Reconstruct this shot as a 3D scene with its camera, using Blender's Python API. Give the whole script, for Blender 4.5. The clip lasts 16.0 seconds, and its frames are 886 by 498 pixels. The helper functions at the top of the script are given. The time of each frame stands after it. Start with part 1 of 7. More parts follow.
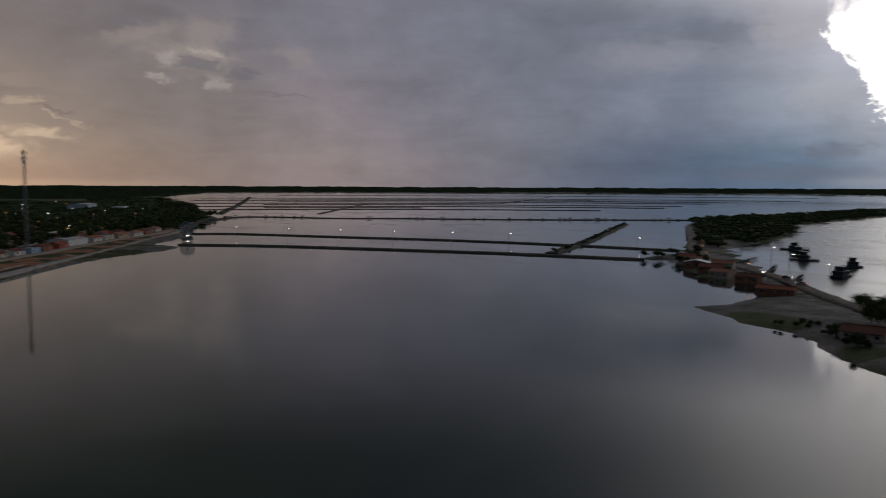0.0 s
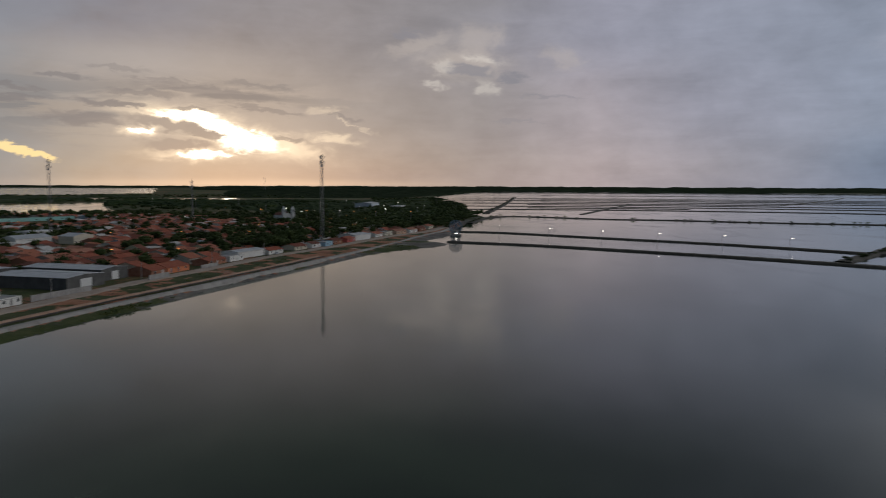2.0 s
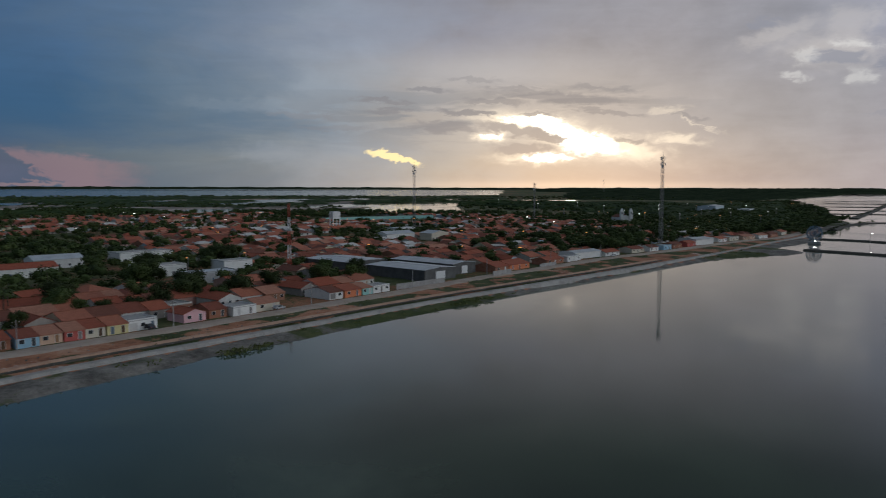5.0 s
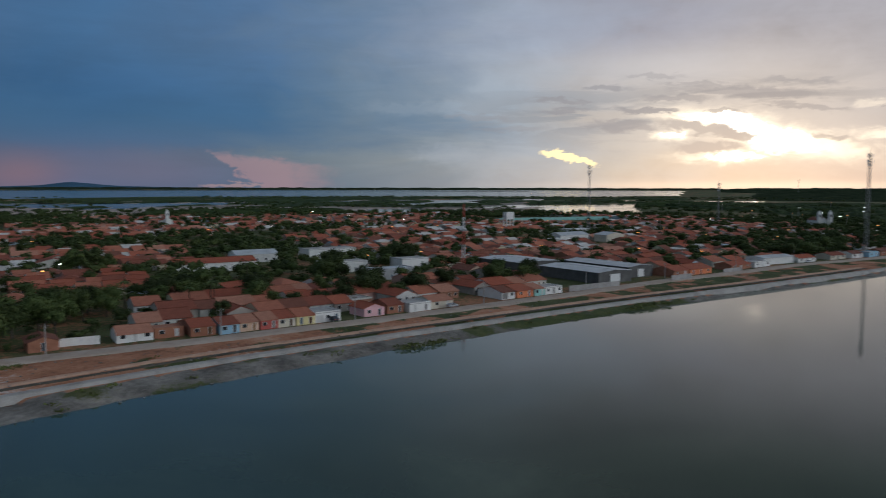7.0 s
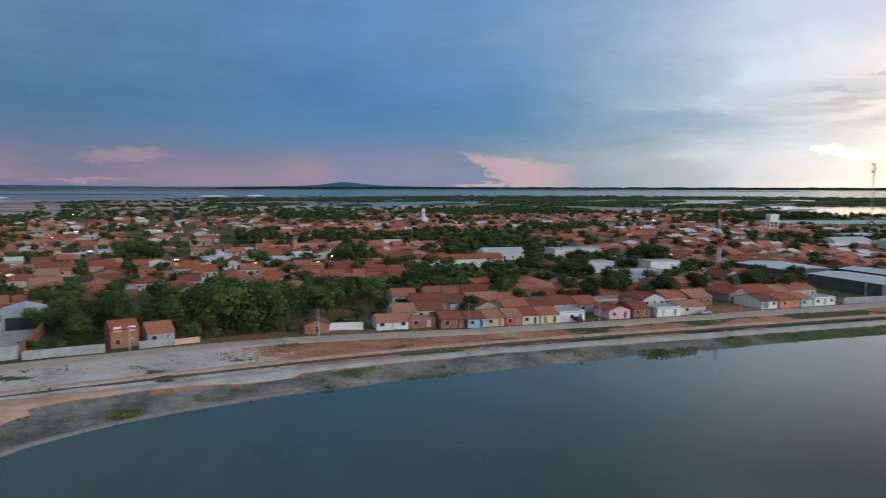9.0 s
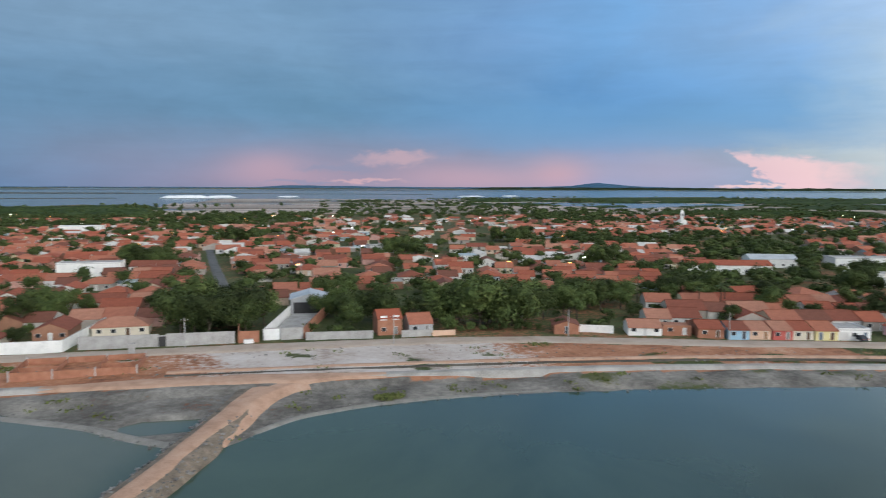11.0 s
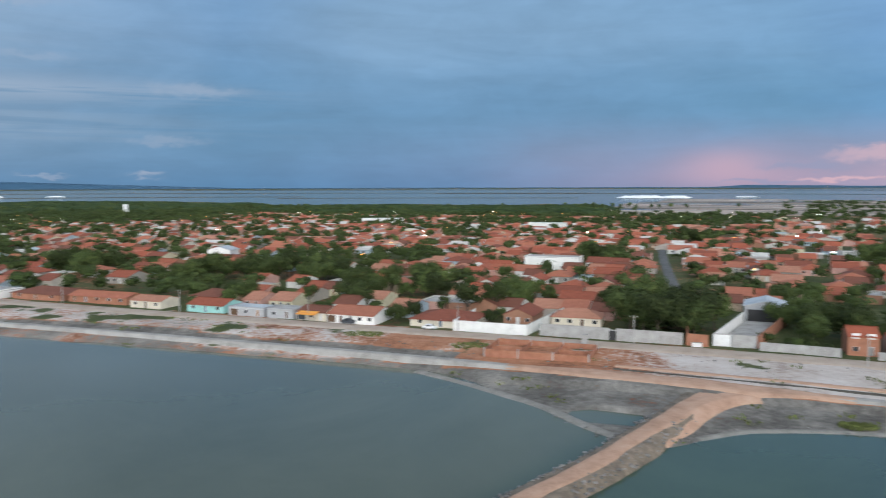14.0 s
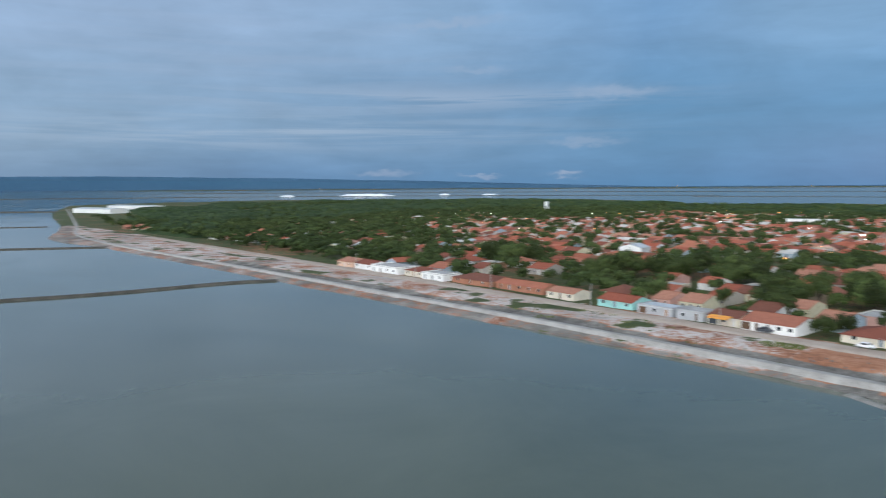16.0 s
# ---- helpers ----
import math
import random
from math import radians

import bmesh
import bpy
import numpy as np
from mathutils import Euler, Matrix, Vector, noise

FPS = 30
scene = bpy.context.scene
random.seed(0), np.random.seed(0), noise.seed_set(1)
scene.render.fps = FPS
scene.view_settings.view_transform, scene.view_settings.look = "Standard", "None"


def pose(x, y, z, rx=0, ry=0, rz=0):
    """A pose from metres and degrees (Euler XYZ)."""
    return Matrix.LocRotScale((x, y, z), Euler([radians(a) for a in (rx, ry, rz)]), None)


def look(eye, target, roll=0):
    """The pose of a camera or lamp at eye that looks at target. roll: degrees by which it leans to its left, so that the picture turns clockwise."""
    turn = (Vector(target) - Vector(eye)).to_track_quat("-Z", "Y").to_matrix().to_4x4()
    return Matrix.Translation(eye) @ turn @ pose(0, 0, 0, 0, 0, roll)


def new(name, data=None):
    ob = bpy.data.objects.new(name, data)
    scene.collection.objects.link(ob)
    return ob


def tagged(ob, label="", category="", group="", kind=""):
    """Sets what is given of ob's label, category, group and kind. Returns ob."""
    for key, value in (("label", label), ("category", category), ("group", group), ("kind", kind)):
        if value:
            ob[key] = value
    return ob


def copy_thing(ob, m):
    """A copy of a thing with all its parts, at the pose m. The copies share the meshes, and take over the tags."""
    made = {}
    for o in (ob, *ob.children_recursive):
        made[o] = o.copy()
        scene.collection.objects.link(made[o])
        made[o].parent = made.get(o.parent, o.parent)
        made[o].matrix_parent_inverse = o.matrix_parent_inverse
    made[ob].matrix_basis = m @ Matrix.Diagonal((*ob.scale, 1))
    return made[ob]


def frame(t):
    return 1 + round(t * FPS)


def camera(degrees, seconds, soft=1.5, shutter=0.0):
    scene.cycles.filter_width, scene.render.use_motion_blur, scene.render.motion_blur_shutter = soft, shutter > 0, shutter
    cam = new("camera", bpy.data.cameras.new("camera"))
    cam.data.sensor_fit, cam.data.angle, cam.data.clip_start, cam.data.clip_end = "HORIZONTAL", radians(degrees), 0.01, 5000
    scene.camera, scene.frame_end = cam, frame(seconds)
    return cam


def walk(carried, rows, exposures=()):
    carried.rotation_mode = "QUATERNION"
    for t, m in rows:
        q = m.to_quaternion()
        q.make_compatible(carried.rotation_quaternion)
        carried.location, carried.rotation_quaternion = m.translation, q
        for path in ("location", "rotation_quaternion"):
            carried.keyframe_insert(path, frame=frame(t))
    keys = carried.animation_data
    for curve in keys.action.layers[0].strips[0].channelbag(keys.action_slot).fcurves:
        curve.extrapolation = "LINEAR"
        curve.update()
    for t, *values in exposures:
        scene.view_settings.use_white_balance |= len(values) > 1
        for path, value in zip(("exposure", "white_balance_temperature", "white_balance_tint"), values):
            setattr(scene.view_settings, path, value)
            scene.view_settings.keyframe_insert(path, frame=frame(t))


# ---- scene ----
# ------------------------------------------------------------ camera
EYE = 41.6
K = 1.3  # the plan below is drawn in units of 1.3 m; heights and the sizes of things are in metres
cam = camera(62.0, 16.0, soft=1.0, shutter=0.5)
PATH = [  # seconds, heading, tilt below level, lean
    (0.0, -112.67, 4.79, 0.25), (0.5, -107.55, 4.81, 0.28), (1.0, -102.37, 4.83, 0.29), (1.5, -97.30, 4.84, 0.27),
    (2.0, -92.50, 4.84, 0.24), (2.5, -87.70, 4.83, 0.23), (3.0, -83.13, 4.81, 0.23), (3.5, -78.69, 4.80, 0.22),
    (4.0, -74.30, 4.79, 0.20), (4.2, -72.55, 4.79, 0.19), (6.3, -59.15, 4.76, 0.16), (6.5, -57.87, 4.76, 0.15),
    (7.0, -53.28, 4.76, 0.10), (7.5, -48.45, 4.77, 0.04), (8.0, -43.58, 4.79, 0.02), (8.5, -38.70, 4.81, 0.03),
    (9.0, -34.29, 4.82, 0.10), (9.2, -32.50, 4.82, 0.11), (11.3, -11.85, 4.81, 0.22), (11.5, -9.90, 4.81, 0.23),
    (12.0, -5.03, 4.80, 0.27), (12.5, 0.00, 4.80, 0.18), (13.0, 5.57, 4.80, 0.06), (13.5, 12.30, 4.80, -0.05),
    (14.0, 19.38, 4.82, -0.15), (14.5, 26.99, 4.83, -0.26), (15.0, 34.75, 4.83, -0.34), (15.5, 42.64, 4.83, -0.37),
    (16.0, 50.64, 4.82, -0.37)]


def heading(yaw, tilt, lean):
    a, b = radians(yaw), radians(tilt)
    way = Vector((-math.sin(a) * math.cos(b), math.cos(a) * math.cos(b), -math.sin(b)))
    return look((0, 0, EYE), Vector((0, 0, EYE)) + way, lean)


walk(cam, [(t, heading(a, b, c)) for t, a, b, c in PATH],
     exposures=[(0.0, -0.3, 6600, 15), (0.5, 0.16, 6600, 14), (1.5, 0.41, 6500, 12), (3.0, 0.44, 6350, 9), (4.2, 0.57, 6000, 8), (7.0, 0.97, 5900, 8), (9.0, 1.8, 6050, 8), (12.0, 2.52, 6550, 9), (16.0, 2.56, 6100, 8)])


# ------------------------------------------------------------ node helpers
class Graph:
    """Short hand for shader nodes."""

    def __init__(self, tree):
        self.tree, self.nodes, self.links = tree, tree.nodes, tree.links

    def node(self, kind, **props):
        n = self.nodes.new(kind)
        if "operation" in props:
            n.operation, n.use_clamp = props["operation"], props["use_clamp"]
        if "interpolation_type" in props:
            n.interpolation_type = props["interpolation_type"]
        if "data_type" in props:
            n.data_type, n.blend_type = props["data_type"], props["blend_type"]
        if "wave_type" in props:
            n.wave_type, n.bands_direction = props["wave_type"], props["bands_direction"]
        if "attribute_name" in props:
            n.attribute_name = props["attribute_name"]
        return n

    def feed(self, socket, value):
        if isinstance(value, bpy.types.NodeSocket):
            self.links.new(value, socket)
        elif value is not None:
            socket.default_value = value

    def math(self, op, a, b=None, c=None, clamp=False):
        n = self.node("ShaderNodeMath", operation=op, use_clamp=clamp)
        for i, v in enumerate((a, b, c)):
            self.feed(n.inputs[i], v)
        return n.outputs[0]

    def add(self, a, b):
        return self.math("ADD", a, b)

    def mul(self, a, b):
        return self.math("MULTIPLY", a, b)

    def step(self, v, lo, hi, to=(0.0, 1.0)):
        n = self.node("ShaderNodeMapRange", interpolation_type="SMOOTHSTEP")
        for i, x in enumerate((v, lo, hi, *to)):
            self.feed(n.inputs[i], x)
        return n.outputs[0]

    def noise(self, vec, scale, detail=4.0, rough=0.55, distort=0.0):
        n = self.node("ShaderNodeTexNoise")
        self.feed(n.inputs["Vector"], vec)
        for k, v in (("Scale", scale), ("Detail", detail), ("Roughness", rough), ("Distortion", distort)):
            self.feed(n.inputs[k], v)
        return n.outputs[0]

    def ramp(self, v, stops, mode="LINEAR"):
        n = self.node("ShaderNodeValToRGB")
        n.color_ramp.interpolation = mode
        e = n.color_ramp.elements
        while len(e) < len(stops):
            e.new(0.5)
        for i, (p, c) in enumerate(stops):
            e[i].position, e[i].color = p, (*c, 1)
        self.feed(n.inputs[0], v)
        return n.outputs[0]

    def mix(self, f, a, b, mode="MIX"):
        n = self.node("ShaderNodeMix", data_type="RGBA", blend_type=mode)
        self.feed(n.inputs[0], f)
        for s, v in ((n.inputs[6], a), (n.inputs[7], b)):
            self.feed(s, (*v, 1) if isinstance(v, tuple) and len(v) == 3 else v)
        return n.outputs[2]

    def join(self, x, y, z):
        n = self.node("ShaderNodeCombineXYZ")
        for i, v in enumerate((x, y, z)):
            self.feed(n.inputs[i], v)
        return n.outputs[0]

    def scaled(self, vec, s):
        n = self.node("ShaderNodeMapping")
        self.feed(n.inputs[0], vec)
        n.inputs[3].default_value = s
        return n.outputs[0]


# ------------------------------------------------------------ sky and sun
SUN_AZ, SUN_EL = -76.5, 3.0


def make_sky():
    world = bpy.data.worlds.new("evening_sky")
    scene.world = world
    world.use_nodes = True
    g = Graph(world.node_tree)
    g.nodes.clear()
    d = g.node("ShaderNodeTexCoord").outputs["Generated"]
    s = g.node("ShaderNodeSeparateXYZ")
    g.feed(s.inputs[0], d)
    x, y, z = s.outputs
    az = g.mul(g.math("ARCTAN2", g.mul(x, -1.0), y), 57.29578)
    el = g.mul(g.math("ARCSINE", z), 57.29578)

    def at(a):
        return a / 360 + 0.5

    def cloud(ka, ke, w, detail=7, rough=0.6, distort=0.4):
        return g.noise(g.join(g.mul(az, ka), g.mul(el, ke), w), 1.0, detail, rough, distort)

    wide = cloud(0.05, 0.17, 11.0, 6, 0.55, 0.8)
    billow = cloud(0.16, 0.30, 3.0, 7, 0.58, 0.5)
    streak = cloud(0.13, 0.95, 7.0, 8, 0.6, 0.6)
    drift = g.add(g.mul(g.add(wide, -0.5), 22.0), g.mul(g.add(billow, -0.5), 7.0))
    turn = g.math("MULTIPLY_ADD", g.add(az, g.mul(drift, g.step(g.math("ABSOLUTE", g.add(az, 50.0)), 60.0, 30.0, (0.25, 1.0)))), 1 / 360, 0.5)
    low = g.ramp(turn, [(at(a), c) for a, c in LOW])
    mid = g.ramp(turn, [(at(a), c) for a, c in MID])
    high = g.ramp(turn, [(at(a), c) for a, c in HIGH])
    crumb_a = cloud(0.75, 1.1, 17.0, 6, 0.6)
    crumb_e = cloud(0.6, 1.3, 23.0, 6, 0.6)
    lift = g.add(el, g.mul(g.add(wide, -0.5), 4.5))
    col = g.mix(g.step(lift, 5.0, 12.0), g.mix(g.step(lift, 0.8, 5.5), low, mid), high)
    tone = g.add(g.mul(g.add(wide, -0.5), 0.35), g.add(g.mul(g.add(billow, -0.5), 0.34), g.mul(g.add(streak, -0.5), 0.24)))
    curds = g.mul(g.add(cloud(0.26, 0.42, 41.0, 8, 0.6, 0.3), -0.5), g.step(az, -44.0, -62.0, (0.06, 0.42)))
    tone = g.add(g.add(tone, curds), 1.0)
    col = g.mix(1.0, col, g.join(tone, tone, tone), "MULTIPLY")

    def bell(a, e, a0, e0, wa, we, slope):
        da = g.add(a, -a0)
        de = g.add(g.add(e, -e0), g.mul(da, -slope)) if slope else g.add(e, -e0)
        p, q = g.math("POWER", g.mul(da, 1 / wa), 2.0), g.math("POWER", g.mul(de, 1 / we), 2.0)
        return g.math("EXPONENT", g.mul(g.add(p, q), -1.0))

    def bump(a0, e0, wa, we, slope=0.0):
        return bell(az, el, a0, e0, wa, we, slope)

    waz = g.add(az, g.mul(g.add(crumb_a, -0.5), 4.0))
    wel = g.add(el, g.mul(g.add(crumb_e, -0.5), 1.5))

    def puff(a0, e0, wa, we, slope=0.0, lo=0.25, hi=0.75):
        """A torn scrap of cloud or clear sky."""
        return g.step(bell(waz, wel, a0, e0, wa, we, slope), lo, hi)

    def lay(col, mask, colour, k=1.0):
        return g.mix(g.mul(mask, k) if k != 1.0 else mask, col, colour)

    def lays(col, colour, scraps, lo=0.2, hi=0.8):
        for a0, e0, wa, we, slope, k in scraps:
            col = lay(col, puff(a0, e0, wa, we, slope, lo, hi), colour, k)
        return col

    # dark deck of cloud over the west, its lit lower edge, and the warm glow round the hidden sun
    col = lay(col, g.mul(bump(-64.0, 13.0, 13.0, 3.2), g.step(billow, 0.3, 0.6)), (0.20, 0.20, 0.235), 0.55)
    col = lay(col, bump(-75.5, 4.0, 11.0, 4.0), (0.54, 0.46, 0.40), 0.5)
    col = lay(col, bump(-69.0, 8.7, 9.0, 1.5), (0.42, 0.37, 0.345), 0.5)
    # soft heads of cumulus beside the glow
    col = lays(col, (0.25, 0.26, 0.28), [(-57.5, 7.4, 2.4, 1.3, 0.0, 0.55), (-55.0, 6.0, 3.0, 0.7, 0.05, 0.4), (-50.0, 6.0, 3.2, 0.5, 0.0, 0.2),
                                           (-59.0, 2.2, 4.5, 1.5, 0.0, 0.4), (-53.5, 2.6, 2.6, 0.8, 0.0, 0.4), (-60.5, 8.6, 3.0, 0.9, 0.1, 0.3)], 0.05, 0.95)
    col = lay(col, g.mul(bump(-63.0, 5.4, 11.0, 2.2), g.step(streak, 0.44, 0.58)), (0.165, 0.17, 0.185), 0.75)
    col = lay(col, g.mul(bump(-77.0, 6.6, 8.0, 1.0), g.step(streak, 0.42, 0.58)), (0.20, 0.185, 0.185), 0.75)
    # the bright break: a sloping gap with a grey tongue in it
    col = lays(col, (1.05, 0.82, 0.58), [(-76.2, 3.9, 5.4, 1.0, 0.25, 0.85), (-73.0, 5.1, 3.4, 0.55, 0.05, 0.8), (-74.0, 2.3, 3.2, 0.5, 0.0, 0.7), (-70.2, 3.9, 1.4, 0.5, 0.0, 0.8), (-80.5, 3.0, 3.0, 0.8, 0.2, 0.6),
                                         (-84.0, 3.6, 1.8, 0.35, 0.1, 0.5), (-83.4, 5.7, 1.4, 0.22, -0.1, 0.25), (-85.4, 4.7, 1.8, 0.12, 0.45, 0.25)], 0.0, 1.0)
    col = lays(col, (2.4, 2.05, 1.6), [(-76.6, 3.9, 3.4, 0.62, 0.32, 1.0), (-73.4, 5.15, 2.3, 0.3, 0.0, 1.0), (-77.8, 3.2, 1.9, 0.75, 0.1, 1.0), (-74.6, 2.3, 2.0, 0.28, 0.0, 0.9), (-70.2, 3.95, 0.8, 0.28, 0.0, 0.9)], 0.2, 0.75)
    col = lays(col, (0.31, 0.265, 0.24), [(-72.6, 4.3, 3.0, 0.42, 0.2, 0.95), (-74.8, 3.75, 1.4, 0.28, 0.2, 0.9), (-72.8, 2.95, 1.9, 0.34, 0.0, 0.9)], 0.1, 0.6)
    col = lays(col, (0.175, 0.165, 0.175), [(-62.3, 6.55, 2.4, 0.24, 0.05, 0.85), (-62.6, 5.8, 2.2, 0.2, 0.0, 0.75), (-68.5, 5.7, 2.8, 0.2, 0.05, 0.8), (-65.6, 7.35, 1.8, 0.2, 0.0, 0.7), (-75.5, 6.8, 5.5, 0.36, 0.08, 0.6),
                                           (-66.5, 4.6, 3.4, 0.4, 0.06, 0.6), (-80.8, 3.5, 1.7, 0.22, 0.12, 0.65), (-73.7, 5.6, 1.4, 0.14, 0.0, 0.6), (-84.8, 5.2, 1.8, 0.2, 0.2, 0.45), (-72.0, 7.5, 2.4, 0.18, 0.05, 0.5), (-78.5, 7.4, 2.6, 0.2, 0.1, 0.5), (-69.0, 8.2, 2.0, 0.16, 0.05, 0.4),
                                           (-58.5, 4.4, 3.2, 0.3, 0.0, 0.4), (-56.0, 5.4, 3.0, 0.22, 0.05, 0.4), (-70.5, 6.5, 2.6, 0.25, 0.05, 0.6), (-79.0, 5.7, 3.0, 0.25, 0.15, 0.55)], 0.15, 0.75)
    # golden wisp
    col = lays(col, (0.90, 0.66, 0.32), [(-62.3, 2.4, 1.6, 0.42, 0.16, 1.0), (-63.7, 2.05, 1.3, 0.30, 0.25, 1.0)], 0.25, 0.6)
    col = lay(col, bump(-77.0, 0.15, 12.0, 0.35), (0.75, 0.56, 0.40), 0.6)
    # grey scrap with lit rims to the north of the glow
    col = lays(col, (0.50, 0.42, 0.37), [(-94.0, 9.3, 3.2, 1.2, 0.1, 0.55), (-95.2, 11.0, 1.8, 1.2, 0.0, 0.4), (-90.6, 10.6, 2.6, 0.6, -0.25, 0.4), (-101.5, 9.6, 1.6, 0.7, 0.3, 0.3)], 0.05, 0.95)
    col = lays(col, (0.72, 0.64, 0.56), [(-92.5, 9.0, 0.8, 0.5, 0.0, 0.45), (-95.6, 9.6, 1.3, 0.3, 0.2, 0.45), (-95.7, 7.5, 0.8, 0.5, 0.0, 0.38), (-91.7, 7.75, 0.8, 0.25, 0.2, 0.38)], 0.0, 1.1)
    col = lays(col, (0.21, 0.20, 0.225), [(-94.3, 8.75, 2.0, 0.5, 0.1, 0.75), (-97.7, 8.15, 1.0, 0.4, 0.0, 0.85), (-89.9, 11.4, 1.0, 0.4, 0.0, 0.6), (-100.5, 6.8, 2.4, 0.14, 0.05, 0.4), (-98.0, 4.9, 2.2, 0.14, 0.0, 0.3)], 0.15, 0.75)
    # darker heads high in the rain cloud, and the clear bright sky behind its cauliflower edge
    col = lays(col, (0.19, 0.21, 0.26), [(-124.0, 12.9, 3.6, 1.2, 0.0, 0.75), (-132.5, 11.0, 3.2, 1.0, 0.15, 0.5), (-140.5, 2.6, 2.2, 0.6, 0.0, 0.5), (-138.0, 1.0, 6.0, 0.7, 0.0, 0.5)], 0.05, 0.95)
    col = lays(col, (0.62, 0.58, 0.60), [(-137.6, 11.4, 2.4, 1.8, 0.0, 0.5), (-140.0, 6.6, 2.6, 1.4, 0.0, 0.4), (-128.0, 9.6, 5.0, 1.2, 0.0, 0.25)], 0.05, 0.95)
    edge = g.add(g.add(g.mul(g.math("MINIMUM", el, 11.0), 0.62), -146.2), g.mul(g.add(cloud(0.55, 0.55, 31.0, 5, 0.6), -0.5), 7.0))
    open_sky = g.mul(g.step(g.add(edge, g.mul(az, -1.0)), 0.0, g.add(g.mul(g.math("MAXIMUM", g.add(el, -11.0), 0.0), 1.4), 0.5)), g.step(az, -176.0, -160.0))
    col = lay(col, open_sky, (1.9, 1.8, 1.7))
    col = lay(col, g.mul(bump(-149.0, 19.0, 16.5, 12.0), g.step(el, 11.5, 16.0)), (2.1, 2.0, 1.9), 0.95)
    col = lay(col, bump(-143.5, 0.5, 3.0, 0.35), (0.42, 0.46, 0.52), 0.7)
    # slate-blue deck over the south, straight along its base, and shafts of pink light below it
    deck = g.mul(g.step(wel, 2.3, 3.3), g.step(el, 8.0, 4.0))
    col = lay(col, g.mul(deck, g.mul(g.step(g.add(az, drift), -60.0, -36.0), g.step(az, -8.0, -22.0))), (0.028, 0.074, 0.135), 0.6)
    shaft = g.add(g.mul(g.add(waz, 35.6), -1.0), g.mul(g.add(el, -2.5), 1.45))
    shaft = g.mul(g.mul(g.step(shaft, 0.0, 0.5), g.step(waz, -46.0, -41.0)), g.step(g.add(wel, g.mul(az, -0.11)), 6.8, 6.2))
    col = lay(col, shaft, (0.215, 0.135, 0.145), 0.8)
    col = lay(col, puff(-37.4, 0.1, 2.4, 0.16), (0.23, 0.15, 0.15), 0.8)
    col = lay(col, bump(-31.0, 1.2, 6.0, 1.6), (0.095, 0.080, 0.105), 0.55)
    for a0, e0, wa, we, k in ((-23.6, 1.0, 2.6, 1.3, 0.75), (-14.5, 0.9, 5.0, 1.3, 0.6), (-1.6, 1.6, 3.0, 1.1, 0.8), (-3.0, 0.8, 6.0, 1.0, 0.5), (-18.5, 0.6, 4.0, 0.9, 0.5)):
        col = lay(col, bump(a0, e0, wa, we), (0.146, 0.086, 0.102), k)
    col = lays(col, (0.165, 0.098, 0.106), [(-11.2, 2.2, 3.2, 0.55, -0.03, 0.85), (-8.4, 0.45, 3.2, 0.16, 0.0, 0.9)], 0.1, 0.9)
    col = lays(col, (0.062, 0.066, 0.098), [(-6.8, 1.35, 3.4, 0.35, 0.04, 0.7), (-3.8, 0.35, 3.0, 0.14, 0.0, 0.6)], 0.1, 0.9)
    col = lay(col, bump(-6.0, 2.2, 20.0, 2.0), (0.056, 0.060, 0.092), 0.45)
    # pale streaks low in the blue
    long = cloud(0.05, 1.15, 5.0, 7, 0.58, 0.5)
    col = lay(col, g.mul(bump(66.0, 4.2, 20.0, 1.1), g.step(long, 0.42, 0.62)), (0.070, 0.086, 0.112), 0.8)
    col = lay(col, g.mul(bump(52.0, 6.7, 15.0, 0.8), g.step(long, 0.40, 0.60)), (0.068, 0.082, 0.108), 0.75)
    col = lay(col, g.mul(bump(70.0, 10.0, 22.0, 4.0), g.step(long, 0.40, 0.70)), (0.066, 0.080, 0.108), 0.4)
    col = lays(col, (0.070, 0.082, 0.108), [(37.6, 7.0, 3.4, 0.45, 0.02, 0.6), (39.6, 3.3, 2.6, 0.35, 0.0, 0.45), (41.4, 0.95, 1.2, 0.22, 0.0, 0.8), (47.8, 0.8, 1.6, 0.14, 0.0, 0.6),
                                            (55.2, 1.05, 2.2, 0.24, 0.0, 0.5), (50.0, 12.2, 4.5, 0.35, -0.08, 0.5), (48.0, 8.8, 2.6, 0.28, 0.0, 0.4)], 0.0, 1.1)
    # thicker overhead in the west, brighter elsewhere
    west = g.math("EXPONENT", g.mul(g.math("POWER", g.mul(g.add(az, 86.0), 1 / 42.0), 2.0), -1.0))
    col = g.mix(g.mul(g.mul(west, g.step(el, 12.0, 21.0)), 0.92), col, (0.050, 0.060, 0.060))
    col = g.mix(g.step(el, 28.0, 55.0), col, (0.118, 0.126, 0.140))
    # a little of the clear sky behind the cloud
    sky = g.node("ShaderNodeTexSky")
    sky.sky_type, sky.sun_disc, sky.sun_elevation, sky.sun_rotation = "NISHITA", False, radians(SUN_EL), radians(-SUN_AZ)
    col = g.mix(1.0, col, g.mix(1.0, sky.outputs[0], (0.004, 0.004, 0.004), "MULTIPLY"), "ADD")
    col = g.mix(1.0, col, (0.80, 0.84, 0.86), "MULTIPLY")
    bg = g.node("ShaderNodeBackground")
    g.feed(bg.inputs[0], col)
    bg.inputs[1].default_value = 1.0
    out = g.node("ShaderNodeOutputWorld")
    g.links.new(bg.outputs[0], out.inputs[0])


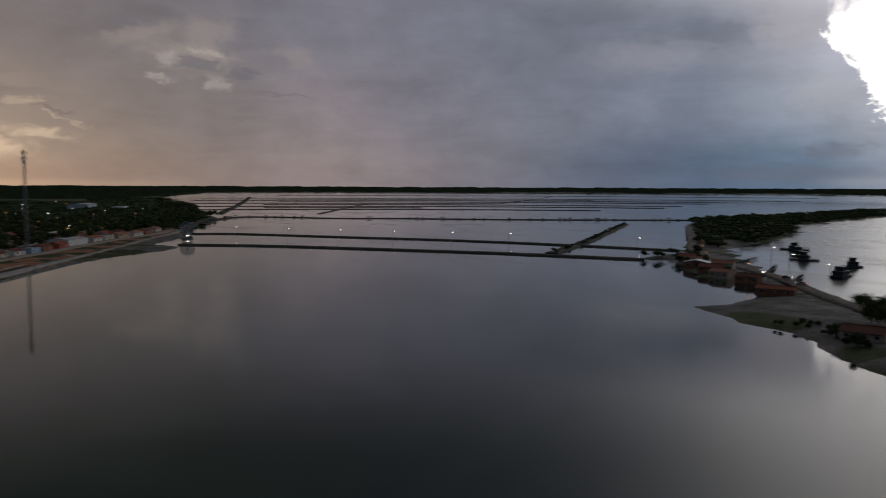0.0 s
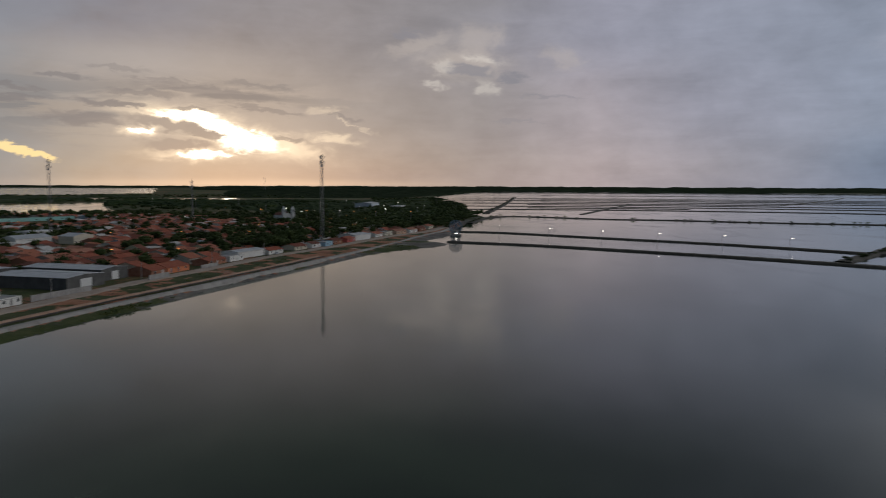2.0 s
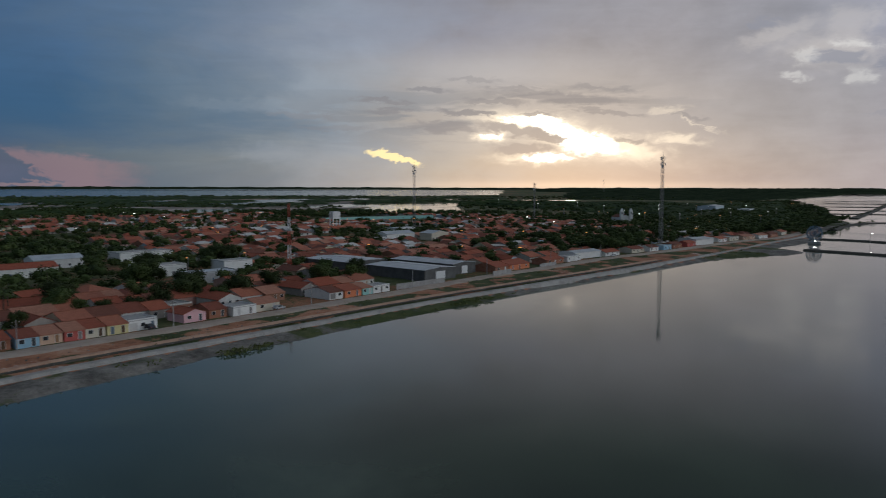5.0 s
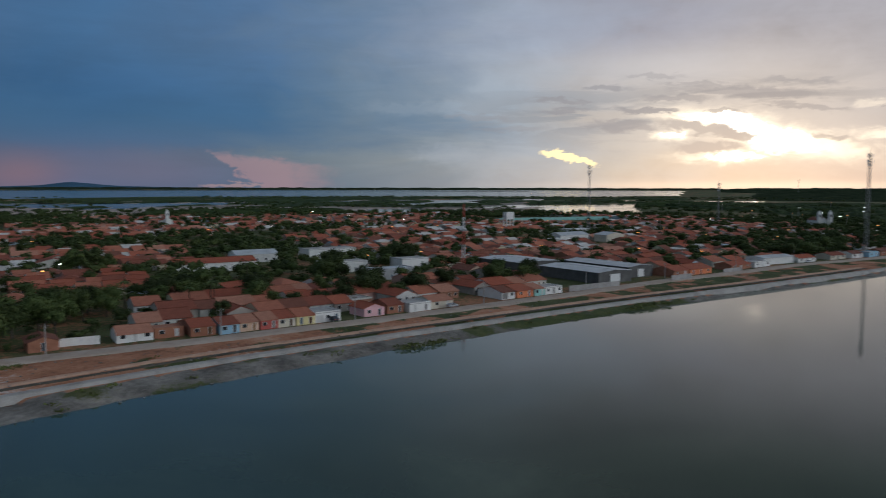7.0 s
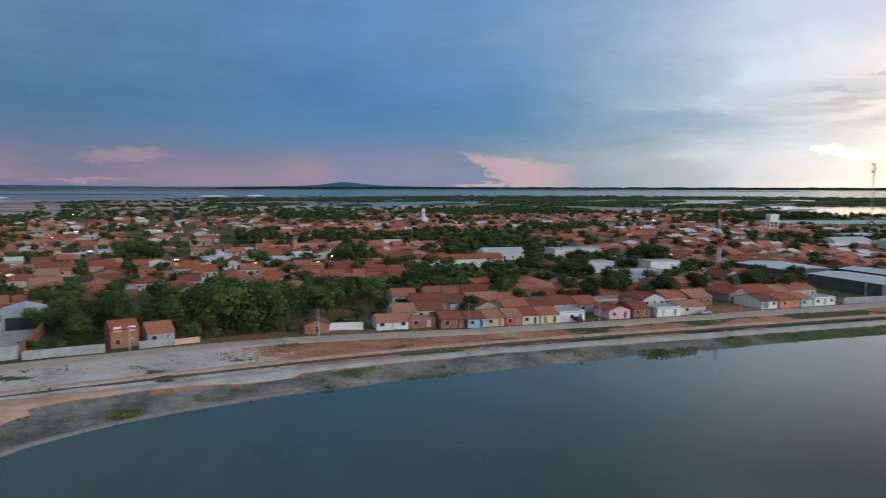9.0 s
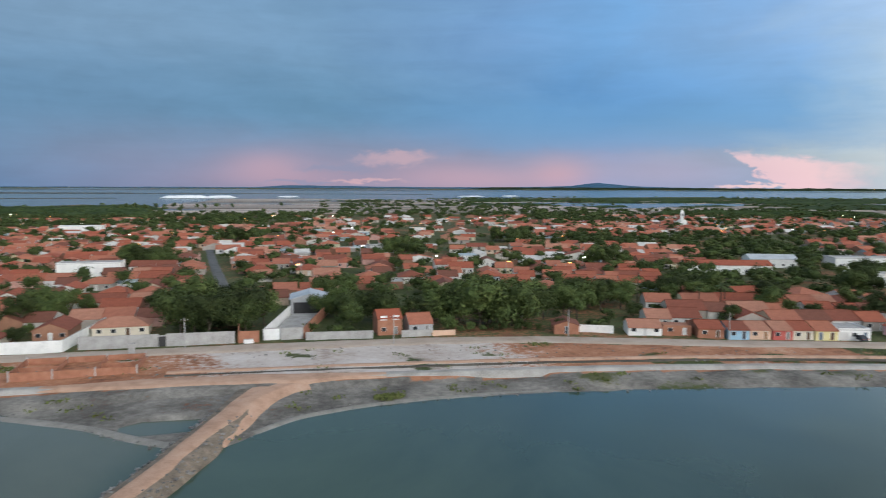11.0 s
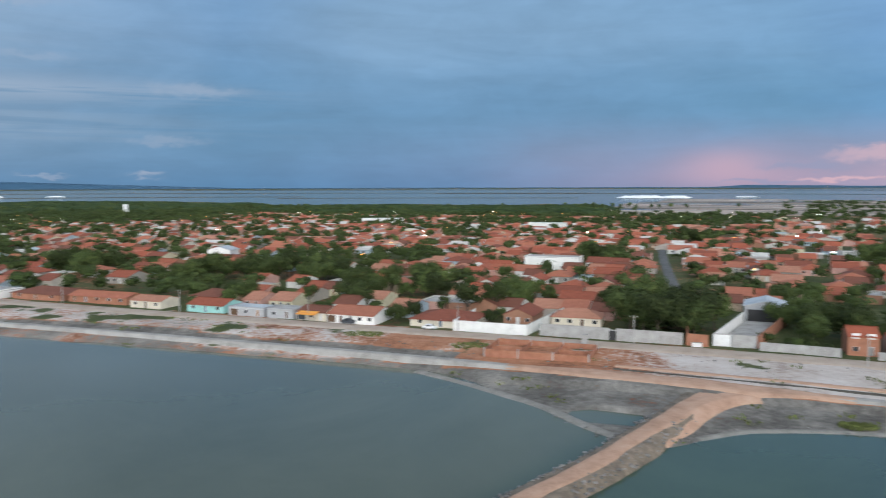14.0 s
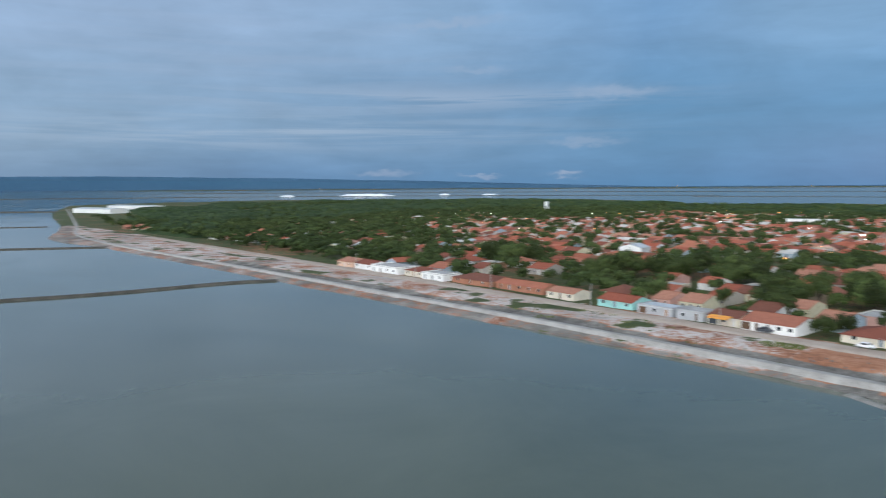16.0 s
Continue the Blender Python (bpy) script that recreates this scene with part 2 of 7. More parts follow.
# heading, colour of the cloud near the horizon, above it and higher up
LOW = [(-180, (0.2, 0.22, 0.26)), (-156, (0.85, 0.85, 0.88)), (-146, (0.45, 0.48, 0.55)), (-140, (0.1802, 0.2656, 0.3709)), (-132, (0.138, 0.1958, 0.29)),
    (-122, (0.1918, 0.2205, 0.285)), (-112, (0.29, 0.2656, 0.29)), (-104, (0.3825, 0.3157, 0.3157)), (-94, (0.2994, 0.2526, 0.2357)), (-84, (0.3894, 0.2994, 0.2424)),
    (-76, (0.421, 0.3226, 0.2357)), (-67, (0.3147, 0.2845, 0.2424)), (-57, (0.215, 0.222, 0.225)), (-53, (0.14, 0.158, 0.17)), (-46, (0.095, 0.12, 0.142)),
    (-38, (0.05735, 0.08036, 0.1196)), (-27, (0.06218, 0.07938, 0.1294)), (-20, (0.0619, 0.06896, 0.1004)), (-5, (0.05838, 0.05597, 0.08284)),
    (8, (0.04835, 0.05677, 0.08792)), (18, (0.02767, 0.05057, 0.08587)), (35, (0.02268, 0.04953, 0.0841)), (50, (0.02508, 0.05101, 0.0841)),
    (65, (0.0271, 0.05101, 0.0841)), (82, (0.03733, 0.05879, 0.08612)), (130, (0.12, 0.14, 0.17)), (180, (0.2, 0.22, 0.26))]
MID = [(-180, (0.22, 0.24, 0.28)), (-156, (0.9, 0.9, 0.92)), (-146, (0.6, 0.62, 0.66)), (-140, (0.4971, 0.5465, 0.6296)), (-132, (0.2752, 0.3157, 0.4004)),
    (-122, (0.2656, 0.285, 0.3538)), (-112, (0.2752, 0.2656, 0.3157)), (-104, (0.3426, 0.2951, 0.3157)), (-94, (0.27, 0.2357, 0.2325)), (-84, (0.2845, 0.239, 0.2228)),
    (-76, (0.3386, 0.27, 0.226)), (-67, (0.27, 0.2357, 0.2197)), (-57, (0.17, 0.195, 0.225)), (-53, (0.11, 0.143, 0.18)), (-46, (0.075, 0.112, 0.155)),
    (-38, (0.02581, 0.06974, 0.1319)), (-27, (0.01945, 0.05955, 0.1253)), (-18, (0.02377, 0.05807, 0.1084)), (-5, (0.02461, 0.05597, 0.09319)),
    (8, (0.02927, 0.05838, 0.09643)), (25, (0.02873, 0.05757, 0.09534)), (35, (0.0241, 0.05176, 0.08713)), (50, (0.0361, 0.0596, 0.09338)),
    (65, (0.04386, 0.06549, 0.0966)), (82, (0.05101, 0.07169, 0.1021)), (130, (0.13, 0.15, 0.18)), (180, (0.22, 0.24, 0.28))]
HIGH = [(-180, (0.27, 0.27, 0.31)), (-156, (1, 0.98, 1)), (-146, (0.85, 0.83, 0.86)), (-140, (0.6615, 0.6455, 0.7028)), (-132, (0.29, 0.3157, 0.3885)),
    (-122, (0.2291, 0.247, 0.3053)), (-112, (0.2562, 0.2609, 0.3157)), (-104, (0.2752, 0.2656, 0.3157)), (-94, (0.2424, 0.2228, 0.2357)), (-84, (0.256, 0.226, 0.2293)),
    (-76, (0.2491, 0.2228, 0.2293)), (-67, (0.2103, 0.1894, 0.2042)), (-57, (0.205, 0.215, 0.245)), (-53, (0.145, 0.165, 0.205)), (-46, (0.08, 0.115, 0.165)),
    (-38, (0.0523, 0.09187, 0.1564)), (-27, (0.03679, 0.08093, 0.1486)), (-18, (0.03652, 0.07001, 0.1254)), (-5, (0.03876, 0.06864, 0.1077)),
    (8, (0.04478, 0.0732, 0.11)), (25, (0.04762, 0.07507, 0.1112)), (35, (0.03671, 0.06377, 0.1032)), (50, (0.05101, 0.07446, 0.1078)), (65, (0.06209, 0.08114, 0.1136)),
    (82, (0.06293, 0.08114, 0.1136)), (130, (0.15, 0.165, 0.19)), (180, (0.27, 0.27, 0.31))]
make_sky()

sun = new("sun", bpy.data.lights.new("sun", "SUN"))
sun.data.energy, sun.data.angle, sun.data.color = 0.02, radians(1.0), (1.0, 0.78, 0.55)
_a, _e = radians(SUN_AZ), radians(3.0)
sun.matrix_world = look((-math.sin(_a) * math.cos(_e) * 500, math.cos(_a) * math.cos(_e) * 500, math.sin(_e) * 500 + 50), (0, 0, 50))


# ------------------------------------------------------------ materials
def surface(name, colours, scale=1.0, rough=0.8, bump=0.3, fine=12.0, coords="Object", metal=0.0, vary=0.0, spec=0.4, island=False):
    """A mottled surface: colours along a coarse and a fine noise, relief from the fine one; vary shifts each object's brightness."""
    m = bpy.data.materials.new(name)
    m.use_nodes = True
    g = Graph(m.node_tree)
    b = g.nodes["Principled BSDF"]
    vec = g.node("ShaderNodeTexCoord").outputs[coords]
    big, small = g.noise(vec, scale, 5, 0.6), g.noise(vec, scale * fine, 5, 0.65)
    f = g.add(g.mul(big, 0.62), g.mul(small, 0.38))
    n = len(colours)
    col = g.ramp(f, [(0.30 + 0.40 * i / max(n - 1, 1), c) for i, c in enumerate(colours)])
    if vary:
        src = g.node("ShaderNodeNewGeometry").outputs["Random Per Island"] if island else g.node("ShaderNodeObjectInfo").outputs["Random"]
        k = g.math("MULTIPLY_ADD", src, 2 * vary, 1 - vary)
        col = g.mix(1.0, col, g.join(k, k, k), "MULTIPLY")
    g.feed(b.inputs["Base Color"], col)
    b.inputs["Metallic"].default_value = metal
    b.inputs["Specular IOR Level"].default_value = spec
    g.feed(b.inputs["Roughness"], g.math("MULTIPLY_ADD", small, 0.3, rough - 0.15))
    if bump:
        bn = g.node("ShaderNodeBump")
        bn.inputs["Strength"].default_value = bump
        bn.inputs["Distance"].default_value = 0.05
        g.feed(bn.inputs["Height"], small)
        g.links.new(bn.outputs[0], b.inputs["Normal"])
    return m


def palette(name, colours, rough=0.8, island=False, scale=0.6, tiles=False):
    """One colour out of a list for each object (or each island), with grime and, for roofs, rows of tiles."""
    m = bpy.data.materials.new(name)
    m.use_nodes = True
    g = Graph(m.node_tree)
    b = g.nodes["Principled BSDF"]
    src = g.node("ShaderNodeNewGeometry").outputs["Random Per Island"] if island else g.node("ShaderNodeObjectInfo").outputs["Random"]
    col = g.ramp(src, [(i / len(colours), c) for i, c in enumerate(colours)], "CONSTANT")
    vec = g.node("ShaderNodeTexCoord").outputs["Object"]
    big, small = g.noise(vec, scale, 4, 0.6), g.noise(vec, scale * 14, 5, 0.65)
    k = g.math("MULTIPLY_ADD", g.add(g.mul(big, 0.65), g.mul(small, 0.45)), 1.05, 0.42)
    col = g.mix(1.0, col, g.join(k, k, k), "MULTIPLY")
    height = small
    if tiles:
        w = g.node("ShaderNodeTexWave", wave_type="BANDS", bands_direction="X")
        g.feed(w.inputs["Vector"], vec)
        w.inputs["Scale"].default_value, w.inputs["Distortion"].default_value = 1.3, 0.5
        col = g.mix(g.mul(w.outputs["Fac"], 0.22), col, (0.10, 0.045, 0.03))
        col = g.mix(g.step(g.noise(vec, scale * 3.5, 5, 0.7), 0.56, 0.74, (0.0, 0.42)), col, (0.09, 0.058, 0.046))
        height = g.add(w.outputs["Fac"], g.mul(small, 0.5))
    g.feed(b.inputs["Base Color"], col)
    b.inputs["Roughness"].default_value = rough
    b.inputs["Specular IOR Level"].default_value = 0.25
    bn = g.node("ShaderNodeBump")
    bn.inputs["Strength"].default_value, bn.inputs["Distance"].default_value = 0.4, 0.06
    g.feed(bn.inputs["Height"], height)
    g.links.new(bn.outputs[0], b.inputs["Normal"])
    return m


def glow(name, colour, power):
    m = bpy.data.materials.new(name)
    m.use_nodes = True
    b = m.node_tree.nodes["Principled BSDF"]
    b.inputs["Base Color"].default_value = (*colour, 1)
    b.inputs["Emission Color"].default_value = (*colour, 1)
    b.inputs["Emission Strength"].default_value = power
    return m


def make_water():
    m = bpy.data.materials.new("lagoon_water")
    m.use_nodes = True
    g = Graph(m.node_tree)
    b = g.nodes["Principled BSDF"]
    vec = g.node("ShaderNodeTexCoord").outputs["Object"]
    big = g.noise(vec, 0.014, 7, 0.62, 0.8)
    clear = g.ramp(big, [(0.33, (0.033, 0.058, 0.040)), (0.67, (0.072, 0.102, 0.068))])
    turbid = g.ramp(big, [(0.33, (0.076, 0.090, 0.064)), (0.67, (0.112, 0.124, 0.090))])
    wind = g.noise(g.scaled(vec, (1, 2.2, 1)), 0.01, 3, 0.5, 1.0)
    place = g.node("ShaderNodeSeparateXYZ")
    g.feed(place.inputs[0], vec)
    # silt held back west of the causeway
    side = g.add(place.outputs[0], g.mul(g.add(place.outputs[1], -153.0), -0.35))
    # clear water's base colour grades darker away from the town shore
    deep = g.step(g.add(g.add(place.outputs[1], g.mul(place.outputs[0], 0.45)), g.mul(g.add(big, -0.5), 110.0)), 170.0, 0.0)
    clear = g.mix(g.mul(deep, g.step(place.outputs[0], 10.0, 110.0)), clear, g.ramp(big, [(0.35, (0.007, 0.015, 0.012)), (0.65, (0.017, 0.029, 0.021))]))
    g.feed(b.inputs["Base Color"], g.mix(g.step(side, 2.0, -10.0), clear, turbid))
    lagoon = g.step(place.outputs[1], 650.0, 1400.0, (0.0, 0.10))
    drift = g.mul(g.add(big, -0.5), 160.0)
    river = g.step(g.add(g.add(g.mul(place.outputs[1], -1.0), g.mul(place.outputs[0], -0.90)), drift), 0.0, 130.0, (0.0, 0.17))
    river = g.mul(river, g.step(place.outputs[0], 1150.0, 650.0))
    open_water = g.add(lagoon, g.mul(river, g.step(place.outputs[1], -150.0, -260.0)))
    g.feed(b.inputs["Roughness"], g.add(g.step(wind, 0.45, 0.68, (0.05, 0.13)), open_water))
    b.inputs["IOR"].default_value = 1.333
    bn = g.node("ShaderNodeBump")
    bn.inputs["Strength"].default_value, bn.inputs["Distance"].default_value = 0.05, 0.05
    g.feed(bn.inputs["Height"], g.noise(vec, 1.6, 3, 0.5))
    g.links.new(bn.outputs[0], b.inputs["Normal"])
    return m


def make_ground():
    """Earth, pale sand, grass and mud, mixed by the cover of the ground (red, green, blue)."""
    m = bpy.data.materials.new("ground_cover")
    m.use_nodes = True
    g = Graph(m.node_tree)
    b = g.nodes["Principled BSDF"]
    vec = g.node("ShaderNodeTexCoord").outputs["Object"]
    att = g.node("ShaderNodeAttribute", attribute_name="cover")
    s = g.node("ShaderNodeSeparateColor")
    g.feed(s.inputs[0], att.outputs["Color"])
    n1, n2, n3 = g.noise(vec, 0.09, 5, 0.6), g.noise(vec, 0.7, 6, 0.65), g.noise(vec, 4.0, 5, 0.7)
    f = g.add(g.mul(n1, 0.5), g.add(g.mul(n2, 0.3), g.mul(n3, 0.2)))
    dirt = g.ramp(f, [(0.37, (0.14, 0.065, 0.040)), (0.47, (0.35, 0.155, 0.085)), (0.56, (0.45, 0.228, 0.138)), (0.65, (0.51, 0.345, 0.245))])
    sand = g.ramp(f, [(0.36, (0.26, 0.19, 0.155)), (0.46, (0.46, 0.39, 0.345)), (0.56, (0.56, 0.50, 0.46)), (0.66, (0.62, 0.57, 0.54))])
    grass = g.ramp(f, [(0.34, (0.028, 0.042, 0.014)), (0.5, (0.06, 0.078, 0.026)), (0.66, (0.13, 0.12, 0.055))])
    mud = g.ramp(f, [(0.36, (0.055, 0.050, 0.044)), (0.47, (0.135, 0.124, 0.110)), (0.56, (0.23, 0.212, 0.188)), (0.66, (0.36, 0.33, 0.29))])
    rough = g.add(g.mul(g.add(n2, -0.5), 1.1), g.mul(g.add(n1, -0.5), 0.7))
    col = dirt
    for i, c in ((0, sand), (2, mud), (1, grass)):
        col = g.mix(g.step(g.add(s.outputs[i], rough), 0.35, 0.65), col, c)
    g.feed(b.inputs["Base Color"], col)
    b.inputs["Roughness"].default_value = 0.92
    b.inputs["Specular IOR Level"].default_value = 0.2
    bn = g.node("ShaderNodeBump")
    bn.inputs["Strength"].default_value, bn.inputs["Distance"].default_value = 0.6, 0.15
    g.feed(bn.inputs["Height"], g.add(n2, g.mul(n3, 0.5)))
    g.links.new(bn.outputs[0], b.inputs["Normal"])
    return m


M_WATER, M_GROUND = make_water(), make_ground()
ROOFS = [(0.37, 0.112, 0.064), (0.31, 0.088, 0.050), (0.41, 0.148, 0.088), (0.24, 0.076, 0.047), (0.39, 0.145, 0.090), (0.35, 0.096, 0.053), (0.19, 0.073, 0.048), (0.43, 0.20, 0.132)]
WALLS = [(0.60, 0.58, 0.55), (0.46, 0.42, 0.36), (0.30, 0.155, 0.10), (0.64, 0.63, 0.61), (0.38, 0.34, 0.30), (0.52, 0.40, 0.30),
         (0.32, 0.165, 0.11), (0.56, 0.54, 0.49), (0.38, 0.46, 0.52), (0.52, 0.31, 0.26), (0.32, 0.29, 0.26), (0.56, 0.51, 0.36)]
M_ROOF = palette("clay_roof_tiles", ROOFS, 0.85, tiles=True)
M_ROOF_FAR = palette("clay_roof_tiles_far", ROOFS + [(0.55, 0.53, 0.50)], 0.85, island=True, scale=0.3)
M_WALL = palette("painted_plaster", WALLS, 0.85)
M_WALL_FAR = palette("painted_plaster_far", WALLS, 0.85, island=True)
M_GRAVEL = surface("pale_gravel", [(0.20, 0.185, 0.165), (0.36, 0.335, 0.305), (0.48, 0.45, 0.415)], 0.25, 0.95, 0.5, 16)
M_TRACK = surface("orange_dirt_track", [(0.30, 0.17, 0.11), (0.47, 0.29, 0.20), (0.55, 0.38, 0.28)], 0.3, 0.95, 0.5, 10)
M_STREET = surface("beige_dirt_street", [(0.28, 0.21, 0.16), (0.40, 0.32, 0.26), (0.47, 0.40, 0.34)], 0.2, 0.95, 0.4, 12)
M_DIKE = surface("dike_earth", [(0.035, 0.032, 0.026), (0.075, 0.066, 0.052), (0.13, 0.115, 0.095)], 0.12, 0.95, 0.6, 8)
M_ROCK = surface("bank_rubble", [(0.07, 0.068, 0.065), (0.17, 0.16, 0.15), (0.30, 0.28, 0.26)], 0.9, 0.95, 0.7, 6, vary=0.35, island=True)
M_LEAF = surface("leaves", [(0.021, 0.034, 0.011), (0.054, 0.078, 0.022), (0.116, 0.134, 0.040)], 0.5, 0.75, 0, 8, vary=0.5, spec=0.2)
M_LEAF_FAR = surface("far_leaves", [(0.021, 0.034, 0.012), (0.050, 0.072, 0.022), (0.100, 0.118, 0.038)], 0.04, 0.85, 0, 10, vary=0.35, island=True, spec=0.15)
M_WOOD_FAR = surface("far_woodland", [(0.012, 0.018, 0.012), (0.030, 0.042, 0.024), (0.060, 0.074, 0.044)], 0.02, 1.0, 0, 20, spec=0.0)
M_BARK = surface("bark", [(0.05, 0.038, 0.028), (0.13, 0.10, 0.075)], 2.0, 0.9, 0.6)
M_CONCRETE = surface("weathered_concrete", [(0.20, 0.19, 0.18), (0.36, 0.345, 0.33), (0.46, 0.45, 0.43)], 0.35, 0.9, 0.4)
M_WHITE = surface("white_paint", [(0.50, 0.49, 0.47), (0.72, 0.71, 0.69), (0.80, 0.80, 0.79)], 0.4, 0.7, 0.15)
M_BRICK = surface("bare_brick", [(0.20, 0.09, 0.055), (0.34, 0.15, 0.09), (0.42, 0.21, 0.14)], 0.5, 0.9, 0.5, 14)
M_METAL_ROOF = surface("zinc_sheet", [(0.34, 0.36, 0.38), (0.52, 0.54, 0.56), (0.62, 0.64, 0.66)], 0.2, 0.5, 0.15, 10, metal=0.3)
M_STEEL = surface("galvanised_steel", [(0.22, 0.22, 0.22), (0.36, 0.36, 0.36)], 1.0, 0.55, 0.1, metal=0.6)
M_RED_STEEL = surface("red_painted_steel", [(0.36, 0.07, 0.04), (0.46, 0.10, 0.06)], 1.0, 0.6, 0.1)
M_WHITE_STEEL = surface("white_painted_steel", [(0.62, 0.61, 0.60), (0.75, 0.75, 0.74)], 1.0, 0.6, 0.1)
# near-black for tyres and dark doors, and for slabs painted as shade in openings
M_DARK = surface("dark_paint_and_shade", [(0.02, 0.02, 0.022), (0.045, 0.043, 0.042)], 1.0, 0.5, 0)
M_SANDBAR = surface("wet_sand", [(0.15, 0.142, 0.125), (0.24, 0.225, 0.20), (0.32, 0.30, 0.275)], 0.5, 0.9, 0.4, 8)
M_SHOULDER = surface("stony_shoulder", [(0.07, 0.058, 0.044), (0.18, 0.145, 0.11), (0.32, 0.25, 0.19)], 0.5, 0.95, 0.7, 7)
M_CANOPY = surface("woodland_canopy", [(0.010, 0.019, 0.008), (0.034, 0.056, 0.019), (0.088, 0.112, 0.042)], 0.05, 0.9, 0, 7, spec=0.1)
M_BLOCK = surface("grey_blockwork", [(0.06, 0.06, 0.06), (0.11, 0.108, 0.105), (0.17, 0.166, 0.162)], 0.3, 0.9, 0.4, 10)
M_SALT = surface("heaped_salt", [(0.68, 0.70, 0.72), (0.80, 0.81, 0.82)], 0.02, 0.9, 0.4)
# the blue of distance haze is put into this base colour
M_HAZE_HILL = surface("haze_blue_hills", [(0.030, 0.085, 0.15), (0.045, 0.105, 0.175)], 0.002, 1.0, 0)
M_LAMP_ORANGE = glow("sodium_lamp", (1.0, 0.36, 0.07), 2.2)
M_LAMP_WHITE = glow("white_lamp", (1.0, 0.92, 0.80), 5.0)


# ------------------------------------------------------------ mesh helpers
def mesh_ob(name, verts, faces, mat, parent=None, label="", smooth=False):
    me = bpy.data.meshes.new(name)
    me.from_pydata([tuple(v) for v in verts], [], faces)
    for m in (mat if isinstance(mat, (list, tuple)) else [mat]):
        me.materials.append(m)
    if smooth:
        me.polygons.foreach_set("use_smooth", [True] * len(me.polygons))
    me.update()
    ob = new(name, me)
    if parent:
        ob.parent = parent
    if label:
        ob["label"] = label
    return ob


def part(name, bm, mat, parent, label="", smooth=False):
    me = bpy.data.meshes.new(name)
    bm.normal_update()
    bm.to_mesh(me)
    bm.free()
    me.materials.append(mat)
    if smooth:
        me.polygons.foreach_set("use_smooth", [True] * len(me.polygons))
    ob = new(name, me)
    if parent:
        ob.parent = parent
    if label:
        ob["label"] = label
    return ob


def box(bm, x0, y0, z0, x1, y1, z1):
    v = [bm.verts.new(p) for p in ((x0, y0, z0), (x1, y0, z0), (x1, y1, z0), (x0, y1, z0), (x0, y0, z1), (x1, y0, z1), (x1, y1, z1), (x0, y1, z1))]
    for f in ((3, 2, 1, 0), (4, 5, 6, 7), (0, 1, 5, 4), (1, 2, 6, 5), (2, 3, 7, 6), (3, 0, 4, 7)):
        bm.faces.new([v[i] for i in f])
    return bm


def boxes(*bs):
    bm = bmesh.new()
    for b in bs:
        box(bm, *b)
    return bm


def rod(bm, a, b, r0, r1=None, n=6):
    a, b = Vector(a), Vector(b)
    r1 = r0 if r1 is None else r1
    q = (b - a).to_track_quat("Z", "Y")
    rings = []
    for c, r in ((a, r0), (b, r1)):
        rings.append([bm.verts.new(c + q @ Vector((r * math.cos(2 * math.pi * i / n), r * math.sin(2 * math.pi * i / n), 0))) for i in range(n)])
    for i in range(n):
        bm.faces.new((rings[0][i], rings[0][(i + 1) % n], rings[1][(i + 1) % n], rings[1][i]))
    bm.faces.new(rings[0][::-1])
    bm.faces.new(rings[1])
    return bm


def rods(*rs, n=6):
    bm = bmesh.new()
    for r in rs:
        rod(bm, *r, n=n)
    return bm


def empty(name, m, label, category, group=""):
    ob = new(name)
    ob.empty_display_size = 0.5
    ob.matrix_world = m
    return tagged(ob, label, category, group)


def smooth_line(points, step, most=10 ** 6):
    """Points along a rounded line through the plan's corners."""
    p = np.array(points, float)
    p = np.vstack([2 * p[0] - p[1], p, 2 * p[-1] - p[-2]])
    out = []
    for i in range(1, len(p) - 2):
        n = min(most, max(2, int(np.hypot(*(p[i + 1] - p[i])[:2]) / step)))
        for k in range(n):
            t = k / n
            out.append(0.5 * (2 * p[i] + (p[i + 1] - p[i - 1]) * t + (2 * p[i - 1] - 5 * p[i] + 4 * p[i + 1] - p[i + 2]) * t ** 2
                              + (3 * p[i] - p[i - 1] - 3 * p[i + 1] + p[i + 2]) * t ** 3))
    out.append(p[-2])
    return np.array(out)


def value_noise(x, y, seed=0):
    """Smooth noise from 0 to 1 on the plan."""
    xi, yi = np.floor(x).astype(np.int64), np.floor(y).astype(np.int64)
    u, v = x - xi, y - yi
    u, v = u * u * (3 - 2 * u), v * v * (3 - 2 * v)

    def h(a, b):
        n = (a * 374761393 + b * 668265263 + seed * 1442695041) & 0x7FFFFFFF
        n = ((n ^ (n >> 13)) * 1274126177) & 0x7FFFFFFF
        return ((n ^ (n >> 16)) & 0xFFFF) / 65535.0

    return (h(xi, yi) * (1 - u) + h(xi + 1, yi) * u) * (1 - v) + (h(xi, yi + 1) * (1 - u) + h(xi + 1, yi + 1) * u) * v


def fractal(x, y, size, seed=0, octaves=4):
    t, a, total = 0.0, 1.0, 0.0
    for o in range(octaves):
        t = t + a * value_noise(x / size * 2 ** o, y / size * 2 ** o, seed + o)
        total += a
        a *= 0.5
    return t / total


def swell(r):
    """The far country lies a little higher."""
    t = np.clip((r - 1900) / 1930, 0, 1)
    return 30.0 * t * t * (3 - 2 * t)


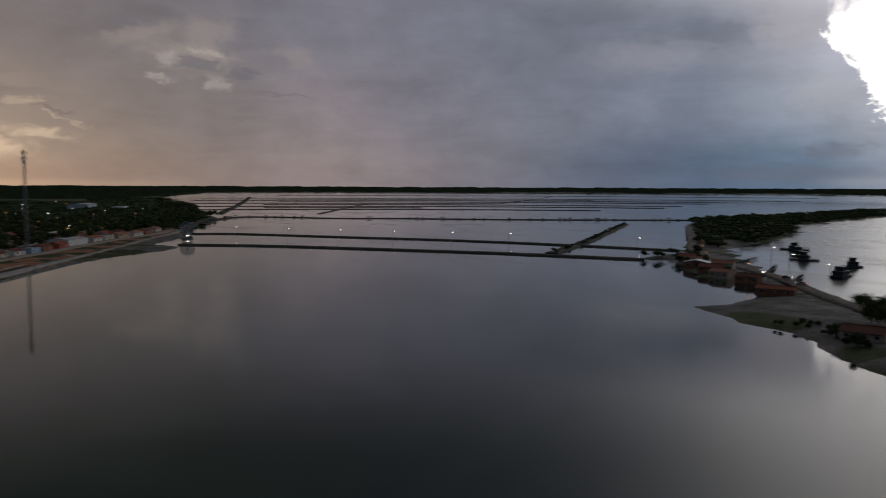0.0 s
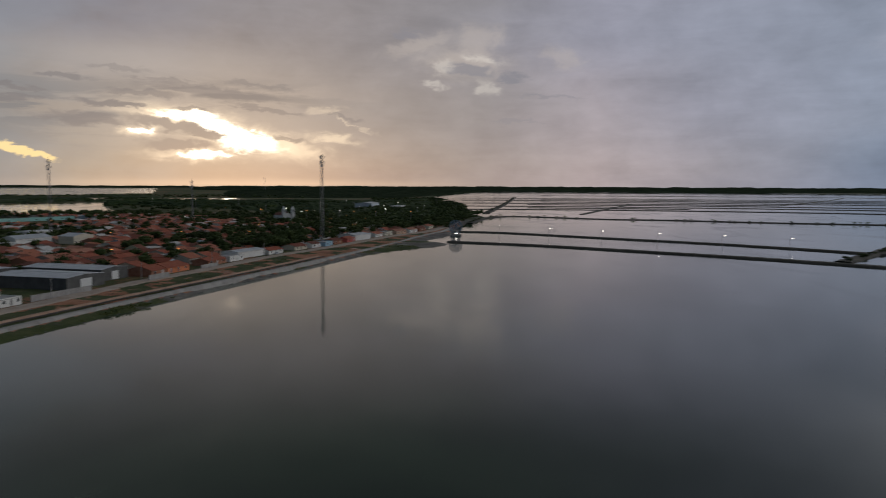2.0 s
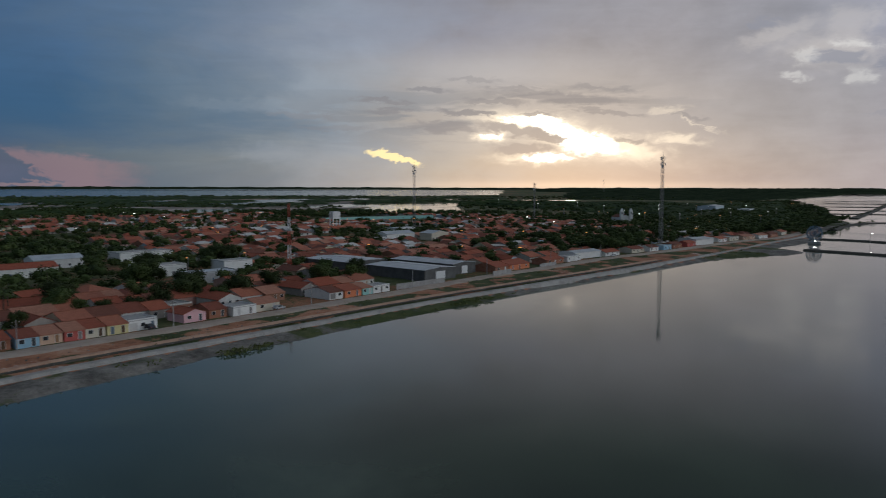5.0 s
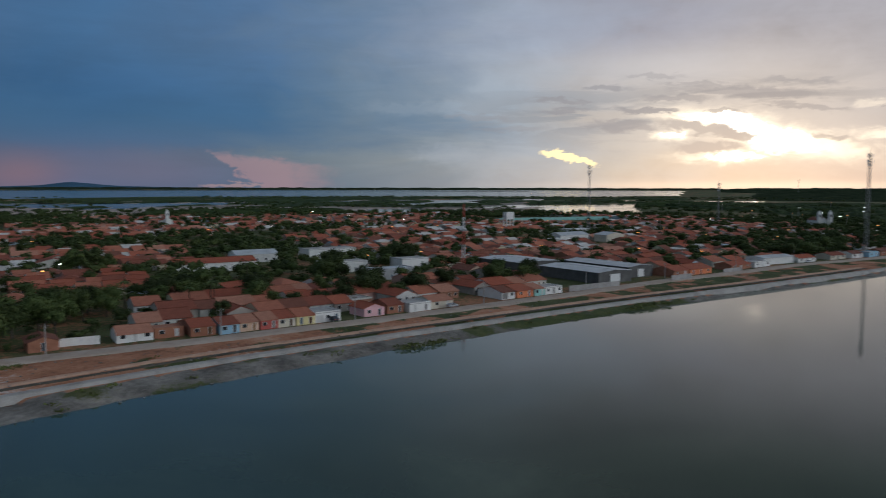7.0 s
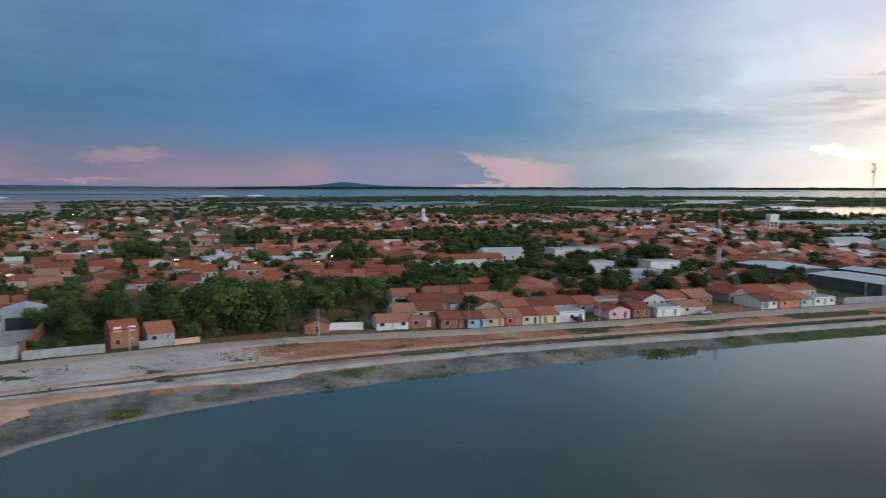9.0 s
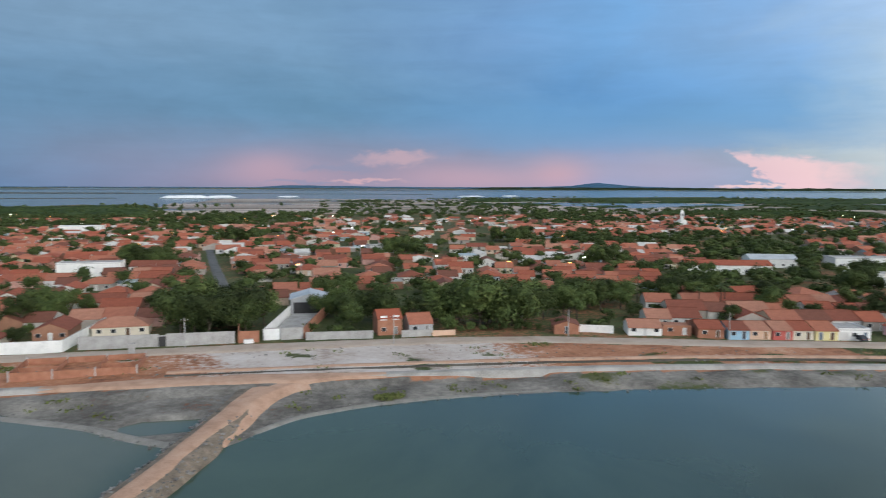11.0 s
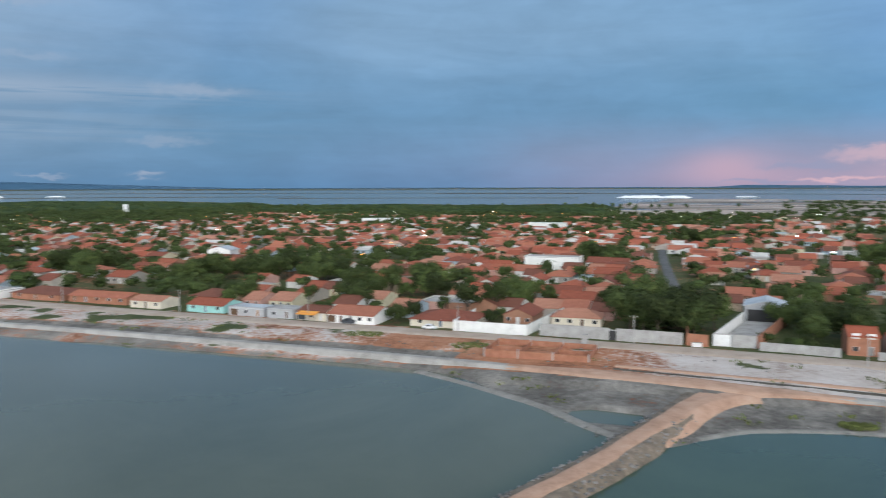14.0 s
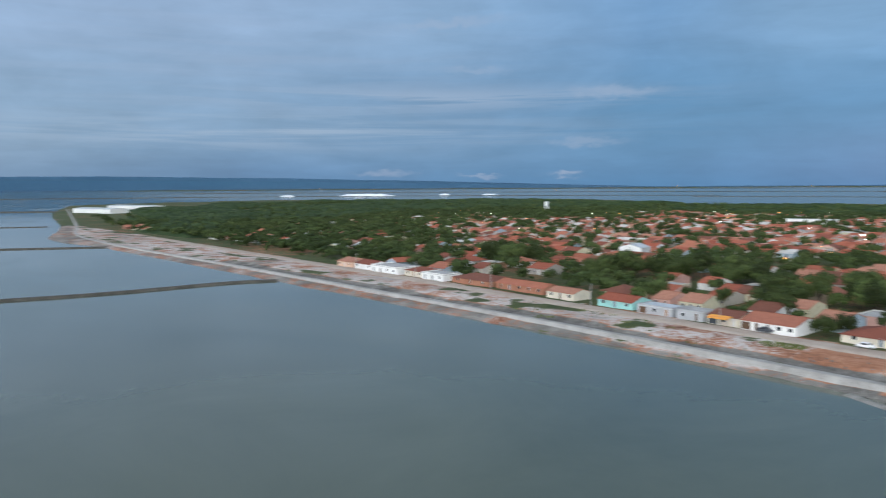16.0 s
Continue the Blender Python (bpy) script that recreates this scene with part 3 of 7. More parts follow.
# ------------------------------------------------------------ plan of land and water
SHORE = [(-4900, 1500), (-2400, 620), (-1250, 262), (-690, 146), (-525, 104), (-430, 111), (-290, 114), (-130, 117.5), (-75, 119.5), (-45, 118),
         (-33, 113), (-10, 93), (-2, 94), (5, 101), (18, 105), (45, 105), (66, 101.5), (104, 94.5), (124, 89.5), (158, 80.5), (200, 68), (231, 61),
         (257, 51.5), (288, 42), (312, 33), (360, 12), (398, -17), (416, -19), (430, -8), (474, -24), (522, -30), (626, -46), (726, -68), (800, -78), (886, -72), (1241, -89), (1486, -75), (2500, -60), (4900, 100)]
SPIT = [(272, -206), (262, -222), (234, -203), (210, -188), (196, -191), (180, -188), (169, -177), (161, -163), (154, -146), (157, -139.5), (141, -137),
        (133, -131), (119, -133), (109, -129), (98, -121), (78, -116), (50, -122), (38, -150), (60, -168), (100, -168), (127, -175), (150, -188),
        (182, -207), (206, -219), (238, -242), (266, -262), (296, -284), (312, -306), (330, -346), (383, -434), (476, -532), (520, -640), (590, -800), (740, -1100), (860, -1150), (700, -850),
        (597, -542), (480, -418), (430, -380), (345, -302), (290, -248)]
# heading and range of the far lagoon's near shore
FAR_SHORE = [(-180, 9000), (-75, 9000), (-71, 2500), (-60, 2350), (-25, 2300), (-14, 1900), (2, 1800), (6, 1180), (30, 1250), (44, 1900), (60, 2000), (80, 1500), (90, 9000), (180, 9000)]


# shallow ponds behind the town: headings and ranges
PONDS = [(-68.0, -58.5, 890, 1190), (-58.0, -46.0, 930, 1090), (-77.0, -69.5, 1650, 1880)]


def edge_distance(x, y, poly):
    """Signed distance to a polygon, inside positive."""
    p = np.array(poly, float)
    best = np.full(x.shape, 1e9)
    inside = np.zeros(x.shape, bool)
    for a, b in zip(p, np.roll(p, -1, 0)):
        d = b - a
        t = np.clip(((x - a[0]) * d[0] + (y - a[1]) * d[1]) / (d @ d), 0, 1)
        best = np.minimum(best, np.hypot(x - a[0] - t * d[0], y - a[1] - t * d[1]))
        cross = ((a[1] > y) != (b[1] > y))
        with np.errstate(divide="ignore", invalid="ignore"):
            inside ^= cross & (x < (b[0] - a[0]) * (y - a[1]) / (b[1] - a[1] if b[1] != a[1] else 1e-9) + a[0])
    return np.where(inside, best, -best)


SHORE_LINE = smooth_line(SHORE, 6.0, 4)
TOWN = [tuple(p) for p in SHORE_LINE] + [(5200, 5200), (-5200, 5200)]


def land_height(x, y):
    """Height of the ground and its covers (pale sand, grass, mud)."""
    r = np.hypot(x, y)
    az = np.degrees(np.arctan2(-x, y))
    rag = (fractal(x, y, 9.0, 3) - 0.5) * 3.0
    d_town = edge_distance(x, y, TOWN) + rag
    d_spit = edge_distance(x, y, SPIT) + rag
    fs = np.interp(az, [a for a, _ in FAR_SHORE], [b for _, b in FAR_SHORE]) + (fractal(x, y, 260.0, 9) - 0.5) * 500
    d_far = np.minimum(fs - r, 400)
    d_far = np.maximum(d_far, r - np.where((az > -74) & (az < 90), 3450, 9000))
    # ponds between the town and the far lagoon
    pond = fractal(x * 0.45, y, 130.0, 21, 3)
    d_pond = np.where((r > 950) & (r < 2100) & (az < 8) & (az > -68), (np.interp(az, [-68, -40, -15, 8], [0.56, 0.60, 0.70, 0.70]) - pond) * 220, 400)
    for a0, a1, r0, r1 in PONDS:
        inside = np.minimum(np.minimum(r - r0, r1 - r), np.minimum(az - a0, a1 - az) * 18.0) + (fractal(x * 0.6, y, 90.0, 25, 3) - 0.5) * 170
        d_pond = np.minimum(d_pond, -inside * 0.5)
    d = np.maximum(np.minimum(np.minimum(d_town, d_far), d_pond), d_spit)
    d = np.maximum(d, np.where((r > 2750 + 400 * fractal(x, y, 700.0, 31)) & ((az < -74) | (az > 95)), 40.0, -1e9))
    z = np.where(d < 0, np.maximum(d * 0.3, -1.6), np.minimum(d * 0.35, 1.0) + np.clip((d - 3) * 0.06, 0, 0.8))
    flat = (x > -46) & (x < 48) & (y < 114.5) & (y > 60)
    z = np.where(flat & (d > 0), np.minimum(z, 0.10 + 0.055 * d), z)
    z = z - np.where(((x + 11.0) / 6.5) ** 2 + ((y - 102.0) / 3.2) ** 2 < 1 + rag * 0.25, 0.8, 0)
    z = z + np.where(d > 2, (fractal(x, y, 5.0, 5) - 0.5) * np.where(flat, 0.12, 0.35), 0) + swell(r)
    return z, d


def axis(lo, hi, fine, step, grow):
    """Even steps in the fine stretches, growing ones away from them."""
    pts = [fine[0]]
    while pts[-1] < fine[1]:
        pts.append(pts[-1] + step)
    s = step
    while pts[-1] < hi:
        s *= grow
        pts.append(pts[-1] + s)
    s, low = step, [fine[0]]
    while low[-1] > lo:
        s *= grow
        low.append(low[-1] - s)
    return np.array(low[:0:-1] + pts)


def sheet(name, xs, ys, z, mat, cover=None):
    nx, ny = len(xs), len(ys)
    gx, gy = np.meshgrid(xs, ys)
    me = bpy.data.meshes.new(name)
    me.vertices.add(nx * ny)
    me.vertices.foreach_set("co", np.stack([gx, gy, z], -1).astype(np.float32).ravel())
    i = (np.arange(ny - 1)[:, None] * nx + np.arange(nx - 1)[None, :]).ravel()
    quads = np.stack([i, i + 1, i + nx + 1, i + nx], 1)
    me.loops.add(quads.size)
    me.polygons.add(len(quads))
    me.loops.foreach_set("vertex_index", quads.ravel())
    me.polygons.foreach_set("loop_start", np.arange(0, quads.size, 4))
    me.polygons.foreach_set("use_smooth", np.ones(len(quads), bool))
    me.update(calc_edges=True)
    me.materials.append(mat)
    if cover is not None:
        a = me.attributes.new("cover", "FLOAT_COLOR", "POINT")
        a.data.foreach_set("color", np.concatenate([cover, np.ones((*cover.shape[:2], 1))], -1).astype(np.float32).ravel())
    return new(name, me)


def make_land():
    xs = axis(-3840, 3840, (-160, 330), 1.5, 1.035)
    ys = axis(-3840, 3840, (84, 156), 1.2, 1.045)
    gx, gy = np.meshgrid(xs, ys)
    z, d = land_height(gx, gy)
    az, r = np.degrees(np.arctan2(-gx, gy)), np.hypot(gx, gy)
    road = np.interp(gx, [p[0] for p in ROAD], [p[1] for p in ROAD])
    street = np.interp(gx, [p[0] for p in STREET], [p[1] for p in STREET])
    n1, n2 = fractal(gx, gy, 22.0, 41), fractal(gx, gy, 7.0, 43)
    strip = (gy > road) & (gy < street + 2) & (gx > -300) & (gx < 500)
    sand = np.where(strip, np.clip(1.15 - np.abs(gx - 18) / 42, 0, 0.85) + 0.3 * (n1 - 0.5), 0.0) + np.where(strip, (n1 > 0.62) * 0.35, 0)
    sand = np.where(gy > street + 2, 0.12 + 0.2 * n1, sand)
    grass = np.where(strip & (gx > 50), np.clip((n2 - 0.46 + 0.10 * np.clip((gx - 95) / 60, 0, 1)) * 5, 0, 0.85), np.where(strip, np.clip((n2 - 0.60) * 5, 0, 0.7), 0))
    grass = np.where(gy > street + 3, 0.56 + 0.6 * (n1 - 0.4), grass)
    grass = np.where(r > 700, 0.62 + 0.5 * (n1 - 0.4), grass)
    salt = (r > 850) & (r < 1900) & (az < 8) & (az > -60)
    grass = np.where(salt, np.clip(0.1 + 1.3 * (fractal(gx, gy, 300.0, 47) - 0.45), 0, 0.9), grass)
    mud = np.where(gy < road - 1.5, np.where(gx > 60, 0.95, 0.75) + 0.3 * (n1 - 0.5), 0.0)
    mud = np.where((d < 2.0) & (r < 700), 0.9, mud)
    beige = (gy < road - 1.0) & (gx < -50) & (gx > -700)
    mud, sand = np.where(beige, 0.5 + 0.5 * (n2 - 0.4), mud), np.where(beige, 0.5 + 0.4 * (n1 - 0.5), sand)
    bank = (gy < road - 1.5) & (gx > 40) & (gx < 420)
    grass = np.where(bank, np.clip((n1 - np.where(gx < 130, 0.50, 0.44)) * 6, 0, 0.9), grass)
    mud = np.where(salt, 0.35 + 0.9 * (fractal(gx * 0.3, gy, 60.0, 53) - 0.4), mud)
    sand = np.where(salt, 0.6, sand)
    west = (gy > road - 1.5) & (gy < street + 4) & (gx < -60)
    grass = np.where(west, np.clip((n2 - 0.52) * 5, 0, 0.8), grass)
    mud, sand = np.where(west, 0.24 + 0.9 * (n1 - 0.45), mud), np.where(west, 0.56 + 0.6 * (n2 - 0.5), sand)
    ditch = strip & (gx < -42) & (np.abs(gy - (road + 5.5)) < 2.6 + 5 * (n1 - 0.5))
    mud = np.where(ditch, 0.95, mud)
    sand, grass = np.where(ditch, 0, sand), np.where(ditch, 0, grass)
    z = z - np.where(ditch, 0.7, 0)
    spit = gy < -60
    grass = np.where(spit, np.clip((n1 - 0.45) * 5, 0, 0.9) * (d < 9) + 0.5 * (r > 480), grass)
    mud = np.where(spit, 0.78 + 0.5 * (n2 - 0.5), mud)
    sand = np.where(spit, 0.25, sand)
    ob = sheet("ground", xs, ys, z, M_GROUND, np.stack([sand, grass, mud], -1))
    tagged(ob, "bare earth, sand, grass and mud of the lagoon's shore", "ground", kind="structure")
    wx = axis(-3840, 3840, (-300, 300), 100.0, 1.12)
    gx, gy = np.meshgrid(wx, wx)
    ob = sheet("water", wx, wx, swell(np.hypot(gx, gy)), M_WATER)
    tagged(ob, "calm grey-green lagoon water mirroring the evening sky", "water", kind="structure")


ROAD = [(-1250, 275), (-690, 158), (-540, 124), (-433, 118), (-290, 121), (-145, 123), (-60, 122.5), (2, 119), (47, 114.5), (87, 107), (130, 95), (190, 77.5), (266, 52), (322, 34), (404, 8), (445, -2), (522, -24), (620, -40)]
STREET = [(-480, 152), (-238, 147.5), (-110, 144.5), (2, 142.5), (45, 139), (73, 131), (92, 124), (131, 112), (188, 97), (232, 87), (276, 74), (324, 60), (371, 41), (452, 13), (522, -16), (700, -48), (900, -58)]
make_land()


def ground_z(x, y):
    z, _ = land_height(np.array([float(x)]), np.array([float(y)]))
    return float(z[0])


def ribbon(name, points, width, z, mat, label, category, step=3.0, thick=0.5, side=0.0, rag=0.25, seed=0, kind="structure", taper=False):
    """A raised strip along a rounded line, with ragged edges and sloping sides."""
    c = smooth_line(points, step)
    t = np.gradient(c[:, :2], axis=0)
    t /= np.linalg.norm(t, axis=1)[:, None]
    nrm = np.stack([-t[:, 1], t[:, 0]], 1)
    verts, faces = [], []
    offs = (-0.5, -0.28, 0.0, 0.28, 0.5)
    for i, (p, n) in enumerate(zip(c, nrm)):
        l = 1 + rag * (value_noise(np.array([i * step / 4.0]), np.array([seed + 0.5]), seed)[0] - 0.5) * 2
        q = 1 + rag * (value_noise(np.array([i * step / 4.0]), np.array([seed + 9.5]), seed + 3)[0] - 0.5) * 2
        end = min(1.0, 0.25 + 0.12 * min(i, len(c) - 1 - i)) if taper else 1.0
        l, q = l * end, q * end
        zz = (z if len(p) < 3 else p[2]) + float(swell(np.hypot(p[0], p[1])))
        row = [(-0.5 * width * l - side, -thick)] + [(o * width * (l if o < 0 else q), 0.04 if abs(o) < 0.1 else 0) for o in offs] + [(0.5 * width * q + side, -thick)]
        verts += [(p[0] + n[0] * o, p[1] + n[1] * o, zz + dz) for o, dz in row]
        if i:
            b = 7 * i
            faces += [(b - 7 + k, b - 6 + k, b + 1 + k, b + k) for k in range(6)]
    ob = mesh_ob(name, verts, [f[::-1] for f in faces], mat, smooth=True)
    return tagged(ob, label, category, kind=kind)


def offset_line(points, off, lo=-1e9, hi=1e9):
    c = smooth_line(points, 8.0)
    t = np.gradient(c, axis=0)
    t /= np.linalg.norm(t, axis=1)[:, None]
    c = c + np.stack([-t[:, 1], t[:, 0]], 1) * off
    return [tuple(p) for p in c if lo <= p[0] <= hi]


ribbon("shore_road", offset_line(ROAD, 0, -1250, 560), 2.0, 1.95, M_GRAVEL, "pale grey gravel road along the lagoon", "road", 3.0, 2.2, 1.0, 0.2, 1)
ribbon("dirt_track", offset_line(ROAD, 0, -32, 30), 4.6, 2.02, M_TRACK, "orange compacted dirt on the shore road", "road", 2.0, 0.6, 0.8, 0.3, 2, taper=True)
ribbon("street", offset_line(STREET, 0), 5.0, 2.08, M_STREET, "beige unpaved street before the first houses", "road", 3.0, 0.6, 0.8, 0.15, 3)
CAUSEWAY = [(2, 118), (-1.4, 108), (-5.8, 95), (-10.5, 82), (-15.8, 70), (-23.2, 52), (-31.6, 30)]
ribbon("causeway", CAUSEWAY, 4.0, 1.45, M_SHOULDER, "stony dirt causeway running out into the lagoon", "causeway", 1.0, 1.6, 1.3, 0.26, 4)
ribbon("causeway_track", [(3, 119)] + CAUSEWAY[1:], 2.2, 1.56, M_TRACK, "orange compacted track on the causeway", "road", 1.0, 0.2, 0.3, 0.22, 5)
ribbon("causeway_track", [(-6, 93), (-1.6, 105), (2.2, 112.0), (8, 116.6), (22, 118.0)], 2.6, 1.66, M_TRACK, "orange bend of the track on to the shore road", "road", 1.0, 1.7, 2.6, 0.2, 6, taper=True)


# ------------------------------------------------------------ dikes and salt pans
def dike(points, width, label="low dark earth dike between the salt pans", z=0.9, seed=0):
    return ribbon("dike", points, width, z, M_DIKE, label, "dike", 4.0, 1.2, 1.0, 0.3, seed)


DIKES = [([(425, -22), (397, -70), (355, -121), (315, -166), (268, -209)], 5.0),
         ([(520, -34), (508, -64), (457, -120), (406, -176), (352, -221), (300, -256)], 4.5),
         ([(640, -50), (726, -70), (786, -98), (780, -132), (728, -190), (705, -252), (652, -343), (585, -512)], 7.0),
         ([(308, -186), (375, -251), (540, -400)], 6.0),
         ([(887, -90), (1400, -180), (2140, -300)], 8.0),
         ([(858, -200), (1372, -414)], 4.0)]
for i, (pts, w) in enumerate(DIKES):
    dike(pts, w, seed=10 + i)
for i in range(11):  # banks far out, one behind the other
    r = (1050, 1140, 1230, 1340, 1450, 1600, 1750, 1900, 2050, 2400, 2750)[i]
    pts = [(-math.sin(radians(a)) * r * (1 + 0.00035 * (a + 92) * (i % 3 - 1)), math.cos(radians(a)) * r) for a in range(-93 - i // 5 - 6 * (i % 2), -126 - 2 * i + 14 * (i % 3 == 1), -4)]
    dike(pts, 2.2 + 0.45 * i, "far earth bank across the salt pans", 1.0, 30 + i)
for i, (a0, a1, r0, r1) in enumerate([(-117, -121, 1450, 2400)]):
    dike([(-math.sin(radians(a0)) * r0, math.cos(radians(a0)) * r0), (-math.sin(radians(a1)) * r1, math.cos(radians(a1)) * r1)], 3.5, "far earth bank across the salt pans", 1.0, 40 + i)
# banks at the other end of the lagoon
dike([(-232, 116), (-237, 99), (-238, 62), (-244, 30), (-262, -60)], 2.2, "narrow dark bank across the lagoon", 0.7, 50)
dike([(-428, 116), (-440, 92), (-456, 60), (-480, 0)], 3.0, "narrow earth bank across the lagoon", 0.7, 51)
dike([(-1142, 246), (-1190, 190), (-1240, 120), (-1300, 0)], 14.0, "broad earth bank across the lagoon", 1.2, 52)
dike([(-700, 138), (-720, 90), (-760, 10)], 3.0, "narrow earth bank across the lagoon", 0.6, 53)
for i, (r, a0, a1) in enumerate(((2450, 84, 30), (2900, 70, 8), (2650, 20, -14), (3300, 40, -20), (2100, 32, 9), (3350, 0, -60))):
    pts = [(-math.sin(radians(a)) * r * (1 + 0.0012 * (a - a0)), math.cos(radians(a)) * r * (1 + 0.0012 * (a - a0))) for a in np.linspace(a0, a1, 9)]
    dike(pts, 12.0, "thin dark bank across the far lagoon", 1.5, 60 + i)


# ------------------------------------------------------------ houses
def prism(bm, w, d, h, rise, ridge="x", y0=0.0):
    """Walls of a house: a box with gables under the ridge."""
    x = w / 2
    if ridge == "x":
        side = [(y0, 0), (y0 + d, 0), (y0 + d, h), (y0 + d / 2, h + rise), (y0, h)]
        a, b = [bm.verts.new((-x, p, q)) for p, q in side], [bm.verts.new((x, p, q)) for p, q in side]
    else:
        side = [(-x, 0), (x, 0), (x, h), (0, h + rise), (-x, h)]
        a, b = [bm.verts.new((p, y0 + d, q)) for p, q in side], [bm.verts.new((p, y0, q)) for p, q in side]
    n = len(side)
    bm.faces.new(a[::-1])
    bm.faces.new(b)
    for i in range(n):
        bm.faces.new((a[i], a[(i + 1) % n], b[(i + 1) % n], b[i]))
    return bm


def slab(bm, pts, thick):
    """A sloping slab over four corners."""
    lo = [bm.verts.new(p) for p in pts]
    hi = [bm.verts.new((p[0], p[1], p[2] + thick)) for p in pts]
    bm.faces.new(lo[::-1])
    bm.faces.new(hi)
    n = len(pts)
    for i in range(n):
        bm.faces.new((lo[i], lo[(i + 1) % n], hi[(i + 1) % n], hi[i]))


def roof_mesh(w, d, h, rise, kind="x", over=0.45, y0=0.0, thick=0.14):
    bm = bmesh.new()
    x = w / 2 + 0.12
    if kind == "x":
        k = rise / (d / 2)
        ya, yb, ym = y0 - over, y0 + d + over, y0 + d / 2
        slab(bm, [(-x, ya, h - k * over), (x, ya, h - k * over), (x, ym, h + rise), (-x, ym, h + rise)], thick)
        slab(bm, [(-x, ym, h + rise), (x, ym, h + rise), (x, yb, h - k * over), (-x, yb, h - k * over)], thick)
        for i in range(2):
            rod(bm, (-x, ym, h + rise + thick), (x, ym, h + rise + thick), 0.12)
    elif kind == "y":
        k = rise / (w / 2)
        xa = w / 2 + over
        slab(bm, [(-xa, y0 - 0.15, h - k * over), (0, y0 - 0.15, h + rise), (0, y0 + d + 0.15, h + rise), (-xa, y0 + d + 0.15, h - k * over)], thick)
        slab(bm, [(0, y0 - 0.15, h + rise), (xa, y0 - 0.15, h - k * over), (xa, y0 + d + 0.15, h - k * over), (0, y0 + d + 0.15, h + rise)], thick)
        rod(bm, (0, y0 - 0.15, h + rise + thick), (0, y0 + d + 0.15, h + rise + thick), 0.12)
    else:  # hip
        xa, ya, yb = w / 2 + over, y0 - over, y0 + d + over
        run = min(w, d) / 2
        if w >= d:
            r0, r1 = (-w / 2 + run, y0 + d / 2), (w / 2 - run, y0 + d / 2)
        else:
            r0, r1 = (0, y0 + run), (0, y0 + d - run)
        z0 = h - rise / run * over
        c = [bm.verts.new(p) for p in ((-xa, ya, z0), (xa, ya, z0), (xa, yb, z0), (-xa, yb, z0), (*r0, h + rise), (*r1, h + rise),
                                       (-xa, ya, z0 + 0.12), (xa, ya, z0 + 0.12), (xa, yb, z0 + 0.12), (-xa, yb, z0 + 0.12))]
        if w >= d:
            fs = ((6, 7, 5, 4), (7, 8, 5), (8, 9, 4, 5), (9, 6, 4))
        else:
            fs = ((6, 7, 4), (7, 8, 5, 4), (8, 9, 5), (9, 6, 4, 5))
        for f in fs + ((0, 1, 7, 6), (1, 2, 8, 7), (2, 3, 9, 8), (3, 0, 6, 9), (3, 2, 1, 0)):
            bm.faces.new([c[i] for i in f])
    return bm


def opening(name, x, z0, w, hgt, mat, parent, y=0.0, label="", frame_mat=None):
    """A door or window: a leaf or pane set in a raised frame."""
    t = 0.07
    f = part(name, boxes((x - w / 2 - t, y - 0.05, z0, x - w / 2, y + 0.02, z0 + hgt + t), (x + w / 2, y - 0.05, z0, x + w / 2 + t, y + 0.02, z0 + hgt + t),
                         (x - w / 2, y - 0.05, z0 + hgt, x + w / 2, y + 0.02, z0 + hgt + t)), frame_mat or M_WHITE, parent, label)
    part("leaf" if name == "door" else "pane", boxes((x - w / 2, y - 0.03, z0, x + w / 2, y + 0.015, z0 + hgt)), mat, f)
    return f


M_DOOR = palette("painted_doors", [(0.10, 0.06, 0.035), (0.22, 0.21, 0.20), (0.06, 0.07, 0.08), (0.30, 0.17, 0.09), (0.12, 0.16, 0.20), (0.55, 0.54, 0.52)], 0.6)
M_GLASS = surface("dark_window_glass", [(0.015, 0.017, 0.02), (0.035, 0.04, 0.045)], 1.0, 0.25, 0, spec=0.6)


def paint(name, c):
    return surface(name, [tuple(0.72 * v for v in c), c, tuple(min(0.8, 1.08 * v) for v in c)], 0.45, 0.85, 0.2, 12)


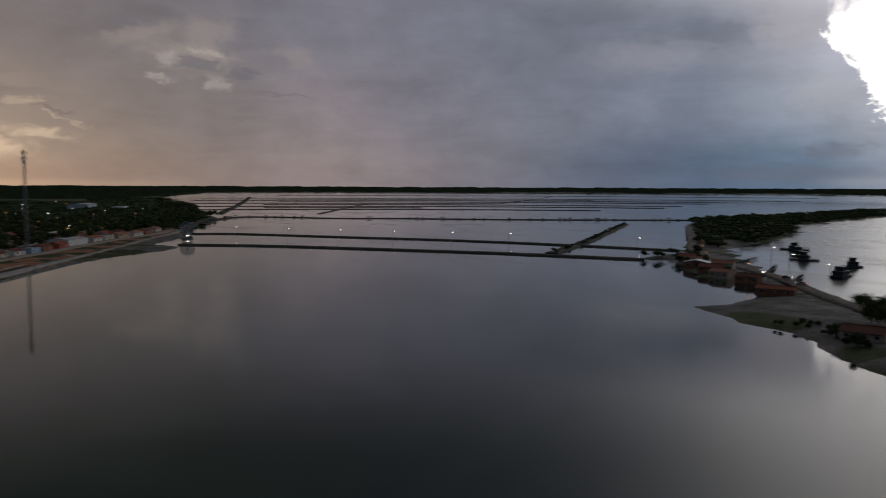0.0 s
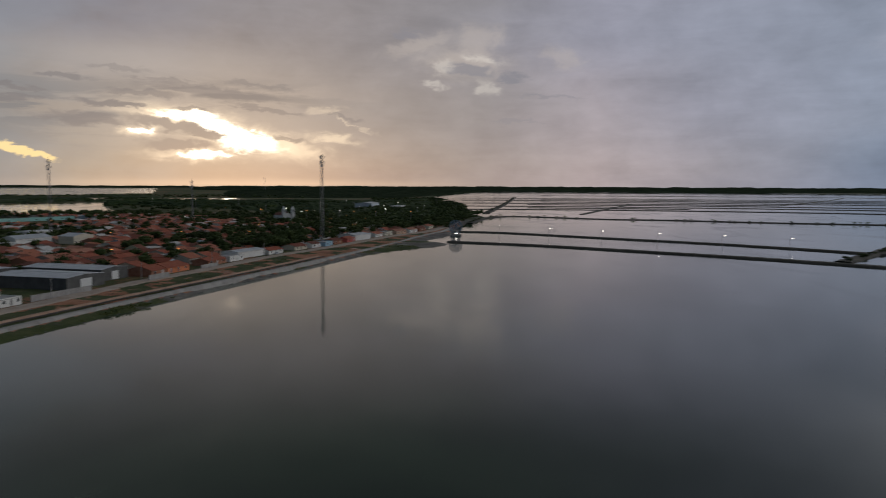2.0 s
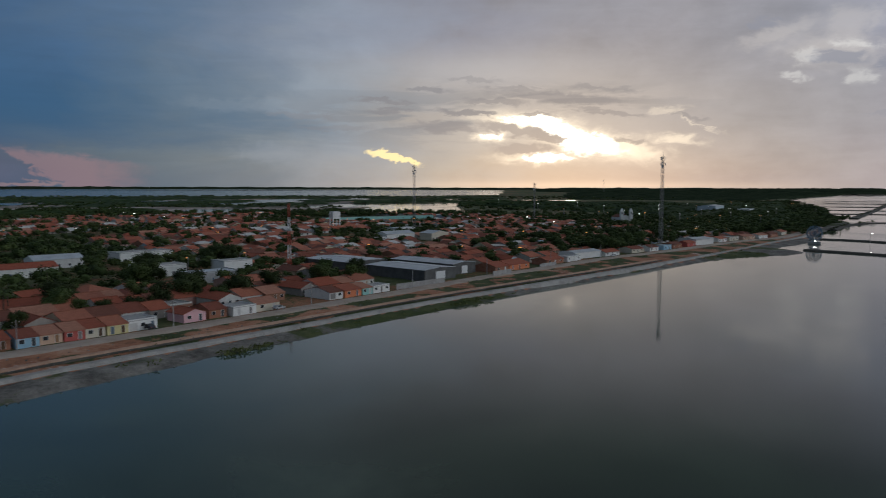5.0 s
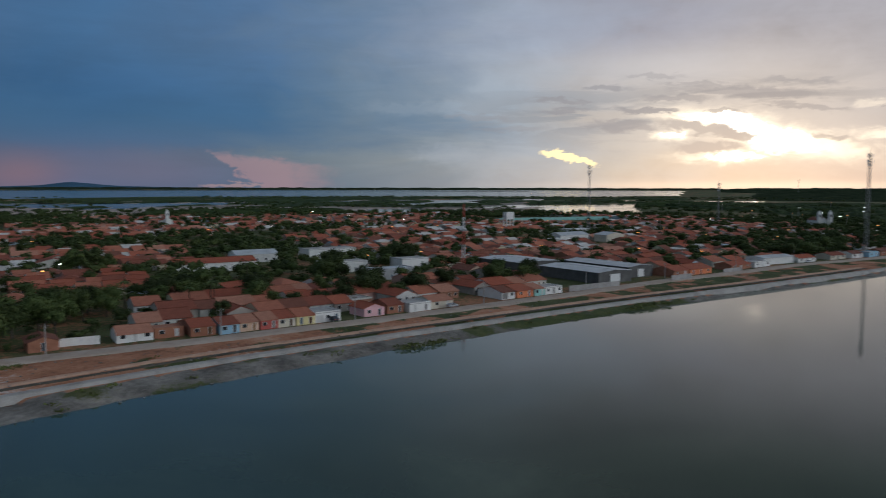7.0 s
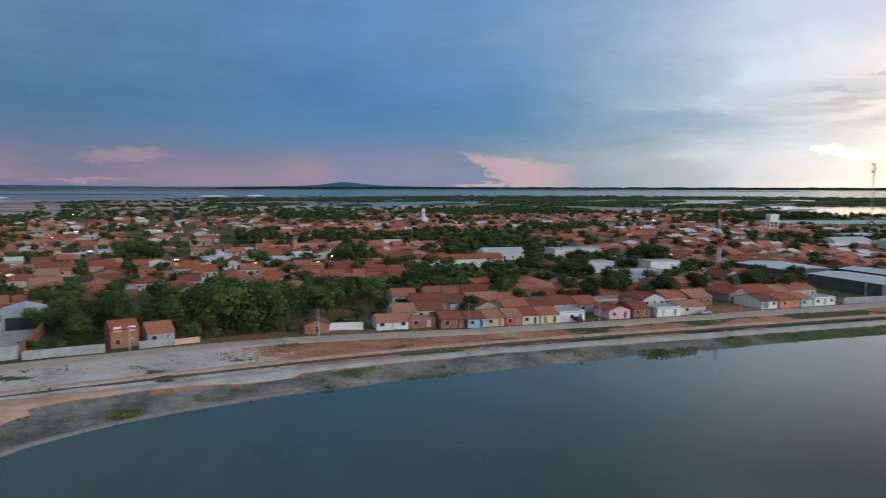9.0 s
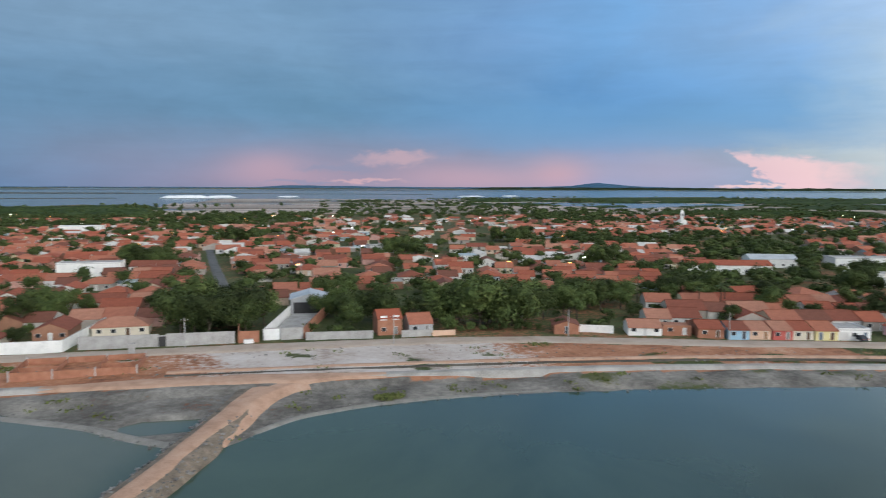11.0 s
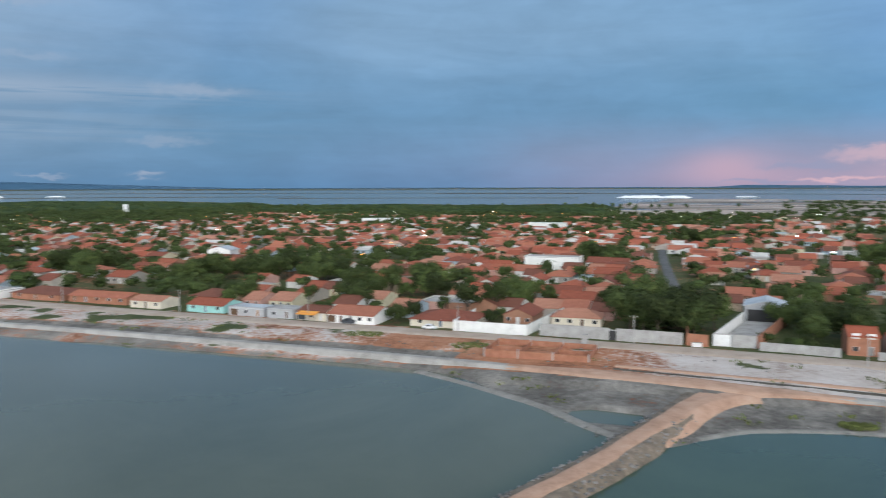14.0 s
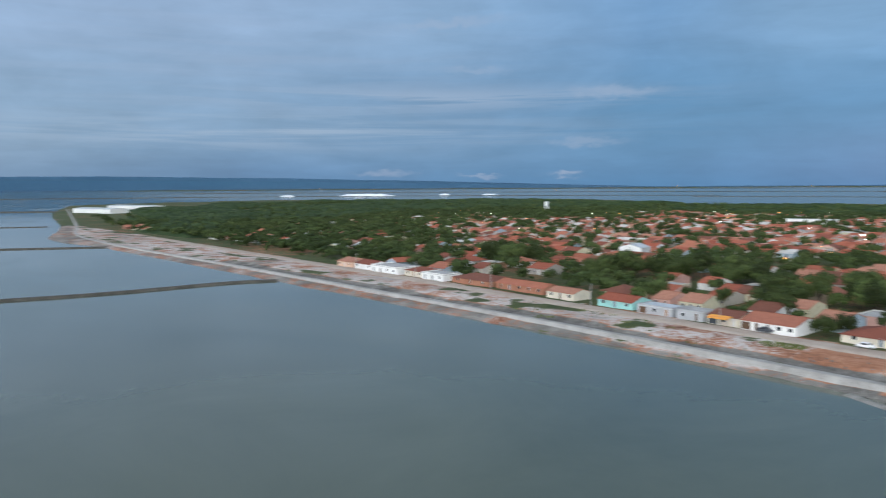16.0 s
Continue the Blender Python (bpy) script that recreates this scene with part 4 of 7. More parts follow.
def house(m, w, d, h, kind, rise, wall, roof, label, doors=1, windows=2, garage=False, group="", parapet=0.0, second=False):
    """A dwelling whose front lies on the local y = 0 line, facing -y."""
    root = empty("house", m, label, "house", group)
    if kind == "flat":
        part("wall", boxes((-w / 2, 0, -0.6, w / 2, d, h)), wall, root)
        part("roof", boxes((-w / 2 - 0.06, -0.06, h - 0.01, w / 2 + 0.06, d + 0.06, h + 0.16)), roof, root, "flat roof slab")
        part("parapet", boxes((-w / 2, 0, h + 0.16, w / 2, 0.18, h + 0.5), (-w / 2, 0.18, h + 0.16, -w / 2 + 0.18, d, h + 0.5), (w / 2 - 0.18, 0.18, h + 0.16, w / 2, d, h + 0.5)), wall, root)
    elif kind == "hip":
        part("wall", boxes((-w / 2, 0, -0.6, w / 2, d, h)), wall, root)
        part("roof", roof_mesh(w, d, h, rise, "hip"), roof, root)
    else:
        bm = prism(bmesh.new(), w, d, h, rise - 0.02, kind)
        part("wall", box(bm, -w / 2, 0, -0.6, w / 2, d, 0), wall, root)
        part("roof", roof_mesh(w, d, h, rise, kind, 0.1 if parapet else 0.45), roof, root)
    if parapet:
        part("front_parapet", boxes((-w / 2 - 0.05, -0.14, 0, w / 2 + 0.05, -0.005, h + parapet)), wall, root)
    y = -0.145 if parapet else -0.005
    slots = []
    n = doors + windows + (1 if garage else 0)
    for i in range(n):
        slots.append(-w / 2 + w * (i + 0.5) / n)
    k = 0
    if garage:
        opening("door", slots[0], 0.05, min(2.6, w / n * 0.85), 2.0, M_DOOR, root, y)
        k = 1
    for i in range(doors):
        opening("door", slots[k + (n - k) // 2 if doors == 1 else k + i], 0.05, 0.9, 2.0, M_DOOR, root, y)
    used = {k + (n - k) // 2} if doors == 1 else set(range(k, k + doors))
    for i in range(k, n):
        if i not in used:
            opening("window", slots[i], 0.95, min(1.2, w / n * 0.7), 0.95, M_GLASS, root, y)
    if second:
        for x in (-w / 4, w / 4):
            opening("window", x, 3.9, 1.6, 1.2, M_WHITE, root, y)
    return root


HOUSE_LINE = smooth_line([(-900, 205), (-640, 160), (-480, 153)] + STREET[1:], 4.0)
_s = np.concatenate([[0], np.cumsum(np.hypot(*np.diff(HOUSE_LINE, axis=0).T))])


def on_street(s, n):
    """Place and turn at s metres along the street's line and n metres inland from it."""
    x, y = np.interp(s, _s, HOUSE_LINE[:, 0]), np.interp(s, _s, HOUSE_LINE[:, 1])
    x0, y0 = np.interp(s - 6, _s, HOUSE_LINE[:, 0]), np.interp(s - 6, _s, HOUSE_LINE[:, 1])
    x1, y1 = np.interp(s + 6, _s, HOUSE_LINE[:, 0]), np.interp(s + 6, _s, HOUSE_LINE[:, 1])
    a = math.atan2(y1 - y0, x1 - x0)
    return x - math.sin(a) * n, y + math.cos(a) * n, math.degrees(a)


def street_at(px):
    return float(np.interp(px, HOUSE_LINE[:, 0], _s))


LAND = 1.95
taken = []  # plan rectangles already built on: x, y, radius


def free(x, y, r):
    return all((x - a) ** 2 + (y - b) ** 2 > (r + c) ** 2 for a, b, c in taken)


# the first row, house by house: from, to (metres along the shore), depth, eaves, roof, rise, wall, roof paint, set back, label, openings
P_WHITE, P_CREAM = paint("white_plaster", (0.74, 0.73, 0.70)), paint("cream_plaster", (0.62, 0.56, 0.45))
P_PINK, P_BLUE = paint("pink_plaster", (0.70, 0.42, 0.44)), paint("sky_blue_plaster", (0.30, 0.48, 0.60))
P_RED, P_ORANGE = paint("red_plaster", (0.46, 0.11, 0.09)), paint("orange_plaster", (0.66, 0.22, 0.10))
P_TURQ, P_YELLOW = paint("turquoise_plaster", (0.30, 0.56, 0.52)), paint("yellow_plaster", (0.66, 0.58, 0.30))
P_GREY, P_PEACH = paint("grey_plaster", (0.38, 0.38, 0.385)), paint("peach_plaster", (0.62, 0.42, 0.30))
P_PALE = paint("pale_blue_sheet", (0.46, 0.52, 0.58))
P_AWNING = paint("orange_canvas", (0.80, 0.34, 0.06))
FRONT = [
    (-250, -239, 12, 2.5, "x", 1.5, P_PEACH, M_ROOF, 3.5, "peach plastered house with a clay tile roof", 1, 2, 0),
    (-238, -226, 11, 2.5, "x", 1.4, P_WHITE, M_ROOF, 4.0, "white house with a clay tile roof", 1, 2, 0),
    (-225, -208, 13, 2.8, "flat", 0.0, P_WHITE, M_CONCRETE, 3.0, "long white flat-roofed house", 2, 2, 0),
    (-206, -196, 11, 2.4, "hip", 1.6, P_CREAM, M_ROOF, 5.0, "cream house with a hipped tile roof", 1, 2, 0),
    (-195, -183, 10, 2.5, "flat", 0.0, P_WHITE, M_CONCRETE, 4.0, "white house with grey gates", 2, 1, 0),
    (-181, -163, 14, 2.1, "hip", 1.9, M_BRICK, M_ROOF, 6.0, "bare brick house under a broad hipped roof", 1, 2, 0),
    (-161, -141, 9, 2.2, "x", 1.3, M_BRICK, M_ROOF, 7.0, "long brick row under a clay tile roof", 2, 3, 0),
    (-138, -128, 9, 2.4, "x", 1.2, P_CREAM, M_ROOF, 5.0, "weathered cream house with a tile roof", 1, 2, 0),
    (-120, -109, 10, 2.3, "x", 1.5, P_TURQ, M_ROOF, 5.0, "pale turquoise house with a clay tile roof", 1, 2, 0),
    (-107, -97, 8, 2.3, "flat", 0.0, P_GREY, M_METAL_ROOF, 4.0, "grey house with a sheet roof", 1, 1, 1),
    (-96, -89, 9, 2.4, "flat", 0.0, P_GREY, M_CONCRETE, 4.0, "grey block house beside an orange awning", 1, 1, 0),
    (-88, -80.5, 10, 2.5, "x", 1.2, P_CREAM, M_ROOF, 4.0, "cream fronted house with a tile roof", 1, 1, 1),
    (-80, -68, 14, 2.5, "x", 1.6, P_WHITE, M_ROOF, 3.6, "white fronted house with grey gates and tile roof", 2, 2, 1),
    (-60.5, -46, 15, 2.0, "hip", 2.0, P_CREAM, M_ROOF, 6.0, "house under a broad hipped clay roof, white side wall", 1, 2, 0),
    (61.5, 66.5, 9, 2.3, "y", 1.1, M_BRICK, M_ROOF, 6.0, "small brick house with a gable to the street", 1, 0, 0),
    (76.0, 82.5, 9, 2.1, "x", 1.5, P_WHITE, M_ROOF, 6.0, "small white house with a steep tile roof", 1, 2, 0),
    (83.0, 88.5, 7, 2.1, "flat", 0.0, M_BRICK, M_BRICK, 7.0, "unfinished brick walls of a low house", 1, 1, 0),
    (88.5, 93.5, 12, 2.4, "x", 1.3, M_BRICK, M_ROOF, 5.0, "brick house with a clay tile roof", 1, 1, 0),
    (93.7, 97.8, 12, 2.4, "x", 1.3, P_BLUE, M_ROOF, 4.2, "narrow sky-blue house with a tile roof", 1, 1, 0),
    (97.9, 102.0, 12, 2.4, "x", 1.3, P_PEACH, M_ROOF, 4.4, "narrow peach house with a tile roof", 1, 1, 0),
    (102.1, 106.0, 12, 2.5, "x", 1.4, P_RED, M_ROOF, 4.2, "narrow red house with a tile roof", 1, 1, 0),
    (106.1, 110.0, 12, 2.5, "x", 1.4, P_CREAM, M_ROOF, 4.4, "narrow cream house with a tile roof", 1, 1, 0),
    (110.1, 114.5, 12, 2.5, "x", 1.5, P_YELLOW, M_ROOF, 4.2, "yellow house with two doors and tile roof", 2, 0, 0),
    (114.7, 121.0, 10, 2.6, "flat", 0.0, P_WHITE, M_CONCRETE, 4.6, "white house with an open carport", 1, 1, 1),
    (127.0, 132.5, 9, 2.5, "y", 1.2, P_PINK, M_ROOF, 4.6, "pink house with a gable to the street", 1, 1, 0),
    (133.8, 138.5, 10, 2.5, "x", 1.5, M_BRICK, M_ROOF, 5.2, "bare brick house with a tile roof", 1, 1, 0),
    (139.0, 145.5, 9, 2.3, "flat", 0.0, P_WHITE, M_CONCRETE, 4.0, "white garden front with two gates", 2, 0, 0),
    (146.0, 153.0, 10, 2.3, "x", 1.3, P_CREAM, M_ROOF, 4.6, "cream house with grey gate and tile roof", 1, 1, 0),
    (170.0, 175.0, 13, 2.4, "x", 1.5, P_WHITE, M_ROOF, 5.0, "white house with a dark garage opening", 0, 1, 1),
    (175.1, 181.5, 13, 2.4, "x", 1.5, P_ORANGE, M_ROOF, 4.6, "bright orange house with a tile roof", 1, 1, 0),
    (181.7, 185.8, 12, 2.4, "x", 1.3, P_TURQ, M_ROOF, 4.4, "turquoise house with a white door", 1, 1, 0),
    (186.0, 193.0, 8, 2.2, "flat", 0.0, P_WHITE, M_CONCRETE, 4.4, "white house with a small terrace", 1, 2, 0),
    (250.0, 258.0, 12, 2.5, "x", 1.7, M_BRICK, M_ROOF, 5.0, "brick house under a tall clay roof", 1, 1, 0),
    (258.5, 271.0, 12, 2.5, "x", 1.7, P_ORANGE, M_ROOF, 5.0, "orange brick house with white doors", 2, 1, 0),
    (283.0, 296.0, 9, 2.3, "x", 1.3, M_BRICK, M_ROOF, 5.0, "low brick house with a tile roof", 1, 2, 0),
    (299.0, 310.0, 9, 2.3, "flat", 0.0, P_WHITE, M_CONCRETE, 5.0, "white plastered house with blue door", 1, 2, 0),
    (330.0, 341.0, 9, 2.3, "x", 1.3, P_WHITE, M_ROOF, 5.0, "white house with a tile roof", 1, 2, 0),
    (365.0, 373.0, 8, 2.5, "x", 1.3, P_WHITE, M_ROOF, 5.0, "white kiosk-like house with a tile roof", 1, 1, 0),
    (376.0, 384.0, 8, 2.5, "flat", 0.0, P_BLUE, M_CONCRETE, 4.0, "small blue flat-roofed shop", 1, 1, 0),
    (388.0, 398.0, 8, 2.5, "x", 1.3, M_BRICK, M_ROOF, 5.0, "small brick house with a tile roof", 1, 1, 0),
    (402.0, 412.0, 8, 2.5, "x", 1.3, P_RED, M_ROOF, 4.0, "small red house with a tile roof", 1, 1, 0),
    (444.0, 455.0, 9, 2.5, "x", 1.3, P_WHITE, M_ROOF, 5.0, "white shore house with a tile roof", 1, 2, 0),
    (458.0, 468.0, 9, 2.5, "flat", 0.0, P_CREAM, M_CONCRETE, 5.0, "cream flat-roofed shore house", 1, 2, 0),
    (472.0, 484.0, 9, 2.5, "x", 1.3, P_PEACH, M_ROOF, 5.0, "peach shore house with a tile roof", 1, 2, 0),
    (488.0, 500.0, 9, 2.5, "x", 1.3, P_WHITE, M_ROOF, 5.0, "white shore house beside dark trees", 1, 2, 0),
    (505.0, 520.0, 9, 2.6, "x", 1.3, M_BRICK, M_ROOF, 5.0, "long brick shore house with a tile roof", 1, 2, 0),
    (530.0, 545.0, 9, 2.6, "x", 1.3, P_CREAM, M_ROOF, 5.0, "cream shore house under dark trees", 1, 2, 0),
    (352.0, 362.0, 9, 2.3, "x", 1.3, P_CREAM, M_ROOF, 6.0, "cream house with a tile roof", 1, 2, 0),
]
for x0, x1, d, h, kind, rise, wall, roof, back, label, nd, nw, gar in FRONT:
    s0, s1 = street_at(x0), street_at(x1)
    px, py, a = on_street((s0 + s1) / 2, back)
    shift = ((x0 + x1) / 2 - px) / math.cos(radians(a))  # keep to the plan's place along the shore
    px, py, a = on_street((s0 + s1) / 2 + shift, back)
    house(pose(px, py, LAND, 0, 0, a), (s1 - s0) * K - 0.15, d, h, kind, rise, wall, roof, label, nd, nw, bool(gar), "houses along the street")
    c, s_ = math.cos(radians(a)), math.sin(radians(a))
    taken.append((px - s_ * d / 2 / K, py + c * d / 2 / K, max(d / K, s1 - s0) * 0.5))

# two slim red houses standing alone
for x, w, h, kind, rise, second, wall, label in ((28.0, 6.6, 4.5, "x", 1.7, True, M_BRICK, "slim two-storey red brick house with white upper windows"),
                                                 (34.6, 6.6, 2.7, "x", 2.2, False, P_GREY, "small grey house with a tall red tile roof")):
    house(pose(x, 148.5, LAND), w, 8.0, h, kind, rise, wall, M_ROOF, label, 1, 1, False, "houses along the street", 0, second)
    taken.append((x, 152, 5))


def block(name, m, w, d, h, roof_h, mat, roof_mat, label, category, kind="y", over=0.5, gate=None, gate_mat=None):
    """A shed or hall: walls, a pitched sheet roof and its gate."""
    root = empty(name, m, label, category)
    bm = prism(bmesh.new(), w, d, h, roof_h - 0.03, kind)
    part("wall", box(bm, -w / 2, 0, -0.6, w / 2, d, 0), mat, root)
    part("roof", roof_mesh(w, d, h, roof_h, kind, over, thick=0.1), roof_mat, root, "grey sheet roof")
    if gate:
        part("gate", boxes((-gate / 2, -0.06, 0.05, gate / 2, -0.006, min(3.6, h - 0.3))), gate_mat or M_WHITE_STEEL, root, "wide gate panel")
    taken.append((m.translation.x, m.translation.y + d / 2 / K, max(w, d) * 0.55 / K))
    return root


def wall_run(name, pts, h, mat, label, thick=0.18, coping=None):
    """A garden wall along a line of corners, with piers and a coping."""
    root = empty(name, pose(pts[0][0], pts[0][1], LAND), label, "wall")
    pts = [(K * x, K * y) for x, y in pts]
    x0, y0 = pts[0]
    for (xa, ya), (xb, yb) in zip(pts, pts[1:]):
        L = math.hypot(xb - xa, yb - ya)
        a = math.degrees(math.atan2(yb - ya, xb - xa))
        p = part("panel", boxes((0, -thick / 2, -0.5, L, thick / 2, h)), mat, root)
        p.matrix_local = pose(xa - x0, ya - y0, 0, 0, 0, a)
        p = part("coping", boxes((0, -thick / 2 - 0.04, h, L, thick / 2 + 0.04, h + 0.07)), coping or mat, root)
        p.matrix_local = pose(xa - x0, ya - y0, 0, 0, 0, a)
        n = max(1, int(L / 3.2))
        for i in range(n + 1):
            q = part("pier", boxes((-0.13, -0.15, -0.5, 0.13, 0.15, h + 0.1)), mat, root)
            q.matrix_local = pose(xa - x0 + (xb - xa) * i / n, ya - y0 + (yb - ya) * i / n, 0, 0, 0, a)
    return root


wall_run("garden_wall", [(-49.5, 163), (-49.5, 147.4), (-33.5, 147.0), (-29.5, 176)], 2.8, P_WHITE, "white plastered compound wall", coping=M_CONCRETE)
wall_run("garden_wall", [(-31.0, 148.4), (-17.0, 148.0)], 3.0, M_CONCRETE, "weathered grey concrete block wall with a dark door")
wall_run("garden_wall", [(-15.5, 148.0), (-3.0, 147.6)], 3.0, M_CONCRETE, "weathered grey concrete block wall")
wall_run("garden_wall", [(-2.5, 172), (-2.2, 147.6), (1.6, 147.4)], 2.9, M_BRICK, "red-brown brick wall of a yard")
wall_run("garden_wall", [(10.5, 148.8), (19.4, 182)], 3.0, M_BRICK, "bare brick yard wall running back")
wall_run("garden_wall", [(6.0, 148.7), (10.2, 148.8)], 3.0, M_CONCRETE, "grey plastered wall of a workshop yard")
wall_run("garden_wall", [(2.6, 149.0), (9.2, 177)], 2.8, P_WHITE, "white plastered side wall of a workshop yard")
wall_run("garden_wall", [(10.8, 147.4), (24.0, 146.2)], 1.9, M_CONCRETE, "low grey wall with brick behind")
wall_run("garden_wall", [(30.0, 146.0), (36.0, 145.6)], 1.6, M_CONCRETE, "low grey wall before a small house")
wall_run("garden_wall", [(36.4, 145.4), (41.0, 145.2)], 1.3, P_PEACH, "low peach garden wall")
wall_run("garden_wall", [(65.0, 143.2), (74.0, 139.2)], 1.9, P_WHITE, "long white garden wall with piers")
wall_run("garden_wall", [(196, 99.5), (216, 92.5)], 2.0, M_CONCRETE, "grey wall before the warehouses")
wall_run("garden_wall", [(239, 84), (249, 80.8)], 2.2, M_CONCRETE, "grey wall beside a red gate")
wall_run("garden_wall", [(273, 77), (283, 73.5)], 1.8, M_CONCRETE, "grey concrete garden wall")
for x, w, h, mat, label in ((-16.25, 1.7, 2.5, M_DARK, "dark steel door in a grey wall"), (4.2, 3.8, 2.9, M_WHITE, "white steel yard gate")):
    g_ = empty("yard_gate", pose(x, 147.7 if x < 0 else 148.7, LAND), label, "gate")
    part("leaf", boxes((-w / 2, -0.07, 0.0, w / 2, 0.07, h)), mat, g_)
    part("lintel", boxes((-w / 2 - 0.2, -0.1, h, w / 2 + 0.2, 0.1, h + 0.25)), M_CONCRETE, g_)
sign = empty("sign_box", pose(-0.3, 146.6, LAND), "small white box standing before a brick wall", "box")
part("body", boxes((-1.2, -0.3, 0.0, 1.2, 0.3, 1.0)), M_WHITE, sign)
part("lid", boxes((-1.25, -0.35, 1.0, 1.25, 0.35, 1.1)), M_CONCRETE, sign)

yard = [(3.2, 149.6), (10.2, 149.6), (17.2, 177.0), (9.7, 177.4)]
ob = mesh_ob("pavement", [(x, y, z) for z in (1.7, 2.3) for x, y in yard], [(3, 2, 1, 0), (4, 5, 6, 7), (0, 1, 5, 4), (1, 2, 6, 5), (2, 3, 7, 6), (3, 0, 4, 7)], M_CONCRETE)
tagged(ob, "grey concrete floor of a workshop yard", "pavement", kind="structure")
# its gate is a dark slab painted as the shade inside the open front
block("workshop_shed", pose(14.0, 178, LAND, 0, 0, -5), 11.8, 13, 4.6, 1.6, P_GREY, M_METAL_ROOF, "workshop shed under a pale sheet roof, dark slab for its shaded open front", "shed", gate=10.0, gate_mat=M_DARK)
house(pose(-25.5, 160, LAND, 0, 0, 2), 14, 9, 2.6, "hip", 2.0, P_CREAM, M_ROOF, "open pavilion-like house under a hipped clay roof", 1, 3, False, "houses along the street")
taken.append((-25.5, 163, 6))
taken.append((7.5, 163, 7))
BACK_STREET = [(-4, 196), (-7, 225), (-10, 262), (-14, 310), (-18, 370)]
ribbon("back_street", BACK_STREET, 3.0, 2.1, M_BLOCK, "worn grey paved street running back through the town", "road", 3.0, 0.6, 0.6, 0.1, 8)
taken.extend((p[0], p[1], 3.5) for p in smooth_line(BACK_STREET, 5.0))
block("warehouse", pose(*on_street(street_at(222), 8)[:2], LAND, 0, 0, -18), 20, 36, 4.6, 0.7, M_BLOCK, M_METAL_ROOF, "grey block warehouse with a white sheet-metal front", "warehouse", gate=6.0)
block("warehouse", pose(*on_street(street_at(240), 12)[:2], LAND, 0, 0, -18), 16, 40, 4.7, 0.8, M_BLOCK, M_METAL_ROOF, "long warehouse under a pale sheet roof", "warehouse", gate=4.0)
block("warehouse", pose(238, 132, LAND, 0, 0, -18), 24, 34, 4.4, 0.6, M_BLOCK, M_METAL_ROOF, "low grey warehouse under sheet roofing", "warehouse")
block("warehouse", pose(*on_street(street_at(318), 7)[:2], LAND, 0, 0, -22), 26, 11, 3.5, 0.7, P_WHITE, M_METAL_ROOF, "white shed with a low sheet roof", "shed", "x")
block("market_hall", pose(*on_street(street_at(422), 4)[:2], LAND, 0, 0, -25), 24, 14, 4.0, 0.8, P_WHITE, M_METAL_ROOF, "long white hall with a sheet roof", "hall", "x")

# larger white buildings in the town
for x, y, w, d, h, kind, wall, roof, a, label in (
        (195, 240, 18, 10, 3.8, "x", P_WHITE, M_METAL_ROOF, -20, "white hall with a pale sheet roof"), (165, 226, 30, 9, 3.6, "x", P_WHITE, M_ROOF, -20, "long white building with a tile roof"),
        (228, 230, 22, 12, 4.2, "flat", P_WHITE, M_CONCRETE, -20, "white flat-roofed school building"), (192, 186, 16, 10, 4.0, "flat", P_WHITE, M_CONCRETE, -20, "white flat-roofed house in the town"),
        (186, 160, 18, 9, 3.6, "flat", P_GREY, M_METAL_ROOF, -20, "grey building under a sheet roof"), (206, 166, 11, 9, 5.5, "flat", P_WHITE, M_CONCRETE, -20, "tall white flat-roofed house"),
        (-52, 268, 20, 10, 5.0, "flat", P_WHITE, M_CONCRETE, 0, "white two-storey building with dark windows"), (-190, 258, 10, 9, 5.0, "y", P_WHITE, M_METAL_ROOF, 10, "white gabled house among trees"),
        (60, 336, 12, 8, 4.0, "flat", P_WHITE, M_CONCRETE, 0, "white flat-roofed house in the town"), (-105, 520, 26, 12, 5, "flat", P_WHITE, M_METAL_ROOF, 0, "long white building at the town's edge"),
        (-250, 560, 34, 12, 5, "flat", P_WHITE, M_METAL_ROOF, 20, "long white building at the town's edge"), (440, 215, 20, 12, 4, "flat", P_WHITE, M_METAL_ROOF, -20, "white shop building in the town"),
        (380, 190, 22, 10, 4.4, "x", P_WHITE, M_METAL_ROOF, -20, "white hall with a sheet roof"), (395, 172, 14, 10, 4.4, "y", P_CREAM, M_METAL_ROOF, -20, "cream hall with a pale gable roof"),
        (999, 48, 52, 22, 9, "x", P_PALE, M_METAL_ROOF, -8, "large pale blue hall with white gable"), (975, 10, 34, 14, 6, "flat", P_WHITE, M_METAL_ROOF, -8, "long white annex of the blue hall"),
        (-1010, 250, 90, 24, 6, "x", P_WHITE, M_METAL_ROOF, 15, "long white saltworks shed"), (-1130, 330, 110, 26, 6, "x", P_WHITE, M_METAL_ROOF, 15, "long white saltworks shed"),
        (620, 330, 120, 6, 3, "flat", P_TURQ, M_CONCRETE, -30, "long pale green wall of a sports ground")):
    house(pose(x, y, LAND + float(swell(np.array(math.hypot(x, y)))), 0, 0, a), w * K, d * K, h * 1.15, kind, 1.8 if kind != "flat" else 0, wall, roof, label, 1, 4)
    taken.append((x - math.sin(radians(a)) * d / 2, y + math.cos(radians(a)) * d / 2, max(w, d) * 0.55))


